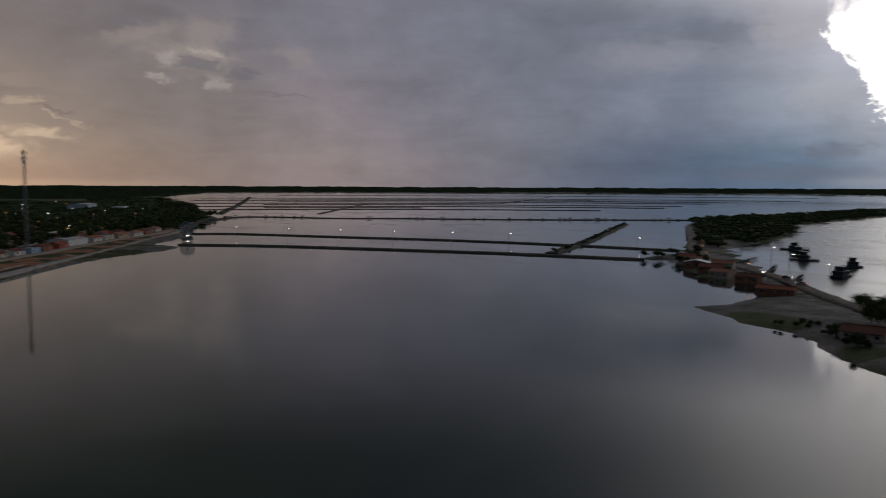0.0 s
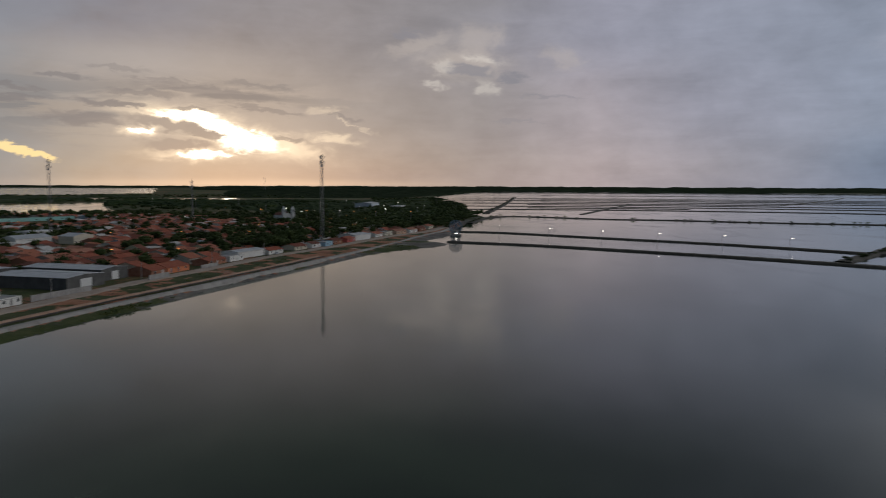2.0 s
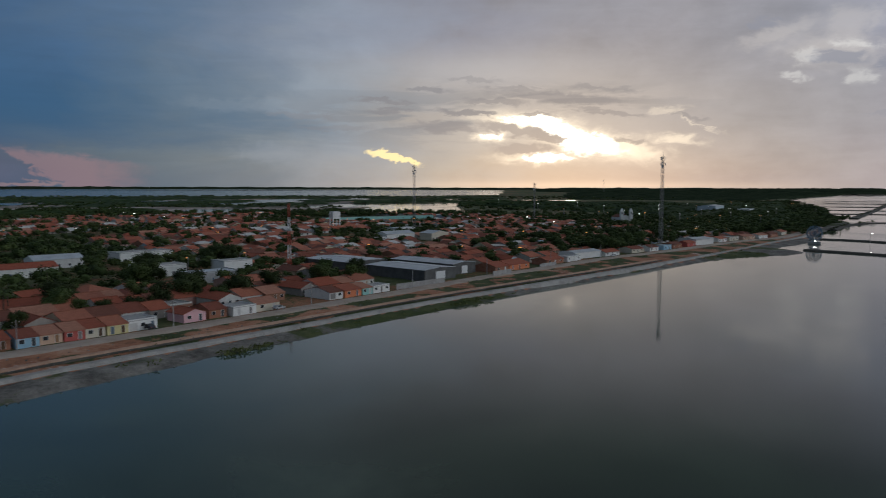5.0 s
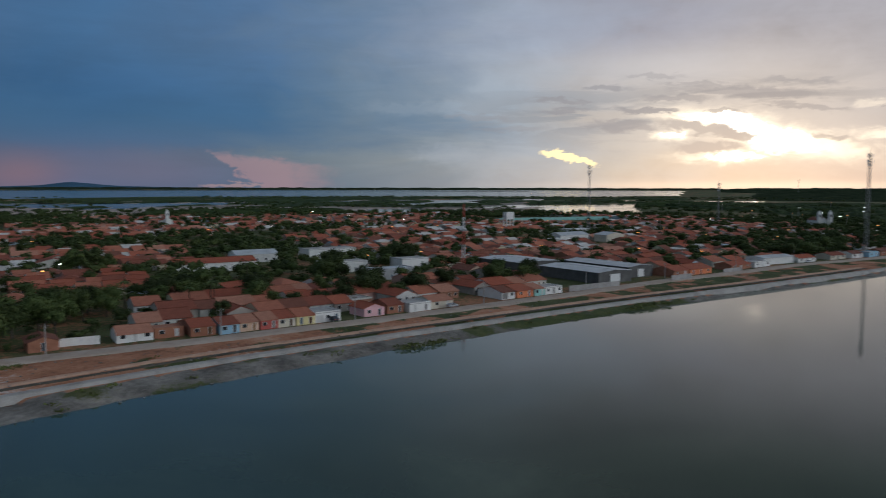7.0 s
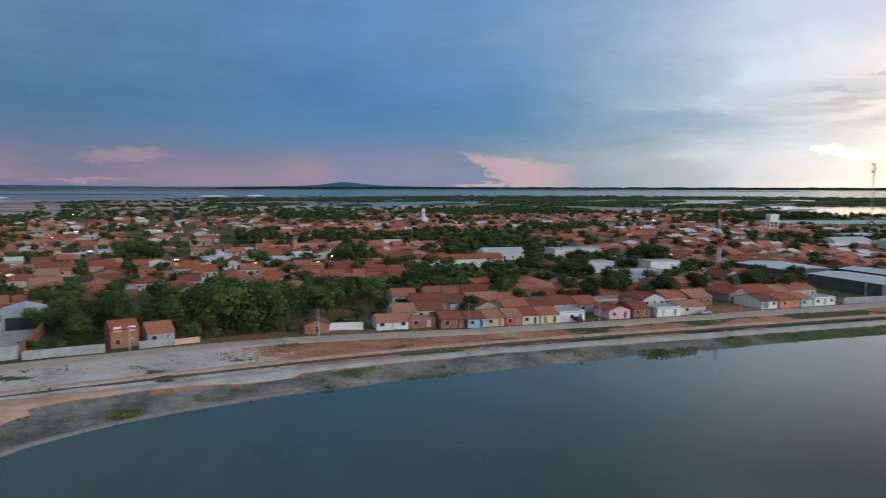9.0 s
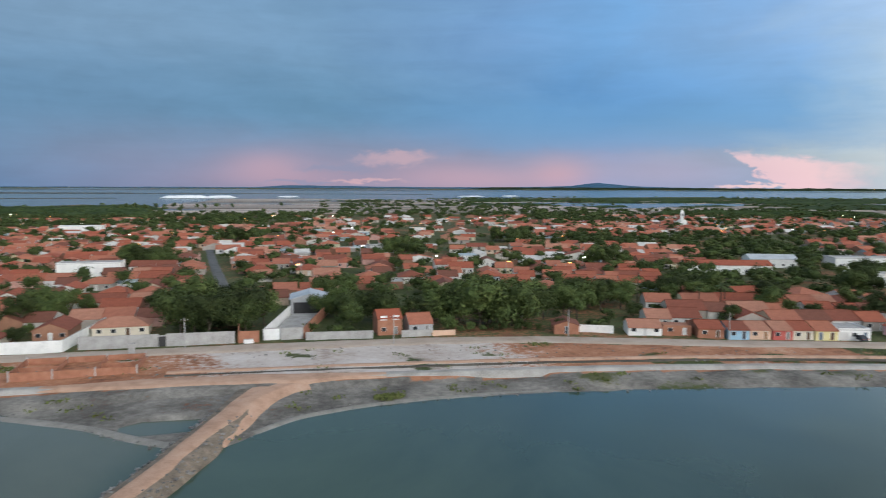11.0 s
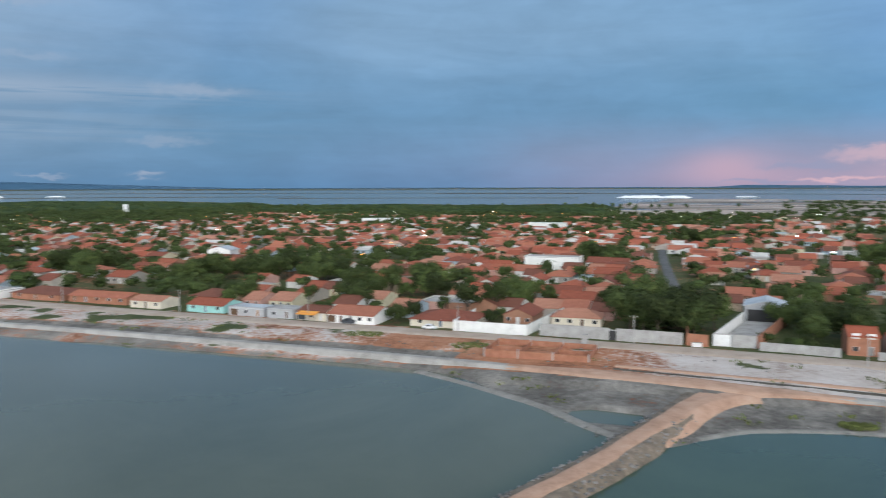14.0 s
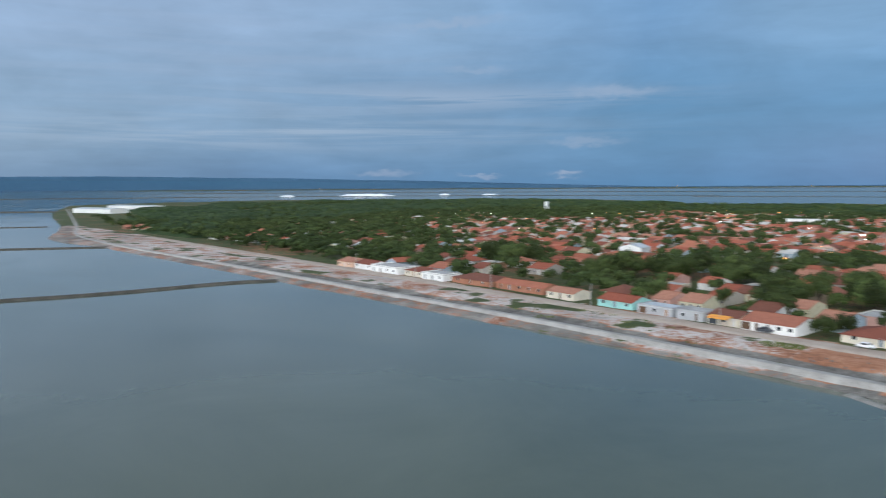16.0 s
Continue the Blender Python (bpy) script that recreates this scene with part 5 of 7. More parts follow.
# ------------------------------------------------------------ masts and tanks
def lattice_mast(x, y, h, wb, wt, label, bands=False, antennas=True, legs=3):
    root = empty("lattice_mast", pose(x, y, LAND), label, "mast")
    n = max(8, int(h / 3.0))
    pts = [[(math.cos(2 * math.pi * k / legs) * (wb + (wt - wb) * i / n), math.sin(2 * math.pi * k / legs) * (wb + (wt - wb) * i / n), h * i / n) for k in range(legs)] for i in range(n + 1)]
    for i in range(n):
        mat = (M_RED_STEEL if (i // 2) % 2 == 0 else M_WHITE_STEEL) if bands else M_STEEL
        bm = bmesh.new()
        for k in range(legs):
            q = (k + 1) % legs
            rod(bm, pts[i][k], pts[i + 1][k], 0.11, n=5)
            rod(bm, pts[i][k], pts[i + 1][q], 0.06, n=4)
            rod(bm, pts[i][q], pts[i + 1][k], 0.06, n=4)
            rod(bm, pts[i + 1][k], pts[i + 1][q], 0.05, n=4)
        part("lattice_section", bm, mat, root)
    part("footing", boxes((-wb - 0.5, -wb - 0.5, -0.6, wb + 0.5, wb + 0.5, 0.15)), M_CONCRETE, root)
    if antennas:
        for k in range(3):
            a = 2 * math.pi * k / 3 + 0.4
            for z in (h - 1.8, h - 5.5):
                q = part("panel_antenna", boxes((-0.18, -0.12, -1.1, 0.18, 0.12, 1.1)), M_WHITE_STEEL, root, "white panel antenna")
                q.matrix_local = pose(math.cos(a) * (wt + 0.9), math.sin(a) * (wt + 0.9), z, 0, 0, math.degrees(a) - 90)
            for z in (h - 2, h - 5.5):
                part("bracket", rods(((math.cos(a) * wt, math.sin(a) * wt, z), (math.cos(a) * (wt + 0.9), math.sin(a) * (wt + 0.9), z), 0.05)), M_STEEL, root)
        bm = bmesh.new()
        bmesh.ops.create_cone(bm, cap_ends=True, segments=14, radius1=0.9, radius2=0.75, depth=0.5)
        dsh = part("dish", bm, M_WHITE_STEEL, root, "round microwave dish")
        dsh.matrix_local = pose(-wt - 0.7, 0, h - 7.5, 0, 90, 0)
        part("lightning_rod", rods(((0, 0, h), (0, 0, h + 2.5), 0.05)), M_STEEL, root)
    taken.append((x, y, 4))
    return root


lattice_mast(402, 48, 61.5, 1.6, 0.9, "tall slim galvanised lattice mast with antennas")
lattice_mast(446, 213, 59, 1.6, 0.9, "tall slim galvanised lattice mast with antennas")
lattice_mast(600, 175, 45, 1.4, 0.7, "slim grey lattice mast in the town")
lattice_mast(219, 154, 32, 1.1, 0.55, "red and white painted lattice mast", True, False, 4)
lattice_mast(2849, 557, 80, 2.6, 1.3, "faint lattice mast far behind the town")


import collections


def water_tower(x, y, h, w, label, turn=0):
    root = empty("water_tower", pose(x, y, LAND, 0, 0, turn), label, "water tower")
    th = h * 0.42
    for sx in (-1, 1):
        for sy in (-1, 1):
            part("column", boxes((sx * w * 0.5 - 0.45, sy * w * 0.3 - 0.45, -0.5, sx * w * 0.5 + 0.45, sy * w * 0.3 + 0.45, h - 0.4)), M_WHITE, root)
    part("tank", boxes((-w * 0.42, -w * 0.36, h - th, w * 0.42, w * 0.36, h)), M_WHITE, root, "white concrete tank between the columns")
    part("beam", boxes((-w * 0.5, -w * 0.3, h * 0.28, w * 0.5, -w * 0.3 + 0.3, h * 0.31), (-w * 0.5, w * 0.3 - 0.3, h * 0.28, w * 0.5, w * 0.3, h * 0.31)), M_WHITE, root)
    taken.append((x, y, w))


water_tower(464, 286, 16.5, 8.0, "white concrete water tower on square columns", -20)
water_tower(-580, 630, 17, 4.5, "slim white water tower at the town's edge", 15)


def church(x, y, w, d, h, tower, turn, label, towers=2):
    root = empty("church", pose(x, y, LAND, 0, 0, turn), label, "church")
    part("nave", prism(bmesh.new(), w, d, h, 3.0, "y"), P_WHITE, root)
    part("roof", roof_mesh(w, d, h, 3.05, "y", 0.3), M_ROOF, root)
    for sx in ((-1, 1) if towers == 2 else (0,)):
        bm = boxes((sx * w * 0.5 - 1.6, -3.2, -0.5, sx * w * 0.5 + 1.6, 0, tower))
        t = part("bell_tower", bm, P_WHITE, root)
        bm = bmesh.new()
        bmesh.ops.create_cone(bm, cap_ends=True, segments=4, radius1=2.3, radius2=0.05, depth=3.5)
        sp = part("spire", bm, P_WHITE, t)
        sp.matrix_local = pose(sx * w * 0.5, -1.6, tower + 1.75, 0, 0, 45)
        # dark plate on the solid tower, painted as the shade of a belfry opening
        part("belfry_opening", boxes((sx * w * 0.5 - 0.6, -3.26, tower - 3.2, sx * w * 0.5 + 0.6, -3.19, tower - 1.0)), M_DARK, t)
    opening("door", 0, 0.05, 2.2, 3.2, M_DOOR, root, -0.01)
    taken.append((x, y, max(w, d) * 0.6))


church(321, 499, 10, 20, 7, 15, -25, "white chapel with a pointed bell tower", 1)
church(640, 106, 11, 24, 7, 14, -55, "white church with two bell towers")


def ferris_wheel(x, y, r, turn):
    root = empty("ferris_wheel", pose(x, y, 1.5, 0, 0, turn), "small grey-blue ferris wheel at the water's edge", "ferris wheel")
    hub = r + 1.6
    n = 14
    steel = paint("grey_blue_steel", (0.20, 0.29, 0.38))
    for side in (-0.6, 0.6):
        for rr in (r, r * 0.62):
            bm = bmesh.new()
            for i in range(n):
                a, b = 2 * math.pi * i / n, 2 * math.pi * (i + 1) / n
                rod(bm, (rr * math.cos(a), side, hub + rr * math.sin(a)), (rr * math.cos(b), side, hub + rr * math.sin(b)), 0.24, n=5)
            part("rim", bm, steel, root)
        for i in range(n):
            a = 2 * math.pi * i / n
            part("spoke", rods(((0, side, hub), (r * math.cos(a), side, hub + r * math.sin(a)), 0.13), n=4), steel, root)
        for sx in (-1, 1):
            part("support_leg", rods(((sx * r * 0.6, side * 2.4, -0.3), (0, side, hub), 0.16)), M_STEEL, root)
    for i in range(n):
        a = 2 * math.pi * i / n
        g_ = part("gondola", boxes((-0.6, -0.5, -1.5, 0.6, 0.5, -0.8), (-0.6, -0.5, -0.1, 0.6, 0.5, 0.03), (-0.06, -0.06, -0.9, 0.06, 0.06, 0)), steel, root)
        g_.matrix_local = pose(r * math.cos(a), 0, hub + r * math.sin(a))
    part("axle", rods(((0, -0.9, hub), (0, 0.9, hub), 0.35), n=10), M_STEEL, root)
    part("platform", boxes((-r * 0.8, -2.2, -1.4, r * 0.8, 2.2, 0.1)), M_CONCRETE, root)
    part("lamp", boxes((-0.6, -2.3, 0.5, 0.6, -2.21, 1.0)), M_LAMP_WHITE, root, "lit white lamp panel")


ferris_wheel(477, -29, 5.2, -80)


# ------------------------------------------------------------ street lamps and poles
def pole_mesh_parts(root, h, lamp):
    part("pole", rods(((0, 0, -0.5), (0, 0, h), 0.15, 0.09), n=8), M_CONCRETE, root)
    part("arm", rods(((0, 0, h - 0.5), (0, -1.5, h - 0.1), 0.05), n=5), M_STEEL, root)
    part("lamp_head", boxes((-0.3, -2.4, h - 0.2, 0.3, -1.3, h + 0.02)), M_STEEL, root)
    part("lens", boxes((-0.28, -2.38, h - 0.42, 0.28, -1.32, h - 0.205)), lamp, root, "glowing lamp lens")


def make_lamp(lamp, label):
    root = empty("street_lamp", pose(0, 0, -50), label, "street lamp", "street lamps")
    pole_mesh_parts(root, 7.0, lamp)
    return root


LAMP_ORANGE = make_lamp(M_LAMP_ORANGE, "concrete pole with a lit orange street lamp")
LAMP_WHITE = make_lamp(M_LAMP_WHITE, "concrete pole with a lit white street lamp")


def lamp_at(x, y, white, turn):
    copy_thing(LAMP_WHITE if white else LAMP_ORANGE, pose(x, y, LAND - 0.3, 0, 0, turn))


rng = random.Random(11)
for x, y in ((499, -60), (466, -88), (444, -116), (421, -143), (400, -172), (378, -199), (321, -246)):
    copy_thing(LAMP_WHITE, pose(x, y, 0.6, 0, 0, -60))
spots = 0
while spots < 130:
    a, r = rng.uniform(-88, 52), rng.uniform(240, 800) if spots % 3 else rng.uniform(420, 800)
    x, y = -math.sin(radians(a)) * r, math.cos(radians(a)) * r
    if y < float(np.interp(x, [p[0] for p in STREET], [p[1] for p in STREET])) + 15 or not free(x, y, 2):
        continue
    lamp_at(x, y, rng.random() < 0.38, rng.uniform(0, 360))
    spots += 1
for a, r in ((-90, 620), (-88, 700), (-86.5, 900), (-85, 1100), (-91, 850), (-83, 950), (-81, 1250), (-79, 900), (-77, 1150), (-88, 1250), (-74, 1000), (-71, 1300), (-86, 760), (-83, 780), (-89, 980), (-92, 1150), (-84.5, 640), (-87.3, 610), (-82, 660), (-80.5, 720), (-78.6, 690), (-76, 760), (-90.5, 740), (-85.6, 980), (-87.9, 830)):
    x, y = -math.sin(radians(a)) * r, math.cos(radians(a)) * r
    c = copy_thing(LAMP_WHITE if rng.random() < 0.6 else LAMP_ORANGE, pose(x, y, LAND, 0, 0, a + 180))
    c.scale = (1.8, 1.8, 1.8)
for a, r in ((33, 3300), (38, 3350), (42, 3300), (49, 3350), (60, 3200), (24, 3300), (12, 3350), (57, 2300), (-8, 3300), (-45, 3300), (-48, 3300), (-60, 3250)):
    x, y = -math.sin(radians(a)) * r, math.cos(radians(a)) * r
    c = copy_thing(LAMP_ORANGE, pose(x, y, float(swell(np.array(r))) + 0.5, 0, 0, a + 180))
    c.scale = (5.0, 5.0, 2.0)
for o in (LAMP_ORANGE, LAMP_WHITE):
    o.matrix_world = pose(520 if o is LAMP_WHITE else 300, 40 if o is LAMP_WHITE else 95, LAND)


def plain_pole(x, y, h):
    root = empty("utility_pole", pose(x, y, LAND), "weathered concrete utility pole with a crossarm", "utility pole", "utility poles")
    part("pole", rods(((0, 0, -0.5), (0, 0, h), 0.17, 0.10), n=8), M_CONCRETE, root)
    part("crossarm", boxes((-0.9, -0.06, h - 0.7, 0.9, 0.06, h - 0.56)), M_BARK, root)
    for k in (-0.8, 0, 0.8):
        part("insulator", rods(((k, 0, h - 0.56), (k, 0, h - 0.36), 0.05), n=5), M_WHITE, root)
    return root


pole0 = plain_pole(27, 139.2, 7.5)
for x in (62, 92, 122, 160, 200, 240, 280, 320, 360, -12, -48, -84, -120, -158, -196, -234):
    px, py, a = on_street(street_at(x), 2.2)
    copy_thing(pole0, pose(px, py, LAND, 0, 0, a))


# ------------------------------------------------------------ trees
def leaf_cloud(rs, lobes, n, size, flat=0.75):
    """Many small leaf sprays over a few rounded lobes."""
    verts, faces = [], []
    for k in range(n):
        cx, cy, cz, r = lobes[rs.randrange(len(lobes))]
        while True:
            v = Vector((rs.uniform(-1, 1), rs.uniform(-1, 1), rs.uniform(-1, 1)))
            if 0.05 < v.length < 1:
                break
        v = v.normalized() * (r * rs.uniform(0.55, 1.08) * (0.85 + 0.3 * rs.random()))
        p = Vector((cx + v.x, cy + v.y, cz + v.z * flat))
        nrm = (v.normalized() + Vector((rs.uniform(-.7, .7), rs.uniform(-.7, .7), rs.uniform(-.3, .9)))).normalized()
        q = nrm.to_track_quat("Z", "Y")
        s, t, spin = size * rs.uniform(0.6, 1.4), size * rs.uniform(0.4, 0.9), rs.uniform(0, 6.28)
        c, sn = math.cos(spin), math.sin(spin)
        b = len(verts)
        for u, w in ((-s, -t * 0.3), (0, -t), (s, 0), (0.1 * s, t)):
            verts.append(p + q @ Vector((u * c - w * sn, u * sn + w * c, rs.uniform(-0.1, 0.1) * size)))
        faces.append((b, b + 1, b + 2, b + 3))
    return verts, faces


def core(lobes, k, flat, seg=7, rings=4):
    """Lumpy masses inside the crown, so that no light shows through its heart."""
    verts, faces = [], []
    for cx, cy, cz, r in lobes:
        b = len(verts)
        for j in range(rings + 1):
            v = math.pi * j / rings
            for i in range(seg):
                u = 2 * math.pi * i / seg
                q = r * k * (0.82 + 0.36 * noise.random())
                verts.append((cx + q * math.sin(v) * math.cos(u), cy + q * math.sin(v) * math.sin(u), cz + q * flat * math.cos(v)))
        for j in range(rings):
            for i in range(seg):
                faces.append((b + j * seg + i, b + (j + 1) * seg + i, b + (j + 1) * seg + (i + 1) % seg, b + j * seg + (i + 1) % seg))
    return verts, faces


def tree(rs, h, spread, label, mat, leaves=620, category="tree"):
    root = empty("tree", pose(0, 0, -60), label, category, "town trees")
    bm = bmesh.new()
    th = h * 0.24
    rod(bm, (0, 0, -0.4), (0.1, 0.05, th), h * 0.028, h * 0.018, 7)
    lobes = [(0, 0, h * 0.54, spread * 0.78)]
    for i in range(8):
        a = 6.28 * i / 8 * 2.4 + rs.uniform(-0.4, 0.4)
        rr = spread * rs.uniform(0.35, 0.66)
        z = h * rs.uniform(0.28, 0.80)
        tip = (math.cos(a) * rr, math.sin(a) * rr, z)
        rod(bm, (0.1, 0.05, th * rs.uniform(0.8, 1.0)), tip, h * 0.013, h * 0.004, 5)
        lobes.append((*tip, spread * rs.uniform(0.34, 0.52)))
    part("trunk", bm, M_BARK, root)
    v, f = leaf_cloud(rs, lobes, int(leaves * 4.6), spread * 0.052)
    v2, f2 = core(lobes, 0.52, 0.75)
    f = f + [tuple(len(v) + i for i in q) for q in f2]
    v = v + v2
    mesh_ob("crown", v, f, mat, root)
    return root


def palm(rs, h):
    root = empty("palm", pose(0, 0, -60), "slim palm with drooping grey-green fronds", "palm", "palms")
    bm = bmesh.new()
    rod(bm, (0, 0, -0.4), (0.2, 0.1, h * 0.5), 0.2, 0.15, 7)
    rod(bm, (0.2, 0.1, h * 0.5), (0.3, 0.0, h), 0.15, 0.11, 7)
    part("trunk", bm, M_BARK, root)
    for i in range(13):
        a, droop = 6.28 * i / 13 + rs.uniform(-.2, .2), rs.uniform(-0.7, 0.7)
        verts, faces = [], []
        L = rs.uniform(2.0, 2.8)
        for k in range(6):
            t = k / 5
            x, z = L * t, L * (0.55 + droop * 0.5) * t - L * 0.9 * t * t
            w = 0.34 * math.sin(math.pi * (0.12 + 0.86 * t))
            verts += [(x, -w, z - 0.25 * w), (x, 0, z), (x, w, z - 0.25 * w)]
            if k:
                b = 3 * k
                faces += [(b - 3, b - 2, b + 1, b), (b - 2, b - 1, b + 2, b + 1)]
        fr = mesh_ob("frond", verts, faces, M_LEAF, root)
        fr.matrix_local = pose(0.3, 0, h, 0, 0, math.degrees(a))
    return root


rs = random.Random(5)
TREES = [tree(rs, 8.5, 4.6, "broad dark green mango tree in a yard", M_LEAF), tree(rs, 7.0, 3.6, "rounded dark green garden tree", M_LEAF, 520),
         tree(rs, 10.0, 4.2, "tall dense green tree in a yard", M_LEAF, 620), tree(rs, 5.5, 3.2, "low bushy green tree", M_LEAF, 460),
         tree(rs, 8.0, 5.4, "wide spreading green tree", M_LEAF, 700), tree(rs, 9.0, 3.0, "narrow dark green tree", M_LEAF, 460)]
PALM = palm(rs, 8.0)
placed = []


def plant(proto, x, y, scale=1.0, turn=0.0, z=None):
    m = pose(x, y, LAND - 0.2 if z is None else z, 0, 0, turn) @ Matrix.Diagonal((scale, scale, scale, 1))
    placed.append((x, y, scale))
    c = copy_thing(proto, m)
    c.scale = (scale, scale, scale)
    return c


# known trees first
for k, x, y, sc in ((4, 49, 153, 1.55), (4, 56, 152, 1.45), (4, -14, 160, 1.3), (0, -8, 156, 1.3), (4, -2, 160, 1.4), (2, -10, 166, 1.4), (0, 3, 166, 1.2), (0, 46, 158, 1.0), (0, -11, 158, 1.25), (2, -6, 164, 1.1), (0, -1, 158, 1.1), (4, -12, 170, 1.2), (2, -4, 174, 1.1),
                    (0, 21, 158, 0.8), (4, 23, 166, 1.0), (0, 20, 174, 1.0), (3, 64, 143.5, 0.7), (3, -65, 153, 1.0), (3, -63, 158, 1.0), (2, -47, 172, 1.0), (0, -42, 180, 1.0),
                    (0, 72, 160, 1.15), (0, 66, 158, 1.1), (5, 38, 156, 0.9), (3, 41, 150, 0.8),
                    (0, 122, 152, 1.0), (0, 128, 158, 1.1), (2, 141, 146, 0.9), (4, 150, 138, 1.0), (0, 158, 142, 1.0), (0, 190, 122, 1.1), (5, 196, 116, 1.1), (2, 205, 118, 1.0),
                    (0, 176, 130, 1.0), (4, 164, 150, 1.0), (0, 345, 70, 1.0), (4, 355, 66, 1.1), (0, 366, 72, 1.2), (2, 378, 62, 1.1), (4, 392, 66, 1.1), (0, 404, 60, 1.1), (2, 416, 64, 1.1), (4, 430, 52, 1.1)):
    plant(TREES[k], x, y, sc * 1.15, rs.uniform(0, 360))
for x, y, sc in ((112, 156, 1.1), (116, 160, 1.0), (109, 161, 0.9), (-30, 200, 1.0), (-14, 205, 1.1), (150, 190, 1.0), (260, 150, 1.0)):
    plant(PALM, x, y, sc, rs.uniform(0, 360))

for x, y, sc in ((43, 147.5, 0.45), (45.5, 149, 0.55), (48, 148, 0.4), (50.5, 147.8, 0.5), (53, 148.6, 0.45), (55.5, 147, 0.4), (58, 147.6, 0.5), (60, 146, 0.4), (42, 151, 0.6), (57, 150, 0.6), (68.5, 146.5, 0.5), (72, 145.5, 0.55), (20, 150, 0.55), (22.5, 149, 0.5), (17.5, 151, 0.6), (19.5, 153.5, 0.7)):
    plant(TREES[3], x, y, sc, rs.uniform(0, 360))
for o, (x, y) in zip(TREES + [PALM], ((52, 160), (61, 156), (-9, 176), (88, 156), (-44, 186), (34, 160), (118, 163))):
    o.location = (x, y, LAND - 0.2)

# dense clumps of garden trees: heading, range and radius
GROVES = [(33, 255, 15), (29, 245, 10), (38, 252, 11), (13.5, 188, 4.5), (25, 204, 8), (20, 207, 6), (-27, 192, 8), (-27.5, 290, 9), (-33, 215, 8),
          (7, 300, 9), (-12, 330, 10), (45, 300, 14), (-45, 250, 8), (-50, 300, 9), (1, 420, 12), (-20, 420, 12), (-16.8, 164, 7.5)]
for a, r, k in GROVES:
    gx, gy = -math.sin(radians(a)) * r, math.cos(radians(a)) * r
    taken.append((gx, gy, k * 0.85))
    for _ in range(int(4 + k * k * 0.085)):
        d, u = k * math.sqrt(rs.random()), rs.uniform(0, 6.283)
        plant(TREES[rs.choice((0, 0, 1, 2, 2, 4, 4, 5))], gx + d * math.cos(u), gy + d * math.sin(u) * 0.7, rs.uniform(0.85, 1.4), rs.uniform(0, 360))

# ------------------------------------------------------------ the town behind: blocks of two rows back to back
proto_specs = [(8.5, 12.5, 2.7, "x", 1.9, M_WALL, 1, 2), (7.0, 12, 2.6, "x", 1.8, M_WALL, 1, 1), (11.5, 12.5, 2.8, "x", 2.0, M_WALL, 1, 3), (8.5, 13, 2.7, "y", 1.7, M_WALL, 1, 2),
               (11.0, 12, 2.7, "hip", 2.1, M_WALL, 1, 2), (8.0, 10, 2.9, "flat", 0, M_WALL, 1, 2)]
tags = ["plastered house with a clay tile roof", "narrow terrace house with a clay tile roof", "wide plastered house with a clay tile roof", "plastered house with a tiled front gable", "plastered house with a hipped clay roof", "plastered house with a flat concrete roof"]
PROTO = [house(pose(*p, LAND), w, d, h, kind, rise, wall, M_CONCRETE if kind == "flat" else M_ROOF, lab, nd, nw, False, "houses of the town")
         for (w, d, h, kind, rise, wall, nd, nw), lab, p in zip(proto_specs, tags, ((118, 175), (-100, 172), (131, 168), (-88, 176), (146, 164), (-120, 180)))]
for p in PROTO:
    taken.append((p.location.x, p.location.y + 5, 6))

far_v, far_f, far_m = [], [], []


def far_house(x, y, a, w, d, h, rise, hip):
    """Walls and roof of a house deep in the town, added to the joined mesh."""
    c, s = math.cos(radians(a)), math.sin(radians(a))
    z0 = LAND - 0.5 + float(swell(np.array(math.hypot(x, y))))

    def put(pts, faces, mi):
        b = len(far_v)
        far_v.extend([(x + c * p - s * q, y + s * p + c * q, z0 + r) for p, q, r in pts])
        far_f.extend([tuple(b + i for i in f) for f in faces])
        far_m.extend([mi] * len(faces))

    X = w / 2
    put([(-X, 0, 0), (X, 0, 0), (X, d, 0), (-X, d, 0), (-X, 0, h), (X, 0, h), (X, d, h), (-X, d, h), (-X, d / 2, h + rise * 0.95), (X, d / 2, h + rise * 0.95)],
        [(0, 1, 5, 4), (2, 3, 7, 6), (1, 2, 6, 9, 5), (3, 0, 4, 8, 7)], 0)
    put([(X * 0.15, -0.05, 0.5), (X * 0.15 + 0.9, -0.05, 0.5), (X * 0.15 + 0.9, -0.05, 2.5), (X * 0.15, -0.05, 2.5)], [(0, 1, 2, 3)], 2)
    put([(-X * 0.7, -0.05, 1.4), (-X * 0.7 + 1.1, -0.05, 1.4), (-X * 0.7 + 1.1, -0.05, 2.4), (-X * 0.7, -0.05, 2.4)], [(0, 1, 2, 3)], 2)
    X, o = X + 0.15, 0.5
    e = rise / (d / 2) * o
    if rise < 0.3:
        put([(-X, -0.1, h), (X, -0.1, h), (X, d + 0.1, h), (-X, d + 0.1, h), (-X, -0.1, h + 0.4), (X, -0.1, h + 0.4), (X, d + 0.1, h + 0.4), (-X, d + 0.1, h + 0.4)],
            [(4, 5, 6, 7), (0, 1, 5, 4), (1, 2, 6, 5), (2, 3, 7, 6), (3, 0, 4, 7)], 0)
        return
    k = min(X, d / 2) if hip else 0
    put([(-X, -o, h - e), (X, -o, h - e), (X, d + o, h - e), (-X, d + o, h - e), (-X + k, d / 2, h + rise), (X - k, d / 2, h + rise)],
        [(0, 1, 5, 4), (2, 3, 4, 5), (1, 2, 5), (3, 0, 4)] if hip else [(0, 1, 5, 4), (2, 3, 4, 5)], 1)


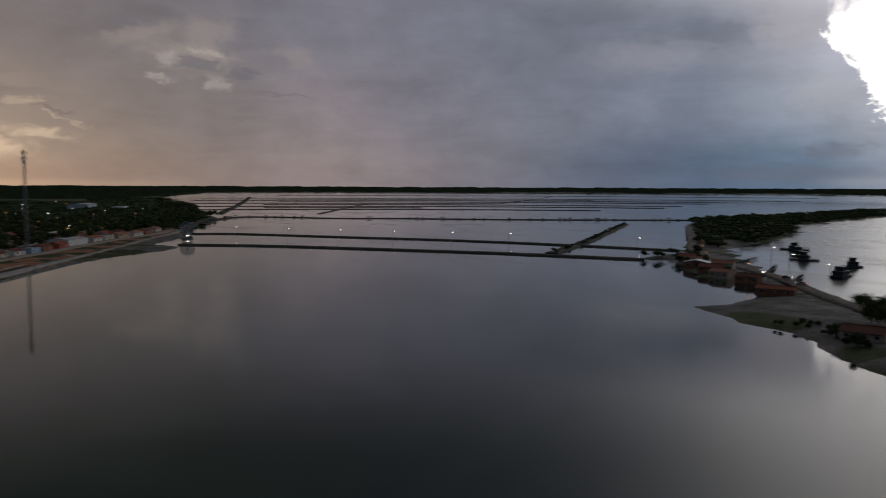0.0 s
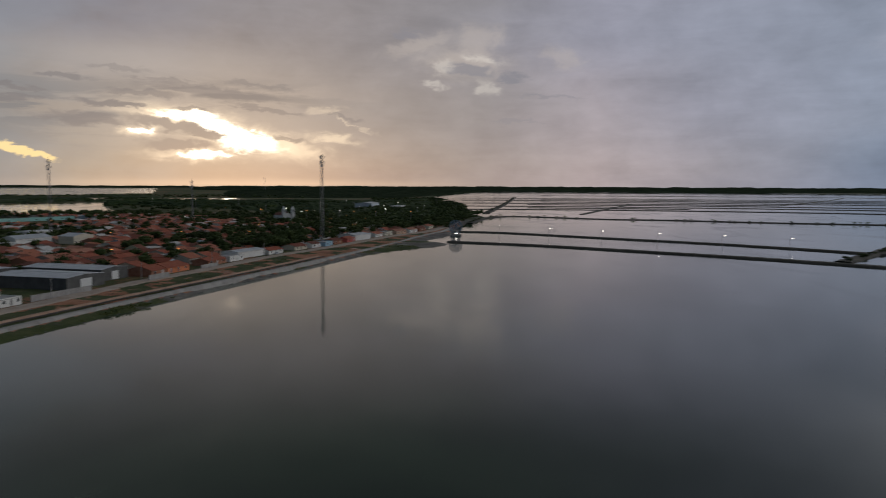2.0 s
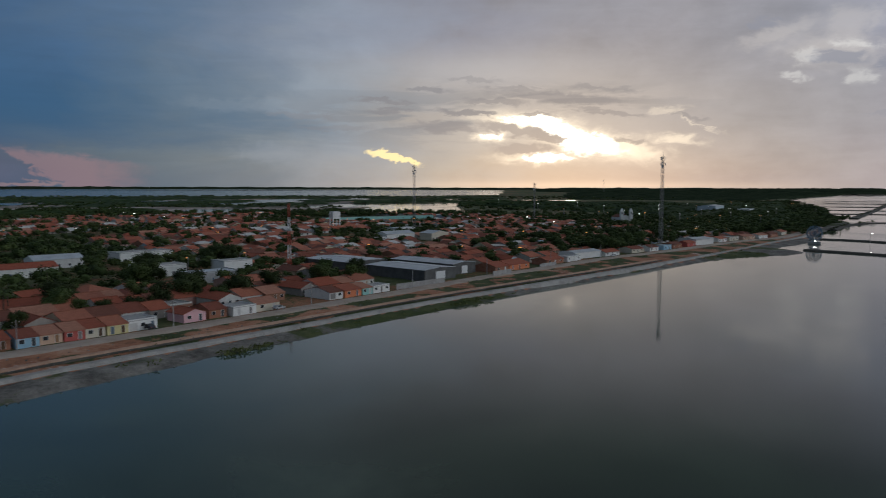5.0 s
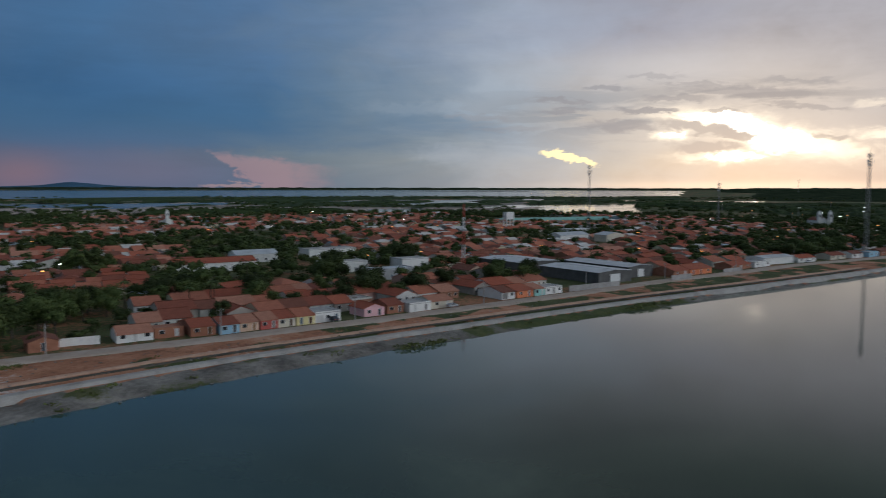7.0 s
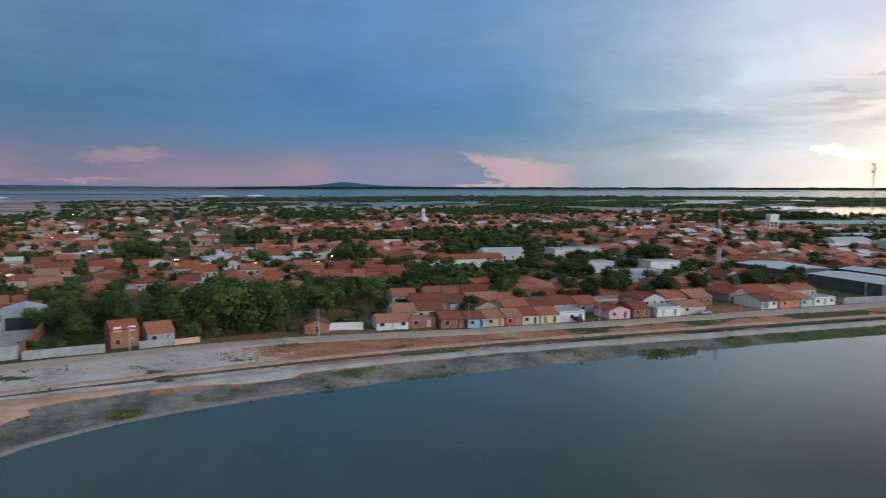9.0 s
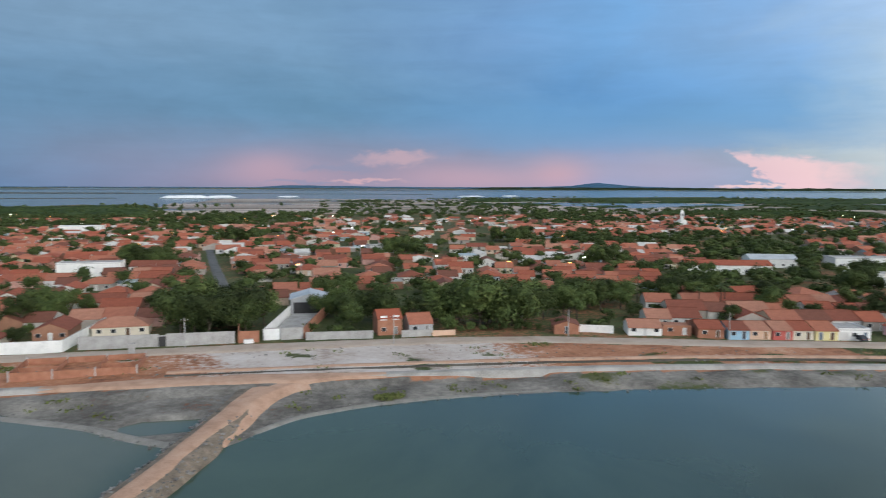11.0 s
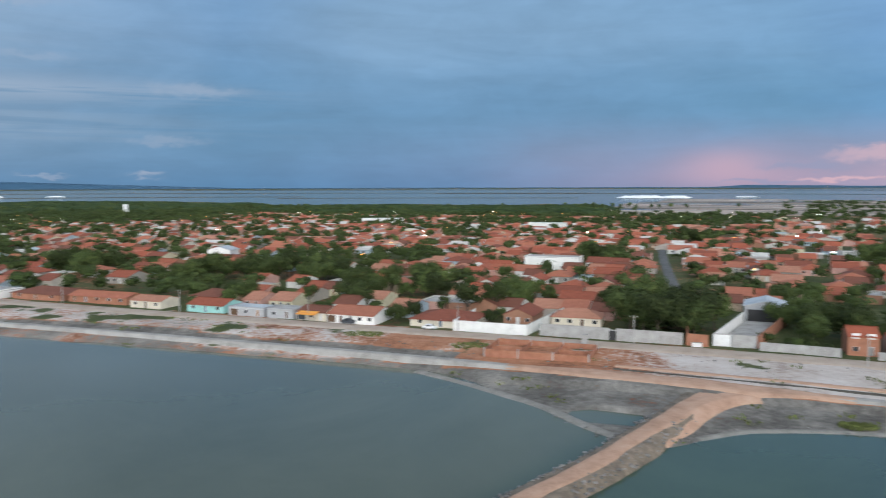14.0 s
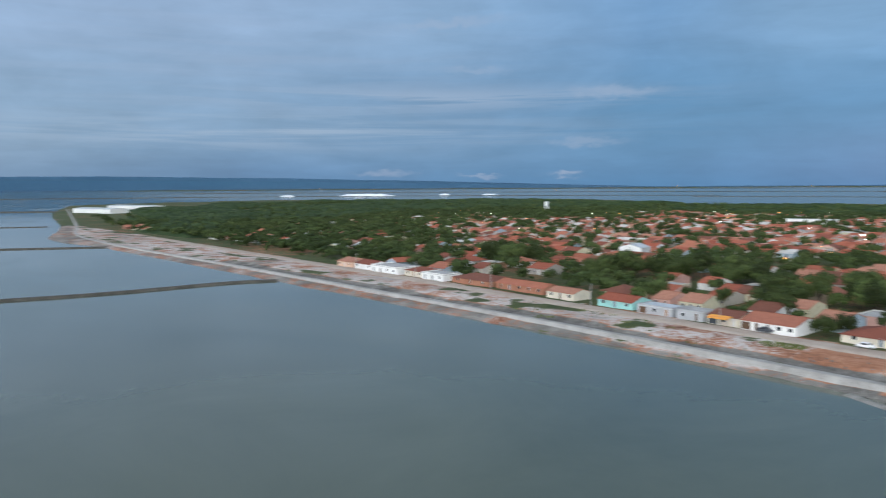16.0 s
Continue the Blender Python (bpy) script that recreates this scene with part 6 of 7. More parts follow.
rt = random.Random(23)
L_TOTAL = float(_s[-1])
near_houses, tree_sites = 0, []
house_spots = collections.defaultdict(list)
n0 = 15.5
row = 0
while n0 < 900:
    s = 20.0 + rt.uniform(0, 8)
    while s < L_TOTAL - 10:
        k = rt.choice((0, 1, 2, 3, 3, 4, 4, 5)) if rt.random() < 0.5 else rt.randrange(3)
        w = proto_specs[k][0] / K
        hx, hy, a = on_street(s + w / 2, n0 + rt.uniform(-1.2, 1.2))
        az, r = math.degrees(math.atan2(-hx, hy)), math.hypot(hx, hy)
        town_end = float(np.interp(az, [-95, -85, -70, -55, -30, -10, 10, 25, 35, 48, 53, 60], [440, 600, 790, 840, 780, 730, 690, 760, 880, 900, 820, 620]))
        build = float(np.interp(az, [-90, -75, -60, 20, 30, 42, 50, 58], [0.66, 0.82, 0.92, 0.92, 0.74, 0.56, 0.44, 0.22]))
        grove = fractal(np.array([hx]), np.array([hy]), 75.0, 71, 2)[0]
        if r < town_end and rt.random() < build and (grove < 0.60 or (80 < hx < 215 and n0 < 45)) and free(hx - math.sin(radians(a)) * 4, hy + math.cos(radians(a)) * 4, 4.2):
            flip = row % 2 == 1
            for gx in (-1, 0, 1):
                for gy in (-1, 0, 1):
                    house_spots[int(hx // 20) + gx, int(hy // 20) + gy].append((hx - math.sin(radians(a)) * 3.5, hy + math.cos(radians(a)) * 3.5))
            d = proto_specs[k][1] / K
            if near_houses < 300 and r < 330 and -75 < az < 55:
                m = pose(hx, hy, LAND, 0, 0, a + rt.uniform(-1.5, 1.5))
                if flip:
                    m = pose(hx - math.sin(radians(a)) * d, hy + math.cos(radians(a)) * d, LAND, 0, 0, a + 180 + rt.uniform(-1.5, 1.5))
                copy_thing(PROTO[k], m)
                near_houses += 1
            else:
                far_house(hx, hy, a + rt.uniform(-3, 3) + (90 if k == 3 else 0), w * rt.uniform(0.9, 1.25), d * rt.uniform(0.85, 1.15), rt.uniform(2.4, 3.4), 0.1 if k == 5 else rt.uniform(1.5, 2.3), k == 4)
            if rt.random() < 0.34:
                tree_sites.append(on_street(s + w / 2 + rt.uniform(-4, 4), n0 + (d + 4 if not flip else -4))[:2])
            s += w + (rt.uniform(0, 0.5) if rt.random() < 0.75 else rt.uniform(2, 9))
        else:
            if r < town_end + 60:
                for _ in range(2 if build < 0.45 else 1 if grove >= 0.60 or rt.random() < 0.5 else 0):
                    tree_sites.append((hx + rt.uniform(-4, 4), hy + rt.uniform(-2, 12)))
            s += rt.uniform(6, 11)
    # yards between backs, then a street
    n0 += (10.5 if row % 2 == 0 else 12.5) + rt.uniform(-0.6, 1.2)
    if row % 2 == 0:
        for _ in range(int(L_TOTAL / 18)):
            q = on_street(rt.uniform(20, L_TOTAL), n0 - 4.0 + rt.uniform(-2, 2))[:2]
            if math.hypot(*q) < 850:
                tree_sites.append(q)
    row += 1
# the yards right behind the first row
for _ in range(34):
    x, y, _a = on_street(rt.uniform(20, L_TOTAL), rt.uniform(15, 19))
    tree_sites.append((x, y))

ob = mesh_ob("houses_of_the_far_town", far_v, far_f, [M_WALL_FAR, M_ROOF_FAR, M_DARK])
ob.data.polygons.foreach_set("material_index", far_m)
tagged(ob, "crowded clay-tiled houses deep in the town", "houses", kind="stuff")

# trees of the town: near ones singly, the rest joined
cloud_v, cloud_f = [], []
rl = random.Random(31)


def far_tree(x, y, h, spread, n, size, z=None):
    z = (LAND - 0.2 if z is None else z) + float(swell(np.array(math.hypot(x, y))))
    lobes = [(x, y, z + h * 0.55, spread * 0.8)] + [(x + rl.uniform(-.6, .6) * spread, y + rl.uniform(-.6, .6) * spread, z + h * rl.uniform(0.4, 0.75), spread * rl.uniform(.4, .6)) for _ in range(3)]
    fl = 0.8 * h / (spread * 2)
    v, f = leaf_cloud(rl, lobes, n, size * 0.8, fl)
    v2, f2 = core(lobes[:3], 0.62, fl, 6, 3)
    f = f + [tuple(len(v) + i for i in q) for q in f2]
    v = v + v2
    b = len(cloud_v)
    cloud_v.extend(v)
    cloud_f.extend([tuple(b + i for i in q) for q in f])


def crowded(x, y, r2):
    return any((x - a) ** 2 + (y - b) ** 2 < r2 for a, b in house_spots[int(x // 20), int(y // 20)])


tree_sites.sort(key=lambda p: math.hypot(*p))
singles = 0
for x, y in tree_sites:
    r = math.hypot(x, y)
    if not free(x, y, 1.5) or y < float(np.interp(x, [p[0] for p in STREET], [p[1] for p in STREET])) + 10 or crowded(x, y, 9):
        continue
    if singles < 70 and r < 420:
        plant(TREES[rl.randrange(6)] if rl.random() < 0.96 else PALM, x, y, rl.uniform(0.65, 1.25), rl.uniform(0, 360))
        singles += 1
    else:
        hh = rl.uniform(4.5, 9.5)
        far_tree(x, y, hh, hh * 0.46, 170 if r < 330 else 90 if r < 520 else 46, 0.55 if r < 330 else 0.75 if r < 520 else 1.05)
# groves round the town
gr = np.random.RandomState(3)
az, r = gr.uniform(-92, 66, 9000), np.sqrt(gr.uniform(300 ** 2, 1500 ** 2, 9000))
x, y = -np.sin(np.radians(az)) * r, np.cos(np.radians(az)) * r
inner = np.interp(az, [-92, -85, -70, -55, -30, -10, 10, 25, 35, 48, 60, 66], [440, 560, 700, 800, 740, 720, 660, 680, 720, 620, 250, 250])
outer = np.interp(az, [-92, -80, -66, -50, -30, -12, 4, 8, 30, 45, 66], [900, 1500, 1350, 1150, 1000, 900, 900, 1080, 1150, 1500, 1400])
ok = (r > inner) & (r < outer) & (y > np.interp(x, HOUSE_LINE[:, 0], HOUSE_LINE[:, 1]) + 14) & (fractal(x, y, 120.0, 83, 2) > np.where(az > 10, 0.34, 0.46)) & ~((az < -44) & (az > -80) & (r > 830))
for px, py, pr in zip(x[ok], y[ok], r[ok]):
    if free(px, py, 2):
        hh = rl.uniform(5, 10)
        far_tree(px, py, hh, hh * 0.55, 24 if pr > 600 else 44, 1.6 if pr > 600 else 1.0)
# tall trees standing clear against the far lagoon
for a, r in ((8.4, 1010), (7.9, 1020), (7.2, 1000), (6.4, 1030), (5.9, 1010), (5.2, 1025), (4.7, 1000), (3.6, 1015), (3.1, 1030), (2.2, 1000), (1.1, 1020), (-2.5, 1040), (-5.5, 1030), (-9.0, 1020)):
    hh = rl.uniform(11.0, 16.0)
    far_tree(-math.sin(radians(a)) * r, math.cos(radians(a)) * r, hh, hh * 0.3, 60, 1.3)
# woods behind the bend of the shore
az, r = gr.uniform(-97.5, -87, 900), gr.uniform(620, 1800, 900)
x, y = -np.sin(np.radians(az)) * r, np.cos(np.radians(az)) * r
ok = land_height(x, y)[1] > 4
for px, py in zip(x[ok], y[ok]):
    hh = rl.uniform(5.0, 9.0)
    far_tree(px, py, hh, hh * 0.9, 26, 1.9)
# scrub and mangrove between the ponds
az, r = gr.uniform(-84, 10, 4200), np.sqrt(gr.uniform(950 ** 2, 2300 ** 2, 4200))
x, y = -np.sin(np.radians(az)) * r, np.cos(np.radians(az)) * r
ok = (land_height(x, y)[1] > 6) & (fractal(x, y, 300.0, 47) > 0.50)
for px, py in zip(x[ok], y[ok]):
    hh = rl.uniform(3.5, 7)
    far_tree(px, py, hh, hh * 1.1, 14, 2.6)
# shrubs that fill the yards
for _ in range(4200):
    q = on_street(rl.uniform(60, L_TOTAL - 20), rl.uniform(11, 230))
    x, y = q[0], q[1]
    r = math.hypot(x, y)
    if r > 420 or not free(x, y, 1.0) or crowded(x, y, 20):
        continue
    hh = rl.uniform(1.6, 4.2)
    far_tree(x, y, hh, hh * 0.6, 34, 0.5)


def canopy(a0, a1, inner, outer, hi, seed, wet=False):
    """The closed roof of a wood, billowing, with ragged borders."""
    na, nr = int((a1 - a0) * 4.2), 90
    az = np.linspace(a0, a1, na)[:, None] + np.zeros((1, nr))
    t = np.linspace(0, 1, nr)[None, :] + np.zeros((na, 1))
    lo, up = np.interp(az, *inner), np.interp(az, *outer)
    r = lo + (up - lo) * t
    r = r + (value_noise(az * 9, t * 200, seed) - 0.5) * (up - lo) / nr
    az = az + (value_noise(az * 11, t * 190, seed + 1) - 0.5) * 0.2
    x, y = -np.sin(np.radians(az)) * r, np.cos(np.radians(az)) * r
    street = np.interp(x, HOUSE_LINE[:, 0], HOUSE_LINE[:, 1])
    edge = np.clip(np.minimum(np.minimum(t, 1 - t) * 12, np.minimum(az - a0, a1 - az) * 0.8), 0, 1) * np.clip((y - street - 8) / 18, 0, 1)
    gaps = np.clip((fractal(x, y, 90.0, seed + 5, 3) - 0.34) * 8, 0, 1)
    lump = np.random.RandomState(seed).uniform(0, 1, x.shape)
    if wet:
        gaps = gaps * (land_height(x, y)[1] > 7)
    z = 0.6 + (hi * (0.35 + 0.4 * fractal(x, y, 40.0, seed + 7, 3) + 0.45 * lump)) * edge * gaps + swell(r)
    keep = (edge * gaps) > 0.03
    idx = np.arange(na * nr).reshape(na, nr)
    quads = [(int(idx[i, j]), int(idx[i + 1, j]), int(idx[i + 1, j + 1]), int(idx[i, j + 1])) for i in range(na - 1) for j in range(nr - 1) if keep[i, j] or keep[i + 1, j + 1]]
    b = len(cloud_v)
    cloud_v.extend(zip(x.ravel().tolist(), y.ravel().tolist(), z.ravel().tolist()))
    cloud_f.extend([(b + q[0], b + q[1], b + q[2], b + q[3]) for q in quads])


for _ in range(170):  # bushes along the bend of the shore
    x, y, _a = on_street(street_at(rl.uniform(545, 895)), rl.uniform(-5, 12))
    hh = rl.uniform(3.0, 7.0)
    far_tree(x, y, hh, hh * 0.6, 50, 0.8)
for _ in range(620):  # the dark grove behind the shore houses
    x, y, _a = on_street(street_at(rl.uniform(335, 895)), rl.uniform(11, 95))
    if free(x, y, 1.5):
        hh = rl.uniform(6.5, 11)
        far_tree(x, y, hh, hh * 0.45, 70, 0.8)
ob = mesh_ob("trees_round_the_town", cloud_v, cloud_f, M_LEAF_FAR)
tagged(ob, "dark green groves and garden trees round the town", "trees", kind="stuff")
cloud_v, cloud_f = [], []
canopy(6, 74, ([6, 10, 25, 33, 40, 48, 53, 58, 63, 74], [720, 720, 760, 870, 900, 900, 800, 640, 480, 420]), ([6, 30, 45, 60, 74], [1120, 1180, 1700, 1750, 1250]), 8.5, 201)
canopy(-97.5, -64, ([-97.5, -93, -88, -84, -80, -76, -70, -64], [640, 560, 560, 700, 860, 1000, 1230, 1230]), ([-97.5, -93, -86, -75, -64], [1700, 1700, 1500, 1600, 1400]), 8.0, 231, True)
canopy(-46, -30, ([-46, -30], [880, 830]), ([-46, -30], [1050, 980]), 6.0, 251)
canopy(-72, -16, ([-72, -46, -16], [1230, 1120, 1250]), ([-68, -30, -16], [2300, 2250, 1850]), 5.0, 271, True)
ob = mesh_ob("woods_beyond_the_town", cloud_v, cloud_f, M_CANOPY)
tagged(ob, "closed dark green woodland beyond the houses", "woods", kind="stuff")

# mangrove on the spit and bushes on the banks
cloud_v, cloud_f = [], []
MANGROVE = [(300, -280), (345, -306), (430, -384), (560, -490), (590, -540), (640, -690), (760, -1000), (690, -1000), (590, -800), (500, -600), (470, -530), (383, -432), (345, -375), (326, -338)]
x, y = gr.uniform(300, 760, 12000), gr.uniform(-1000, -265, 12000)
ok = edge_distance(x, y, MANGROVE) > 0
for px, py in list(zip(x[ok], y[ok]))[:950]:
    hh = rl.uniform(4, 7.5)
    far_tree(px, py, hh, hh * 0.75, 26, 1.3, 0.4)
for (pts, w), dens in ((DIKES[2], 0.30), (DIKES[3], 0.5), (DIKES[4], 0.12)):
    line = smooth_line(pts, 3.0)
    for p in line:
        if rl.random() < dens:
            hh = rl.uniform(1.2, 3.4) if dens < 0.45 else rl.uniform(1.2, 2.2)
            far_tree(p[0] + rl.uniform(-2, 2), p[1] + rl.uniform(-2, 2), hh, hh * 0.8, 22, 0.7, 0.7)
for x, y in ((274, -214), (270, -220), (263, -224), (256, -219), (249, -214), (242, -212), (236, -209), (228, -204), (268, -216), (280, -236), (262, -232)):
    hh = rl.uniform(3, 5.5)
    far_tree(x, y, hh, hh * 0.7, 60, 0.7, 0.8)
ob = mesh_ob("mangrove_thicket", cloud_v, cloud_f, M_LEAF_FAR)
tagged(ob, "dense dark mangrove thicket and bushes on the banks", "thicket", kind="stuff")


# ------------------------------------------------------------ the far woods and hills
def far_band(name, a0, a1, r0, r1, h0, h1, mat, label, seed, rows=5, back=0.0):
    """A broken skyline of woods or hills round part of the horizon."""
    n = int(abs(a1 - a0) * 14)
    verts, faces = [], []
    for j in range(rows + 1):
        for i in range(n + 1):
            near = r0 + back * max(0.0, 1 - i / n / 0.35)
            r = near + (r1 - near) * j / rows
            a = radians(a0 + (a1 - a0) * i / n)
            x, y = -math.sin(a) * r, math.cos(a) * r
            e = float(fractal(np.array([i * 0.9]), np.array([j * 3.3]), 8.0, seed, 4)[0])
            end = min(1.0, min(i, n - i) / 40)
            z = float(swell(np.array(r))) - 1.0 + (0 if j == 0 else (1.0 + h0 + (h1 - h0) * e) * end)
            verts.append((x, y, z))
    for j in range(rows):
        for i in range(n):
            b = j * (n + 1) + i
            faces.append((b, b + 1, b + n + 2, b + n + 1))
    ob = mesh_ob(name, verts, faces, mat)
    return tagged(ob, label, "woods" if "wood" in label else "hills", kind="structure")


far_band("backdrop_woods", -160, -73, 2900, 3750, 8, 17, M_WOOD_FAR, "dark low woods along the western horizon", 3)
far_band("backdrop_woods", -97, -75, 1900, 2900, 3, 10, M_WOOD_FAR, "dark low woods behind the town", 13, 12, 1250)
far_band("backdrop_woods", -76, -16, 3450, 3760, 7, 14, M_WOOD_FAR, "dark far woods beyond the lagoon", 5, 3)
far_band("backdrop_woods", 160, 90, 2900, 3750, 8, 17, M_WOOD_FAR, "dark low woods on the far shore", 7)
# far-shore woods in the haze-blue material, not leaf green
far_band("backdrop_shore", 96, -20, 3640, 3770, 4, 9, M_HAZE_HILL, "low woods painted haze blue on the lagoon's far shore", 9, 3)


def hill_range(a0, a1, profile, label):
    n = 60
    verts, faces = [], []
    for i in range(n + 1):
        a = a0 + (a1 - a0) * i / n
        h = float(np.interp(a, [p[0] for p in profile], [p[1] for p in profile])) + 4.0 * (float(fractal(np.array([a * 3.0]), np.array([0.5]), 2.0, 91)[0]) - 0.5)
        for r, z in ((3740, 24.0), (3780, 31 + max(h, 0) * 0.7), (3815, 31 + max(h, 0) * 1.02)):
            verts.append((-math.sin(radians(a)) * r, math.cos(radians(a)) * r, z))
        if i:
            b = 3 * i
            faces += [(b - 3, b, b + 1, b - 2), (b - 2, b + 1, b + 2, b - 1)]
    ob = mesh_ob("backdrop_hills", verts, faces, M_HAZE_HILL)
    tagged(ob, label, "hills", kind="structure")


# both ranges carry their haze as blue base colour
hill_range(92, 32, [(32, 0), (40, 18), (50, 45), (62, 70), (75, 85), (92, 80)], "long plateau painted haze blue beyond the lagoon")
hill_range(4, -36, [(-36, 6), (-31, 14), (-29, 20), (-26.6, 42), (-24.5, 18), (-20, 10), (-12, 9), (-6, 15), (-3, 19), (-1, 8), (0, 4), (4, 0)], "distant hills painted haze blue, with a low peak")


# ------------------------------------------------------------ salt heaps
def salt_heap(a, r, w, d, h):
    x, y = -math.sin(radians(a)) * r, math.cos(radians(a)) * r
    bm = bmesh.new()
    bmesh.ops.create_grid(bm, x_segments=24, y_segments=6, size=1.0)
    for v in bm.verts:
        e = min(1 - abs(v.co.x), 1 - abs(v.co.y) * 0.999)
        v.co = Vector((v.co.x * w * 0.6, v.co.y * d * 0.6, h * min(1, e * 3.0) * (0.75 + 0.5 * noise.noise(v.co * 2.3)) - 0.4))
    ob = part("salt_heap", bm, M_SALT, None, smooth=True)
    ob.matrix_world = pose(x, y, float(swell(np.array(r))) + 1.8, 0, 0, a)
    tagged(ob, "long white heap of harvested salt", "salt heap", "salt heaps")


for a, r, w, d, h in ((4.3, 2040, 150, 40, 9), (1.9, 2060, 90, 40, 8), (-3.0, 2150, 70, 30, 4), (-17, 2250, 90, 30, 4), (56.5, 2380, 200, 40, 9), (50.5, 2400, 40, 30, 7), (47, 2400, 60, 30, 5), (62.5, 2350, 50, 30, 6), (-20, 2300, 60, 30, 4)):
    salt_heap(a, r, w, d, h)

for i, (r, a0, a1) in enumerate(((980, 5, -13), (1060, 6, -15), (1150, 5, -18), (1250, 6, -16), (1370, 4, -20), (1500, 4, -14), (1650, 3, -22))):
    pts = [(-math.sin(radians(a)) * r * (1 + 0.002 * (a - a0)), math.cos(radians(a)) * r * (1 + 0.002 * (a - a0))) for a in np.linspace(a0, a1, 7)]
    ribbon("pan_bank", pts, 5.0, 2.3, M_DIKE if i % 2 else M_SANDBAR, "low bank between dry salt beds", "bank", 6.0, 0.8, 1.0, 0.5, 70 + i)


# ------------------------------------------------------------ the shore strip
def rocks(name, spots, label, mat, seed):
    """Angular stones, joined."""
    rr = random.Random(seed)
    verts, faces = [], []
    for x, y, z, s in spots:
        b = len(verts)
        sx, sy, sz, a = s * rr.uniform(0.6, 1.3), s * rr.uniform(0.6, 1.3), s * rr.uniform(0.4, 0.8), rr.uniform(0, 6.28)
        for dz in (-0.5, 0.5):
            for i in range(5):
                u = a + 6.28 * i / 5 + rr.uniform(-.25, .25)
                k = 0.75 if dz > 0 else 1.0
                verts.append((x + sx * k * math.cos(u), y + sy * k * math.sin(u), z + sz * (dz + rr.uniform(-.15, .15))))
        faces.append(tuple(b + 5 + i for i in range(5)))
        faces += [(b + i, b + (i + 1) % 5, b + 5 + (i + 1) % 5, b + 5 + i) for i in range(5)]
    ob = mesh_ob(name, verts, faces, mat)
    return tagged(ob, label, "stones", kind="stuff")


rk = random.Random(77)
spots = []
line = smooth_line(SHORE[5:27], 1.2)
for p in line:
    if -130 < p[0] < 400:
        for _ in range(2):
            wide = 3.0 if not -45 < p[0] < 48 else 1.2
            spots.append((p[0] + rk.uniform(-1, 1), p[1] + rk.uniform(-0.6, wide), rk.uniform(0.05, 0.3), rk.uniform(0.08, 0.28)))
for p in smooth_line([(-3.0, 103), (-5.8, 95), (-10.5, 82), (-15.8, 70), (-23.2, 52), (-31.6, 30)], 0.8):
    for side in (-1, 1):
        for _ in range(3):
            o = side * rk.uniform(1.7, 3.2)
            spots.append((p[0] + 0.93 * o + rk.uniform(-.4, .4), p[1] - 0.33 * o, max(0.1, 1.5 - (abs(o) - 1.9) * 0.8), rk.uniform(0.10, 0.38)))
for _ in range(420):  # loose rubble on the open strip
    x = rk.uniform(-60, 260)
    y0, y1 = np.interp(x, [p[0] for p in ROAD], [p[1] for p in ROAD]) + 3, np.interp(x, [p[0] for p in STREET], [p[1] for p in STREET]) - 3
    spots.append((x, rk.uniform(y0, y1), 1.95, rk.uniform(0.08, 0.28)))
rocks("bank_rubble", spots, "grey rubble and broken stone along the bank", M_ROCK, 3)

M_TUFT = surface("shore_grass", [(0.07, 0.088, 0.026), (0.12, 0.14, 0.045), (0.21, 0.20, 0.085)], 0.4, 0.85, 0, 9, vary=0.3, island=True, spec=0.1)
tuft_v, tuft_f = [], []


def tuft(x, y, z, r, n):
    for _ in range(n):
        a, d = rk.uniform(0, 6.28), r * math.sqrt(rk.random())
        px, py = x + d * math.cos(a), y + d * math.sin(a)
        h, w, b = rk.uniform(0.12, 0.5), rk.uniform(0.08, 0.25), rk.uniform(0, 3.14)
        dx, dy = w * math.cos(b), w * math.sin(b)
        lx, ly = rk.uniform(-.3, .3), rk.uniform(-.3, .3)
        i = len(tuft_v)
        tuft_v.extend([(px - dx, py - dy, z - 0.05), (px + dx, py + dy, z - 0.05), (px + dx * 0.6 + lx, py + dy * 0.6 + ly, z + h), (px - dx * 0.6 + lx, py - dy * 0.6 + ly, z + h * 0.8)])
        tuft_f.append((i, i + 1, i + 2, i + 3))


sites = np.stack([gr.uniform(-130, 400, 2600), gr.uniform(-25, 150, 2600)], 1)
rd = np.interp(sites[:, 0], [p[0] for p in ROAD], [p[1] for p in ROAD])
st = np.interp(sites[:, 0], [p[0] for p in STREET], [p[1] for p in STREET])
hz, hd = land_height(sites[:, 0], sites[:, 1])
patch = fractal(sites[:, 0], sites[:, 1], 22.0, 41)
lush = (sites[:, 1] < rd - 2.5) & (hd > 0.6) & (patch > 0.47)
open_strip = (sites[:, 1] > rd + 3) & (sites[:, 1] < st - 3) & (fractal(sites[:, 0], sites[:, 1], 7.0, 43) > 0.54)
for (x, y), z, l, k in zip(sites, hz, lush, open_strip):
    if l or k:
        tuft(x, y, z, 1.2, 16 if l else 12)
for x, y, r in ((19.5, 107.5, 1.8), (21, 108, 1.5), (112, 92.5, 3.0), (116, 92, 3.0), (120, 91.5, 2.5), (190, 73.5, 3), (196, 72, 3), (184, 75, 3), (55, 133, 2.5), (-43, 134, 2.5), (-40, 135, 2), (-68, 137.5, 2.5), (-64, 138, 2.5)):
    tuft(x, y, max(0.4, ground_z(x, y)), r, 160)
ob = mesh_ob("shore_grass_tufts", tuft_v, tuft_f, M_TUFT)
tagged(ob, "rough olive grass tufts along the bank", "grass", kind="stuff")

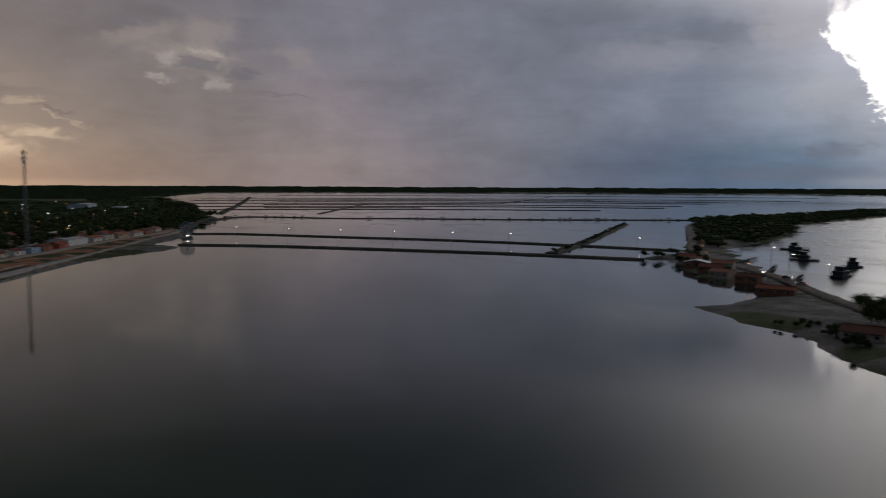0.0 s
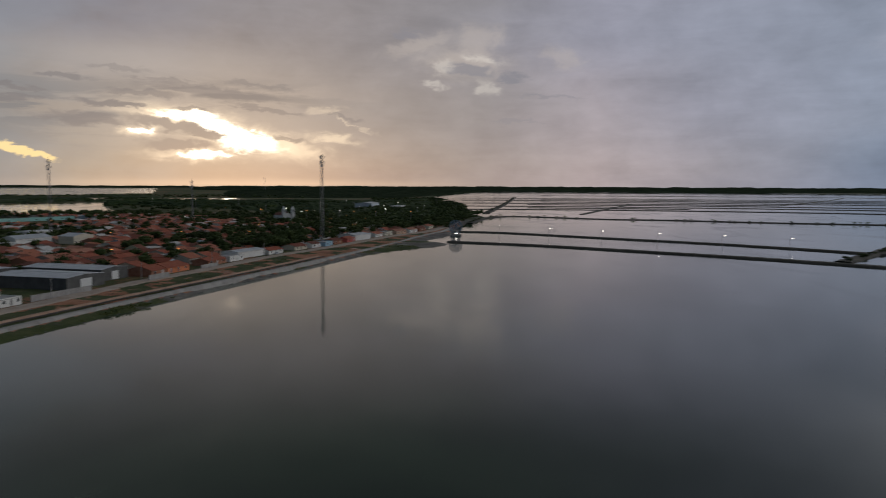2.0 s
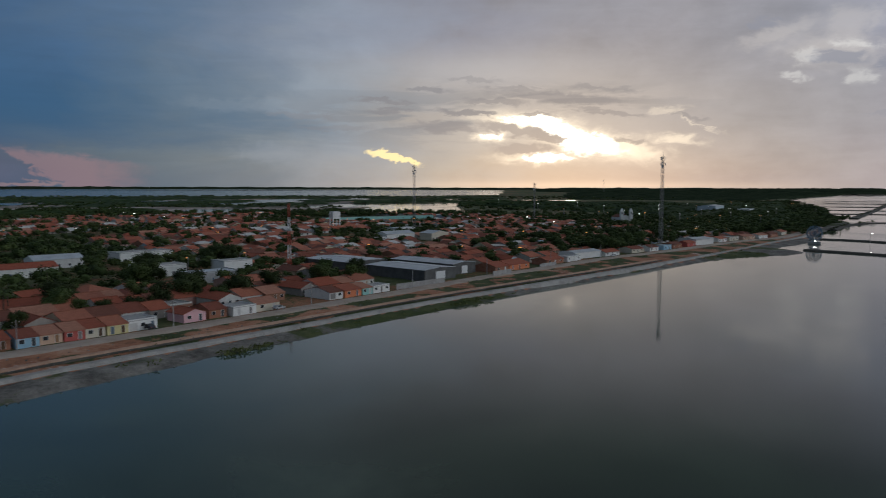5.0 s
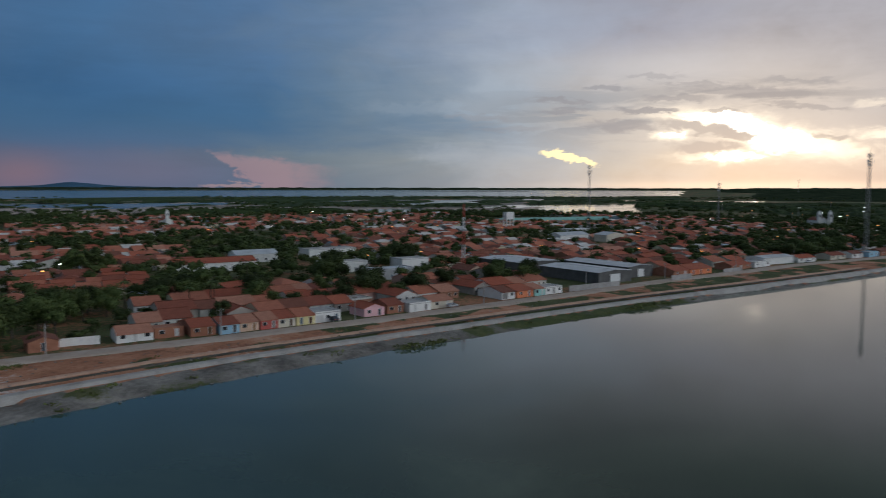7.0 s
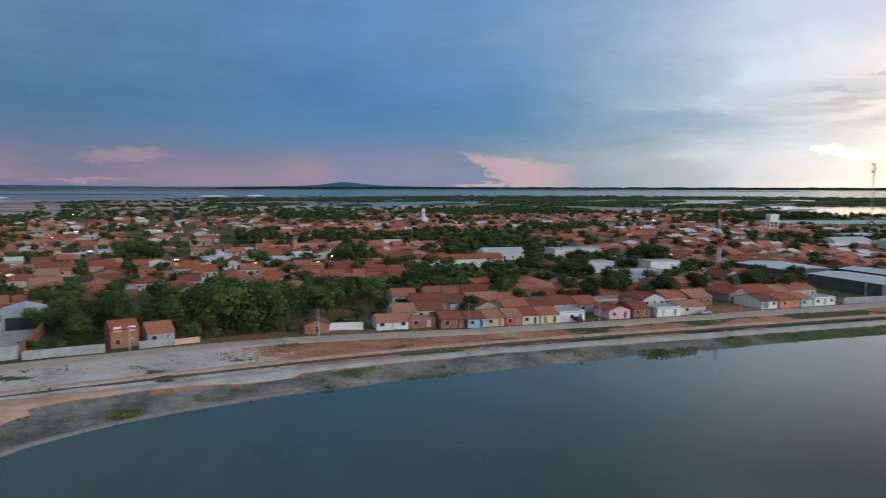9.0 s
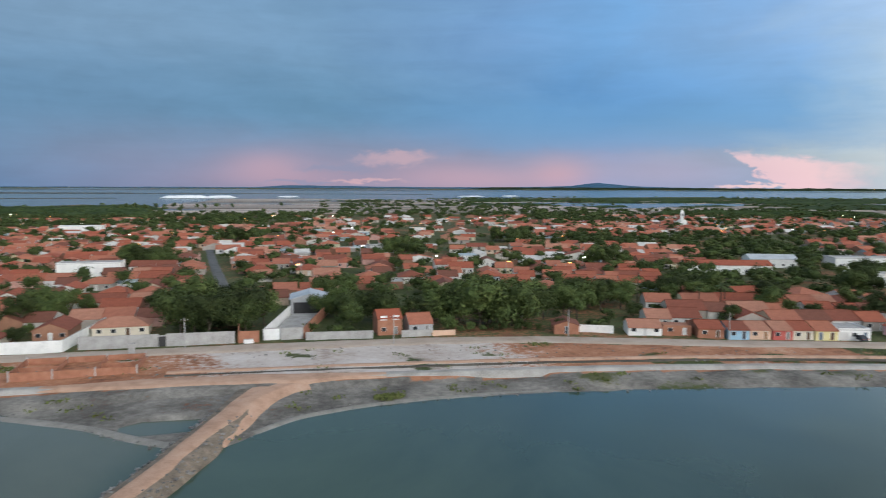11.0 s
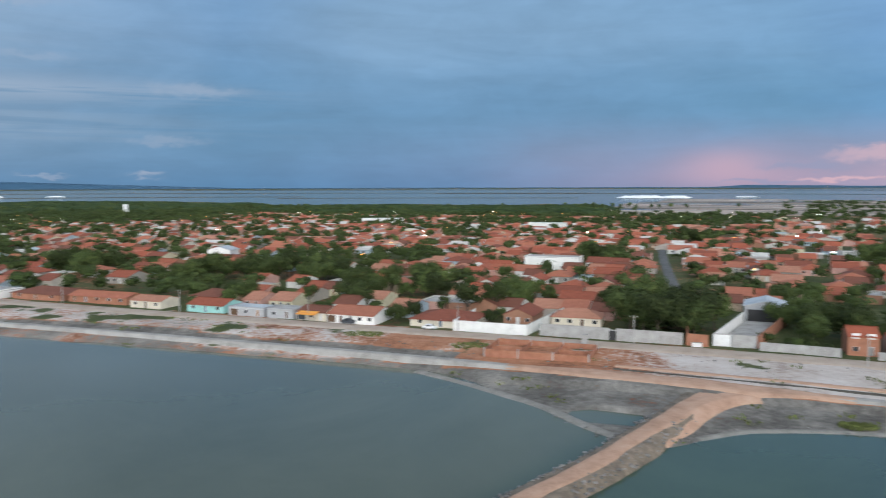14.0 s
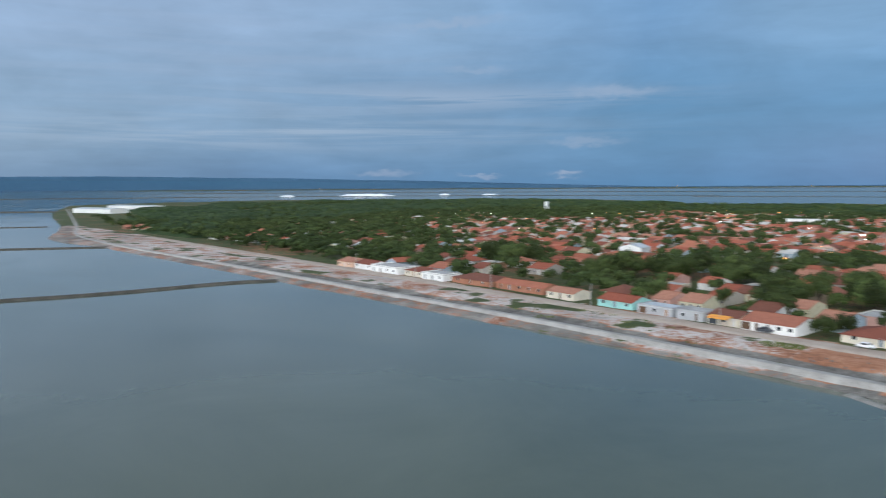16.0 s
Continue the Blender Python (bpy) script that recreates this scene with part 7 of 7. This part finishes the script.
ribbon("ditch", offset_line(ROAD, 4.3, -14, 330), 0.7, 1.93, M_DIKE, "dark narrow ditch beside the shore road", "ditch", 2.0, 0.3, 0.1, 0.8, 21)
ribbon("spoil_bank", offset_line(ROAD, 6.6, -16, 330), 1.2, 2.02, M_TRACK, "low bank of orange spoil beside the ditch", "bank", 2.0, 0.5, 0.5, 0.5, 22)
ribbon("sandbar", [(-46, 117.5), (-34, 111.5), (-22, 104.5), (-14, 97.5), (-9.5, 94)], 0.9, 0.30, M_SANDBAR, "pale sand bar beside the causeway", "sand bar", 1.0, 0.5, 0.9, 0.4, 23)
ribbon("sandbar", [(0, 96.5), (6, 101.5), (16, 105), (30, 106.5), (44, 106)], 0.6, 0.26, M_SANDBAR, "pale sand bar along the mud flat", "sand bar", 1.0, 0.4, 0.7, 0.5, 24)

# low walls of an unfinished brick building
ruin = empty("unfinished_building", pose(-27.5, 127.5, 1.95), "low orange brick walls of an unfinished building", "building shell")
for x0, y0, x1, y1, h in ((-12.4, 0, 12.4, 0.2, 1.35), (-12.4, 13.6, 12.4, 13.8, 1.2), (-12.4, 0.2, -12.2, 13.6, 1.25), (12.2, 0.2, 12.4, 13.6, 1.3), (-4.2, 0.2, -4.0, 13.6, 0.9),
                          (4.0, 0.2, 4.2, 13.6, 0.95), (-12.2, 6.8, -4.2, 7.0, 0.8), (4.2, 6.8, 12.2, 7.0, 0.85)):
    part("brick_wall", boxes((x0, y0, -0.6, x1, y1, h)), M_BRICK, ruin)
for x, y in ((-12.3, 0.1), (-4.1, 0.1), (4.1, 0.1), (12.3, 0.1), (-12.3, 13.7), (-4.1, 13.7), (4.1, 13.7), (12.3, 13.7)):
    part("column_stub", boxes((x - 0.16, y - 0.16, -0.6, x + 0.16, y + 0.16, 1.75)), M_CONCRETE, ruin)
pil = empty("gate_pillar", pose(-20.5, 139.4, 1.95), "pale concrete pillar before a wall", "pillar")
part("shaft", boxes((-0.7, -0.4, -0.3, 0.7, 0.4, 3.0)), M_CONCRETE, pil)
part("cap", boxes((-0.85, -0.55, 3.0, 0.85, 0.55, 3.2)), M_CONCRETE, pil)


# ------------------------------------------------------------ cars and boats
def car(m, body_mat, label, lit=False):
    root = empty("car", m, label, "car")
    prof = [(-2.0, 0.35), (2.0, 0.35), (2.05, 0.75), (1.2, 0.92), (0.65, 1.42), (-1.0, 1.45), (-1.7, 0.95), (-2.05, 0.85)]
    bm = bmesh.new()
    rings = [[bm.verts.new((x, y * (0.86 if z > 1.2 else 1.0), z)) for x, z in prof] for y in (-0.84, 0.84)]
    bm.faces.new(rings[0])
    bm.faces.new(rings[1][::-1])
    n = len(prof)
    for i in range(n):
        bm.faces.new((rings[0][i], rings[1][i], rings[1][(i + 1) % n], rings[0][(i + 1) % n]))
    bmesh.ops.bevel(bm, geom=bm.edges[:], offset=0.05, segments=1, affect="EDGES")
    part("body", bm, body_mat, root)
    for y in (-0.80, 0.80):
        s_ = math.copysign(1, y)
        part("side_window", boxes((-0.95, min(y, y + 0.03 * s_), 0.98, 0.55, max(y, y + 0.03 * s_), 1.34)), M_GLASS, root)
    w = part("windscreen", boxes((-0.03, -0.66, -0.26, 0.03, 0.66, 0.26)), M_GLASS, root)
    w.matrix_local = pose(0.97, 0, 1.18, 0, -48, 0)
    for x in (-1.25, 1.25):
        for y in (-0.8, 0.8):
            t = part("wheel", rods(((x, y - 0.1, 0.32), (x, y + 0.1, 0.32), 0.32), n=14), M_DARK, root)
            part("rim", rods(((x, y - 0.105, 0.32), (x, y + 0.105, 0.32), 0.18), n=10), M_STEEL, t)
    for y in (-0.6, 0.6):
        part("headlight", boxes((2.03, y - 0.18, 0.60, 2.09, y + 0.18, 0.78)), M_LAMP_WHITE if lit else M_WHITE, root)
        part("taillight", boxes((-2.1, y - 0.16, 0.68, -2.03, y + 0.16, 0.84)), M_TAIL if lit else M_RED_STEEL, root)
    return root


M_TAIL = glow("tail_lamp", (1.0, 0.05, 0.03), 3.0)
CAR_WHITE = paint("white_car_paint", (0.72, 0.72, 0.72))
CAR_DARK = paint("dark_car_paint", (0.05, 0.055, 0.065))
CAR_SILVER = paint("silver_car_paint", (0.38, 0.39, 0.40))
for x, n, mat, a, lab in ((-54.5, 2.4, CAR_WHITE, 8, "white hatchback parked on the dirt street"), (117.5, 4.0, CAR_DARK, 95, "dark car parked in an open carport"),
                          (-74, 2.6, CAR_DARK, 0, "dark car parked before a white house"), (150, 2.6, CAR_SILVER, 0, "silver car parked by a garden wall"), (330, 2.0, CAR_WHITE, 180, "white car parked on the shore street")):
    px, py, t = on_street(street_at(x), n)
    car(pose(px, py, 2.12 if n < 3 else 1.98, 0, 0, t + a), mat, lab)



def on_spit(x, y):
    return max(0.6, ground_z(x, y)) + 0.02


ribbon("spit_road", [(470, -410), (400, -350), (345, -304), (300, -264), (262, -240), (228, -222), (190, -206), (150, -182), (112, -162), (78, -145)], 3.8, 2.0, M_SHOULDER, "brown dirt road along the spit", "road", 3.0, 0.6, 0.6, 0.12, 31)
car(pose(170, -194, 2.06, 0, 0, 30), CAR_SILVER, "car with lit headlights on the spit road", True)
car(pose(184, -203, 2.06, 0, 0, 208), CAR_DARK, "dark car with lit tail lamps on the spit road", True)
for x, y, w, d, h, kind, rise, wall, roof, a, lab in (
        (228, -203, 12, 8, 2.7, "y", 1.3, M_BRICK, M_METAL_ROOF, 218, "low brick bar with a pale sheet roof"), (213, -196, 11, 8, 2.6, "x", 1.2, M_BRICK, M_ROOF, 210, "brick waterside house with a tile roof"),
        (203, -191, 9, 7, 2.6, "x", 1.2, P_PEACH, M_ROOF, 200, "peach waterside house with a tile roof"), (240, -212, 9, 7, 2.6, "x", 1.3, P_CREAM, M_ROOF, 220, "cream waterside house with a tile roof"),
        (252, -219, 9, 7, 2.6, "x", 1.3, M_BRICK, M_ROOF, 222, "brown brick house among bushes on the spit"), (188, -189, 10, 6, 2.5, "x", 1.1, M_BRICK, M_ROOF, 205, "low brick house with a tile roof"),
        (160, -172, 14, 6, 2.4, "x", 0.9, M_BRICK, M_ROOF, 215, "long low brick shelter by the beach"), (104, -136, 11, 7, 2.4, "x", 1.3, P_PEACH, M_ROOF, 205, "brown plastered house on the spit"),
        (88, -128, 9, 7, 2.6, "x", 1.3, M_BRICK, M_ROOF, 205, "low brick house among bushes"), (222, -212, 10, 7, 2.6, "x", 1.2, P_CREAM, M_ROOF, 38, "cream house beside the spit road")):
    house(pose(x, y, on_spit(x, y), 0, 0, a), w, d, h, kind, rise, wall, roof, lab, 1, 2, False, "houses on the spit")
wall_run("garden_wall", [(176, -183), (168, -180), (156, -168)], 1.2, M_BRICK, "low brick wall along the beach")
for k, x, y, sc in ((4, 117, -156, 1.1), (0, 110, -152, 0.9), (3, 96, -138, 1.0), (3, 92, -131, 0.9), (3, 110, -137, 0.8), (3, 84, -128, 1.0), (3, 101, -131, 0.8), (3, 240, -218, 0.9), (3, 256, -228, 0.9), (0, 268, -240, 0.8), (3, 246, -224, 0.8), (3, 233, -211, 0.7), (3, 218, -203, 0.7), (3, 196, -196, 0.6), (3, 208, -200, 0.7), (3, 262, -224, 0.9)):
    plant(TREES[k], x, y, sc, rs.uniform(0, 360), on_spit(x, y) - 0.2)
for _ in range(60):
    x = rk.uniform(84, 132)
    y = float(np.interp(x, [88, 109, 119, 133], [-124, -132, -136, -134])) - rk.uniform(1, 7)
    plant(TREES[3], x, y, rk.uniform(0.18, 0.42), rk.uniform(0, 360), on_spit(x, y) - 0.15) if rk.random() < 0.5 else None


def ferry(x, y, a, L, W, label, cabin=0.35):
    root = empty("ferry_boat", pose(x, y, 0.0, 0, 0, a), label, "boat", "boats by the spit")
    bm = bmesh.new()
    pr = [(-L / 2, 0.75), (-L / 2 + 1.2, -0.3), (L / 2 - 1.6, -0.3), (L / 2, 0.95)]
    rings = [[bm.verts.new((px, s * W / 2, z)) for px, z in pr] for s in (-1, 1)]
    bm.faces.new(rings[0])
    bm.faces.new(rings[1][::-1])
    for i in range(4):
        bm.faces.new((rings[0][i], rings[1][i], rings[1][(i + 1) % 4], rings[0][(i + 1) % 4]))
    part("hull", bm, CAR_DARK, root)
    part("deck", boxes((-L / 2 + 0.2, -W / 2 + 0.1, 0.78, L / 2 - 0.4, W / 2 - 0.1, 0.9)), M_CONCRETE, root)
    c = L * cabin
    part("cabin", boxes((-c / 2, -W / 2 + 0.5, 0.9, c / 2, W / 2 - 0.5, 3.1)), M_DARKWOOD, root)
    part("upper_cabin", boxes((-c / 4, -W / 2 + 1.0, 3.25, c / 3, W / 2 - 1.0, 5.2)), M_DARKWOOD, root)
    part("canopy", boxes((-c / 2 - 0.5, -W / 2 + 0.3, 3.1, c / 2 + 0.5, W / 2 - 0.3, 3.24)), M_STEEL, root)
    part("canopy", boxes((-c / 4 - 0.4, -W / 2 + 0.8, 5.2, c / 3 + 0.4, W / 2 - 0.8, 5.32)), M_STEEL, root)
    for sx in (-1, 1):
        part("rail", boxes((-L / 2 + 0.4, sx * (W / 2 - 0.15) - 0.04, 1.7, L / 2 - 0.8, sx * (W / 2 - 0.15) + 0.04, 1.78)), M_STEEL, root)
    for i in range(4):
        for sx in (-1, 1):
            x_ = -L / 2 + 0.8 + i * (L - 2) / 3
            part("stanchion", rods(((x_, sx * (W / 2 - 0.15), 0.85), (x_, sx * (W / 2 - 0.15), 1.75), 0.04), n=5), M_STEEL, root)
    part("mast", rods(((0, 0, 5.3), (0, 0, 7.5), 0.06), n=5), M_STEEL, root)
    return root


M_DARKWOOD = surface("dark_painted_timber", [(0.025, 0.025, 0.03), (0.07, 0.065, 0.065)], 1.0, 0.8, 0.2)
ferry(284, -318, 35, 19, 7, "dark ferry boat moored at a jetty")
ferry(262, -296, 120, 16, 6, "dark wooden ferry beside the jetty", 0.45)
ferry(241, -276, 30, 16, 6, "dark ferry moored by the spit")
ferry(190, -236, 110, 14, 6, "dark boat with a tall cabin by the shore", 0.55)
ferry(212, -270, 60, 10, 4, "small dark tug out on the river", 0.5)


def jetty(x, y, a, L):
    root = empty("jetty", pose(x, y, 0, 0, 0, a), "narrow timber jetty on thin piles", "jetty", "jetties")
    for i in range(int(L / 0.5)):
        part("plank", boxes((0.5 * i, -0.9, 1.05, 0.5 * i + 0.44, 0.9, 1.13)), M_BARK, root) if i < 60 else None
    part("beam", boxes((0, -0.7, 0.9, L, -0.55, 1.05)), M_BARK, root)
    part("beam", boxes((0, 0.55, 0.9, L, 0.7, 1.05)), M_BARK, root)
    for i in range(int(L / 4) + 1):
        for s_ in (-0.62, 0.62):
            part("pile", rods(((4.0 * i, s_, -1.2), (4.0 * i, s_, 1.8), 0.11), n=6), M_BARK, root)


jetty(264, -247, -62, 46)
jetty(238, -234, -60, 40)
jetty(207, -219, -52, 36)
jetty(184, -207, -55, 26)
for x, y, white in ((236, -214, False), (262, -236, False), (196, -198, False), (252, -268, True), (176, -186, True), (186, -226, True), (222, -246, True), (290, -262, False)):
    copy_thing(LAMP_WHITE if white else LAMP_ORANGE, pose(x, y, on_spit(x, y) - 0.3, 0, 0, rk.uniform(0, 360)))

# awning of a street bar
aw = empty("awning", pose(*on_street(street_at(-84.2), 1.0)[:2], LAND, 0, 0, 0), "orange canvas awning before a cream house", "awning")
slabbed = bmesh.new()
slab(slabbed, [(-3.2, 0, 2.3), (3.2, 0, 2.3), (3.2, 3.0, 2.9), (-3.2, 3.0, 2.9)], 0.06)
part("canvas", slabbed, P_AWNING, aw)
for x in (-3.0, 3.0):
    part("post", rods(((x, 0.1, -0.2), (x, 0.1, 2.3), 0.05), n=6), M_STEEL, aw)


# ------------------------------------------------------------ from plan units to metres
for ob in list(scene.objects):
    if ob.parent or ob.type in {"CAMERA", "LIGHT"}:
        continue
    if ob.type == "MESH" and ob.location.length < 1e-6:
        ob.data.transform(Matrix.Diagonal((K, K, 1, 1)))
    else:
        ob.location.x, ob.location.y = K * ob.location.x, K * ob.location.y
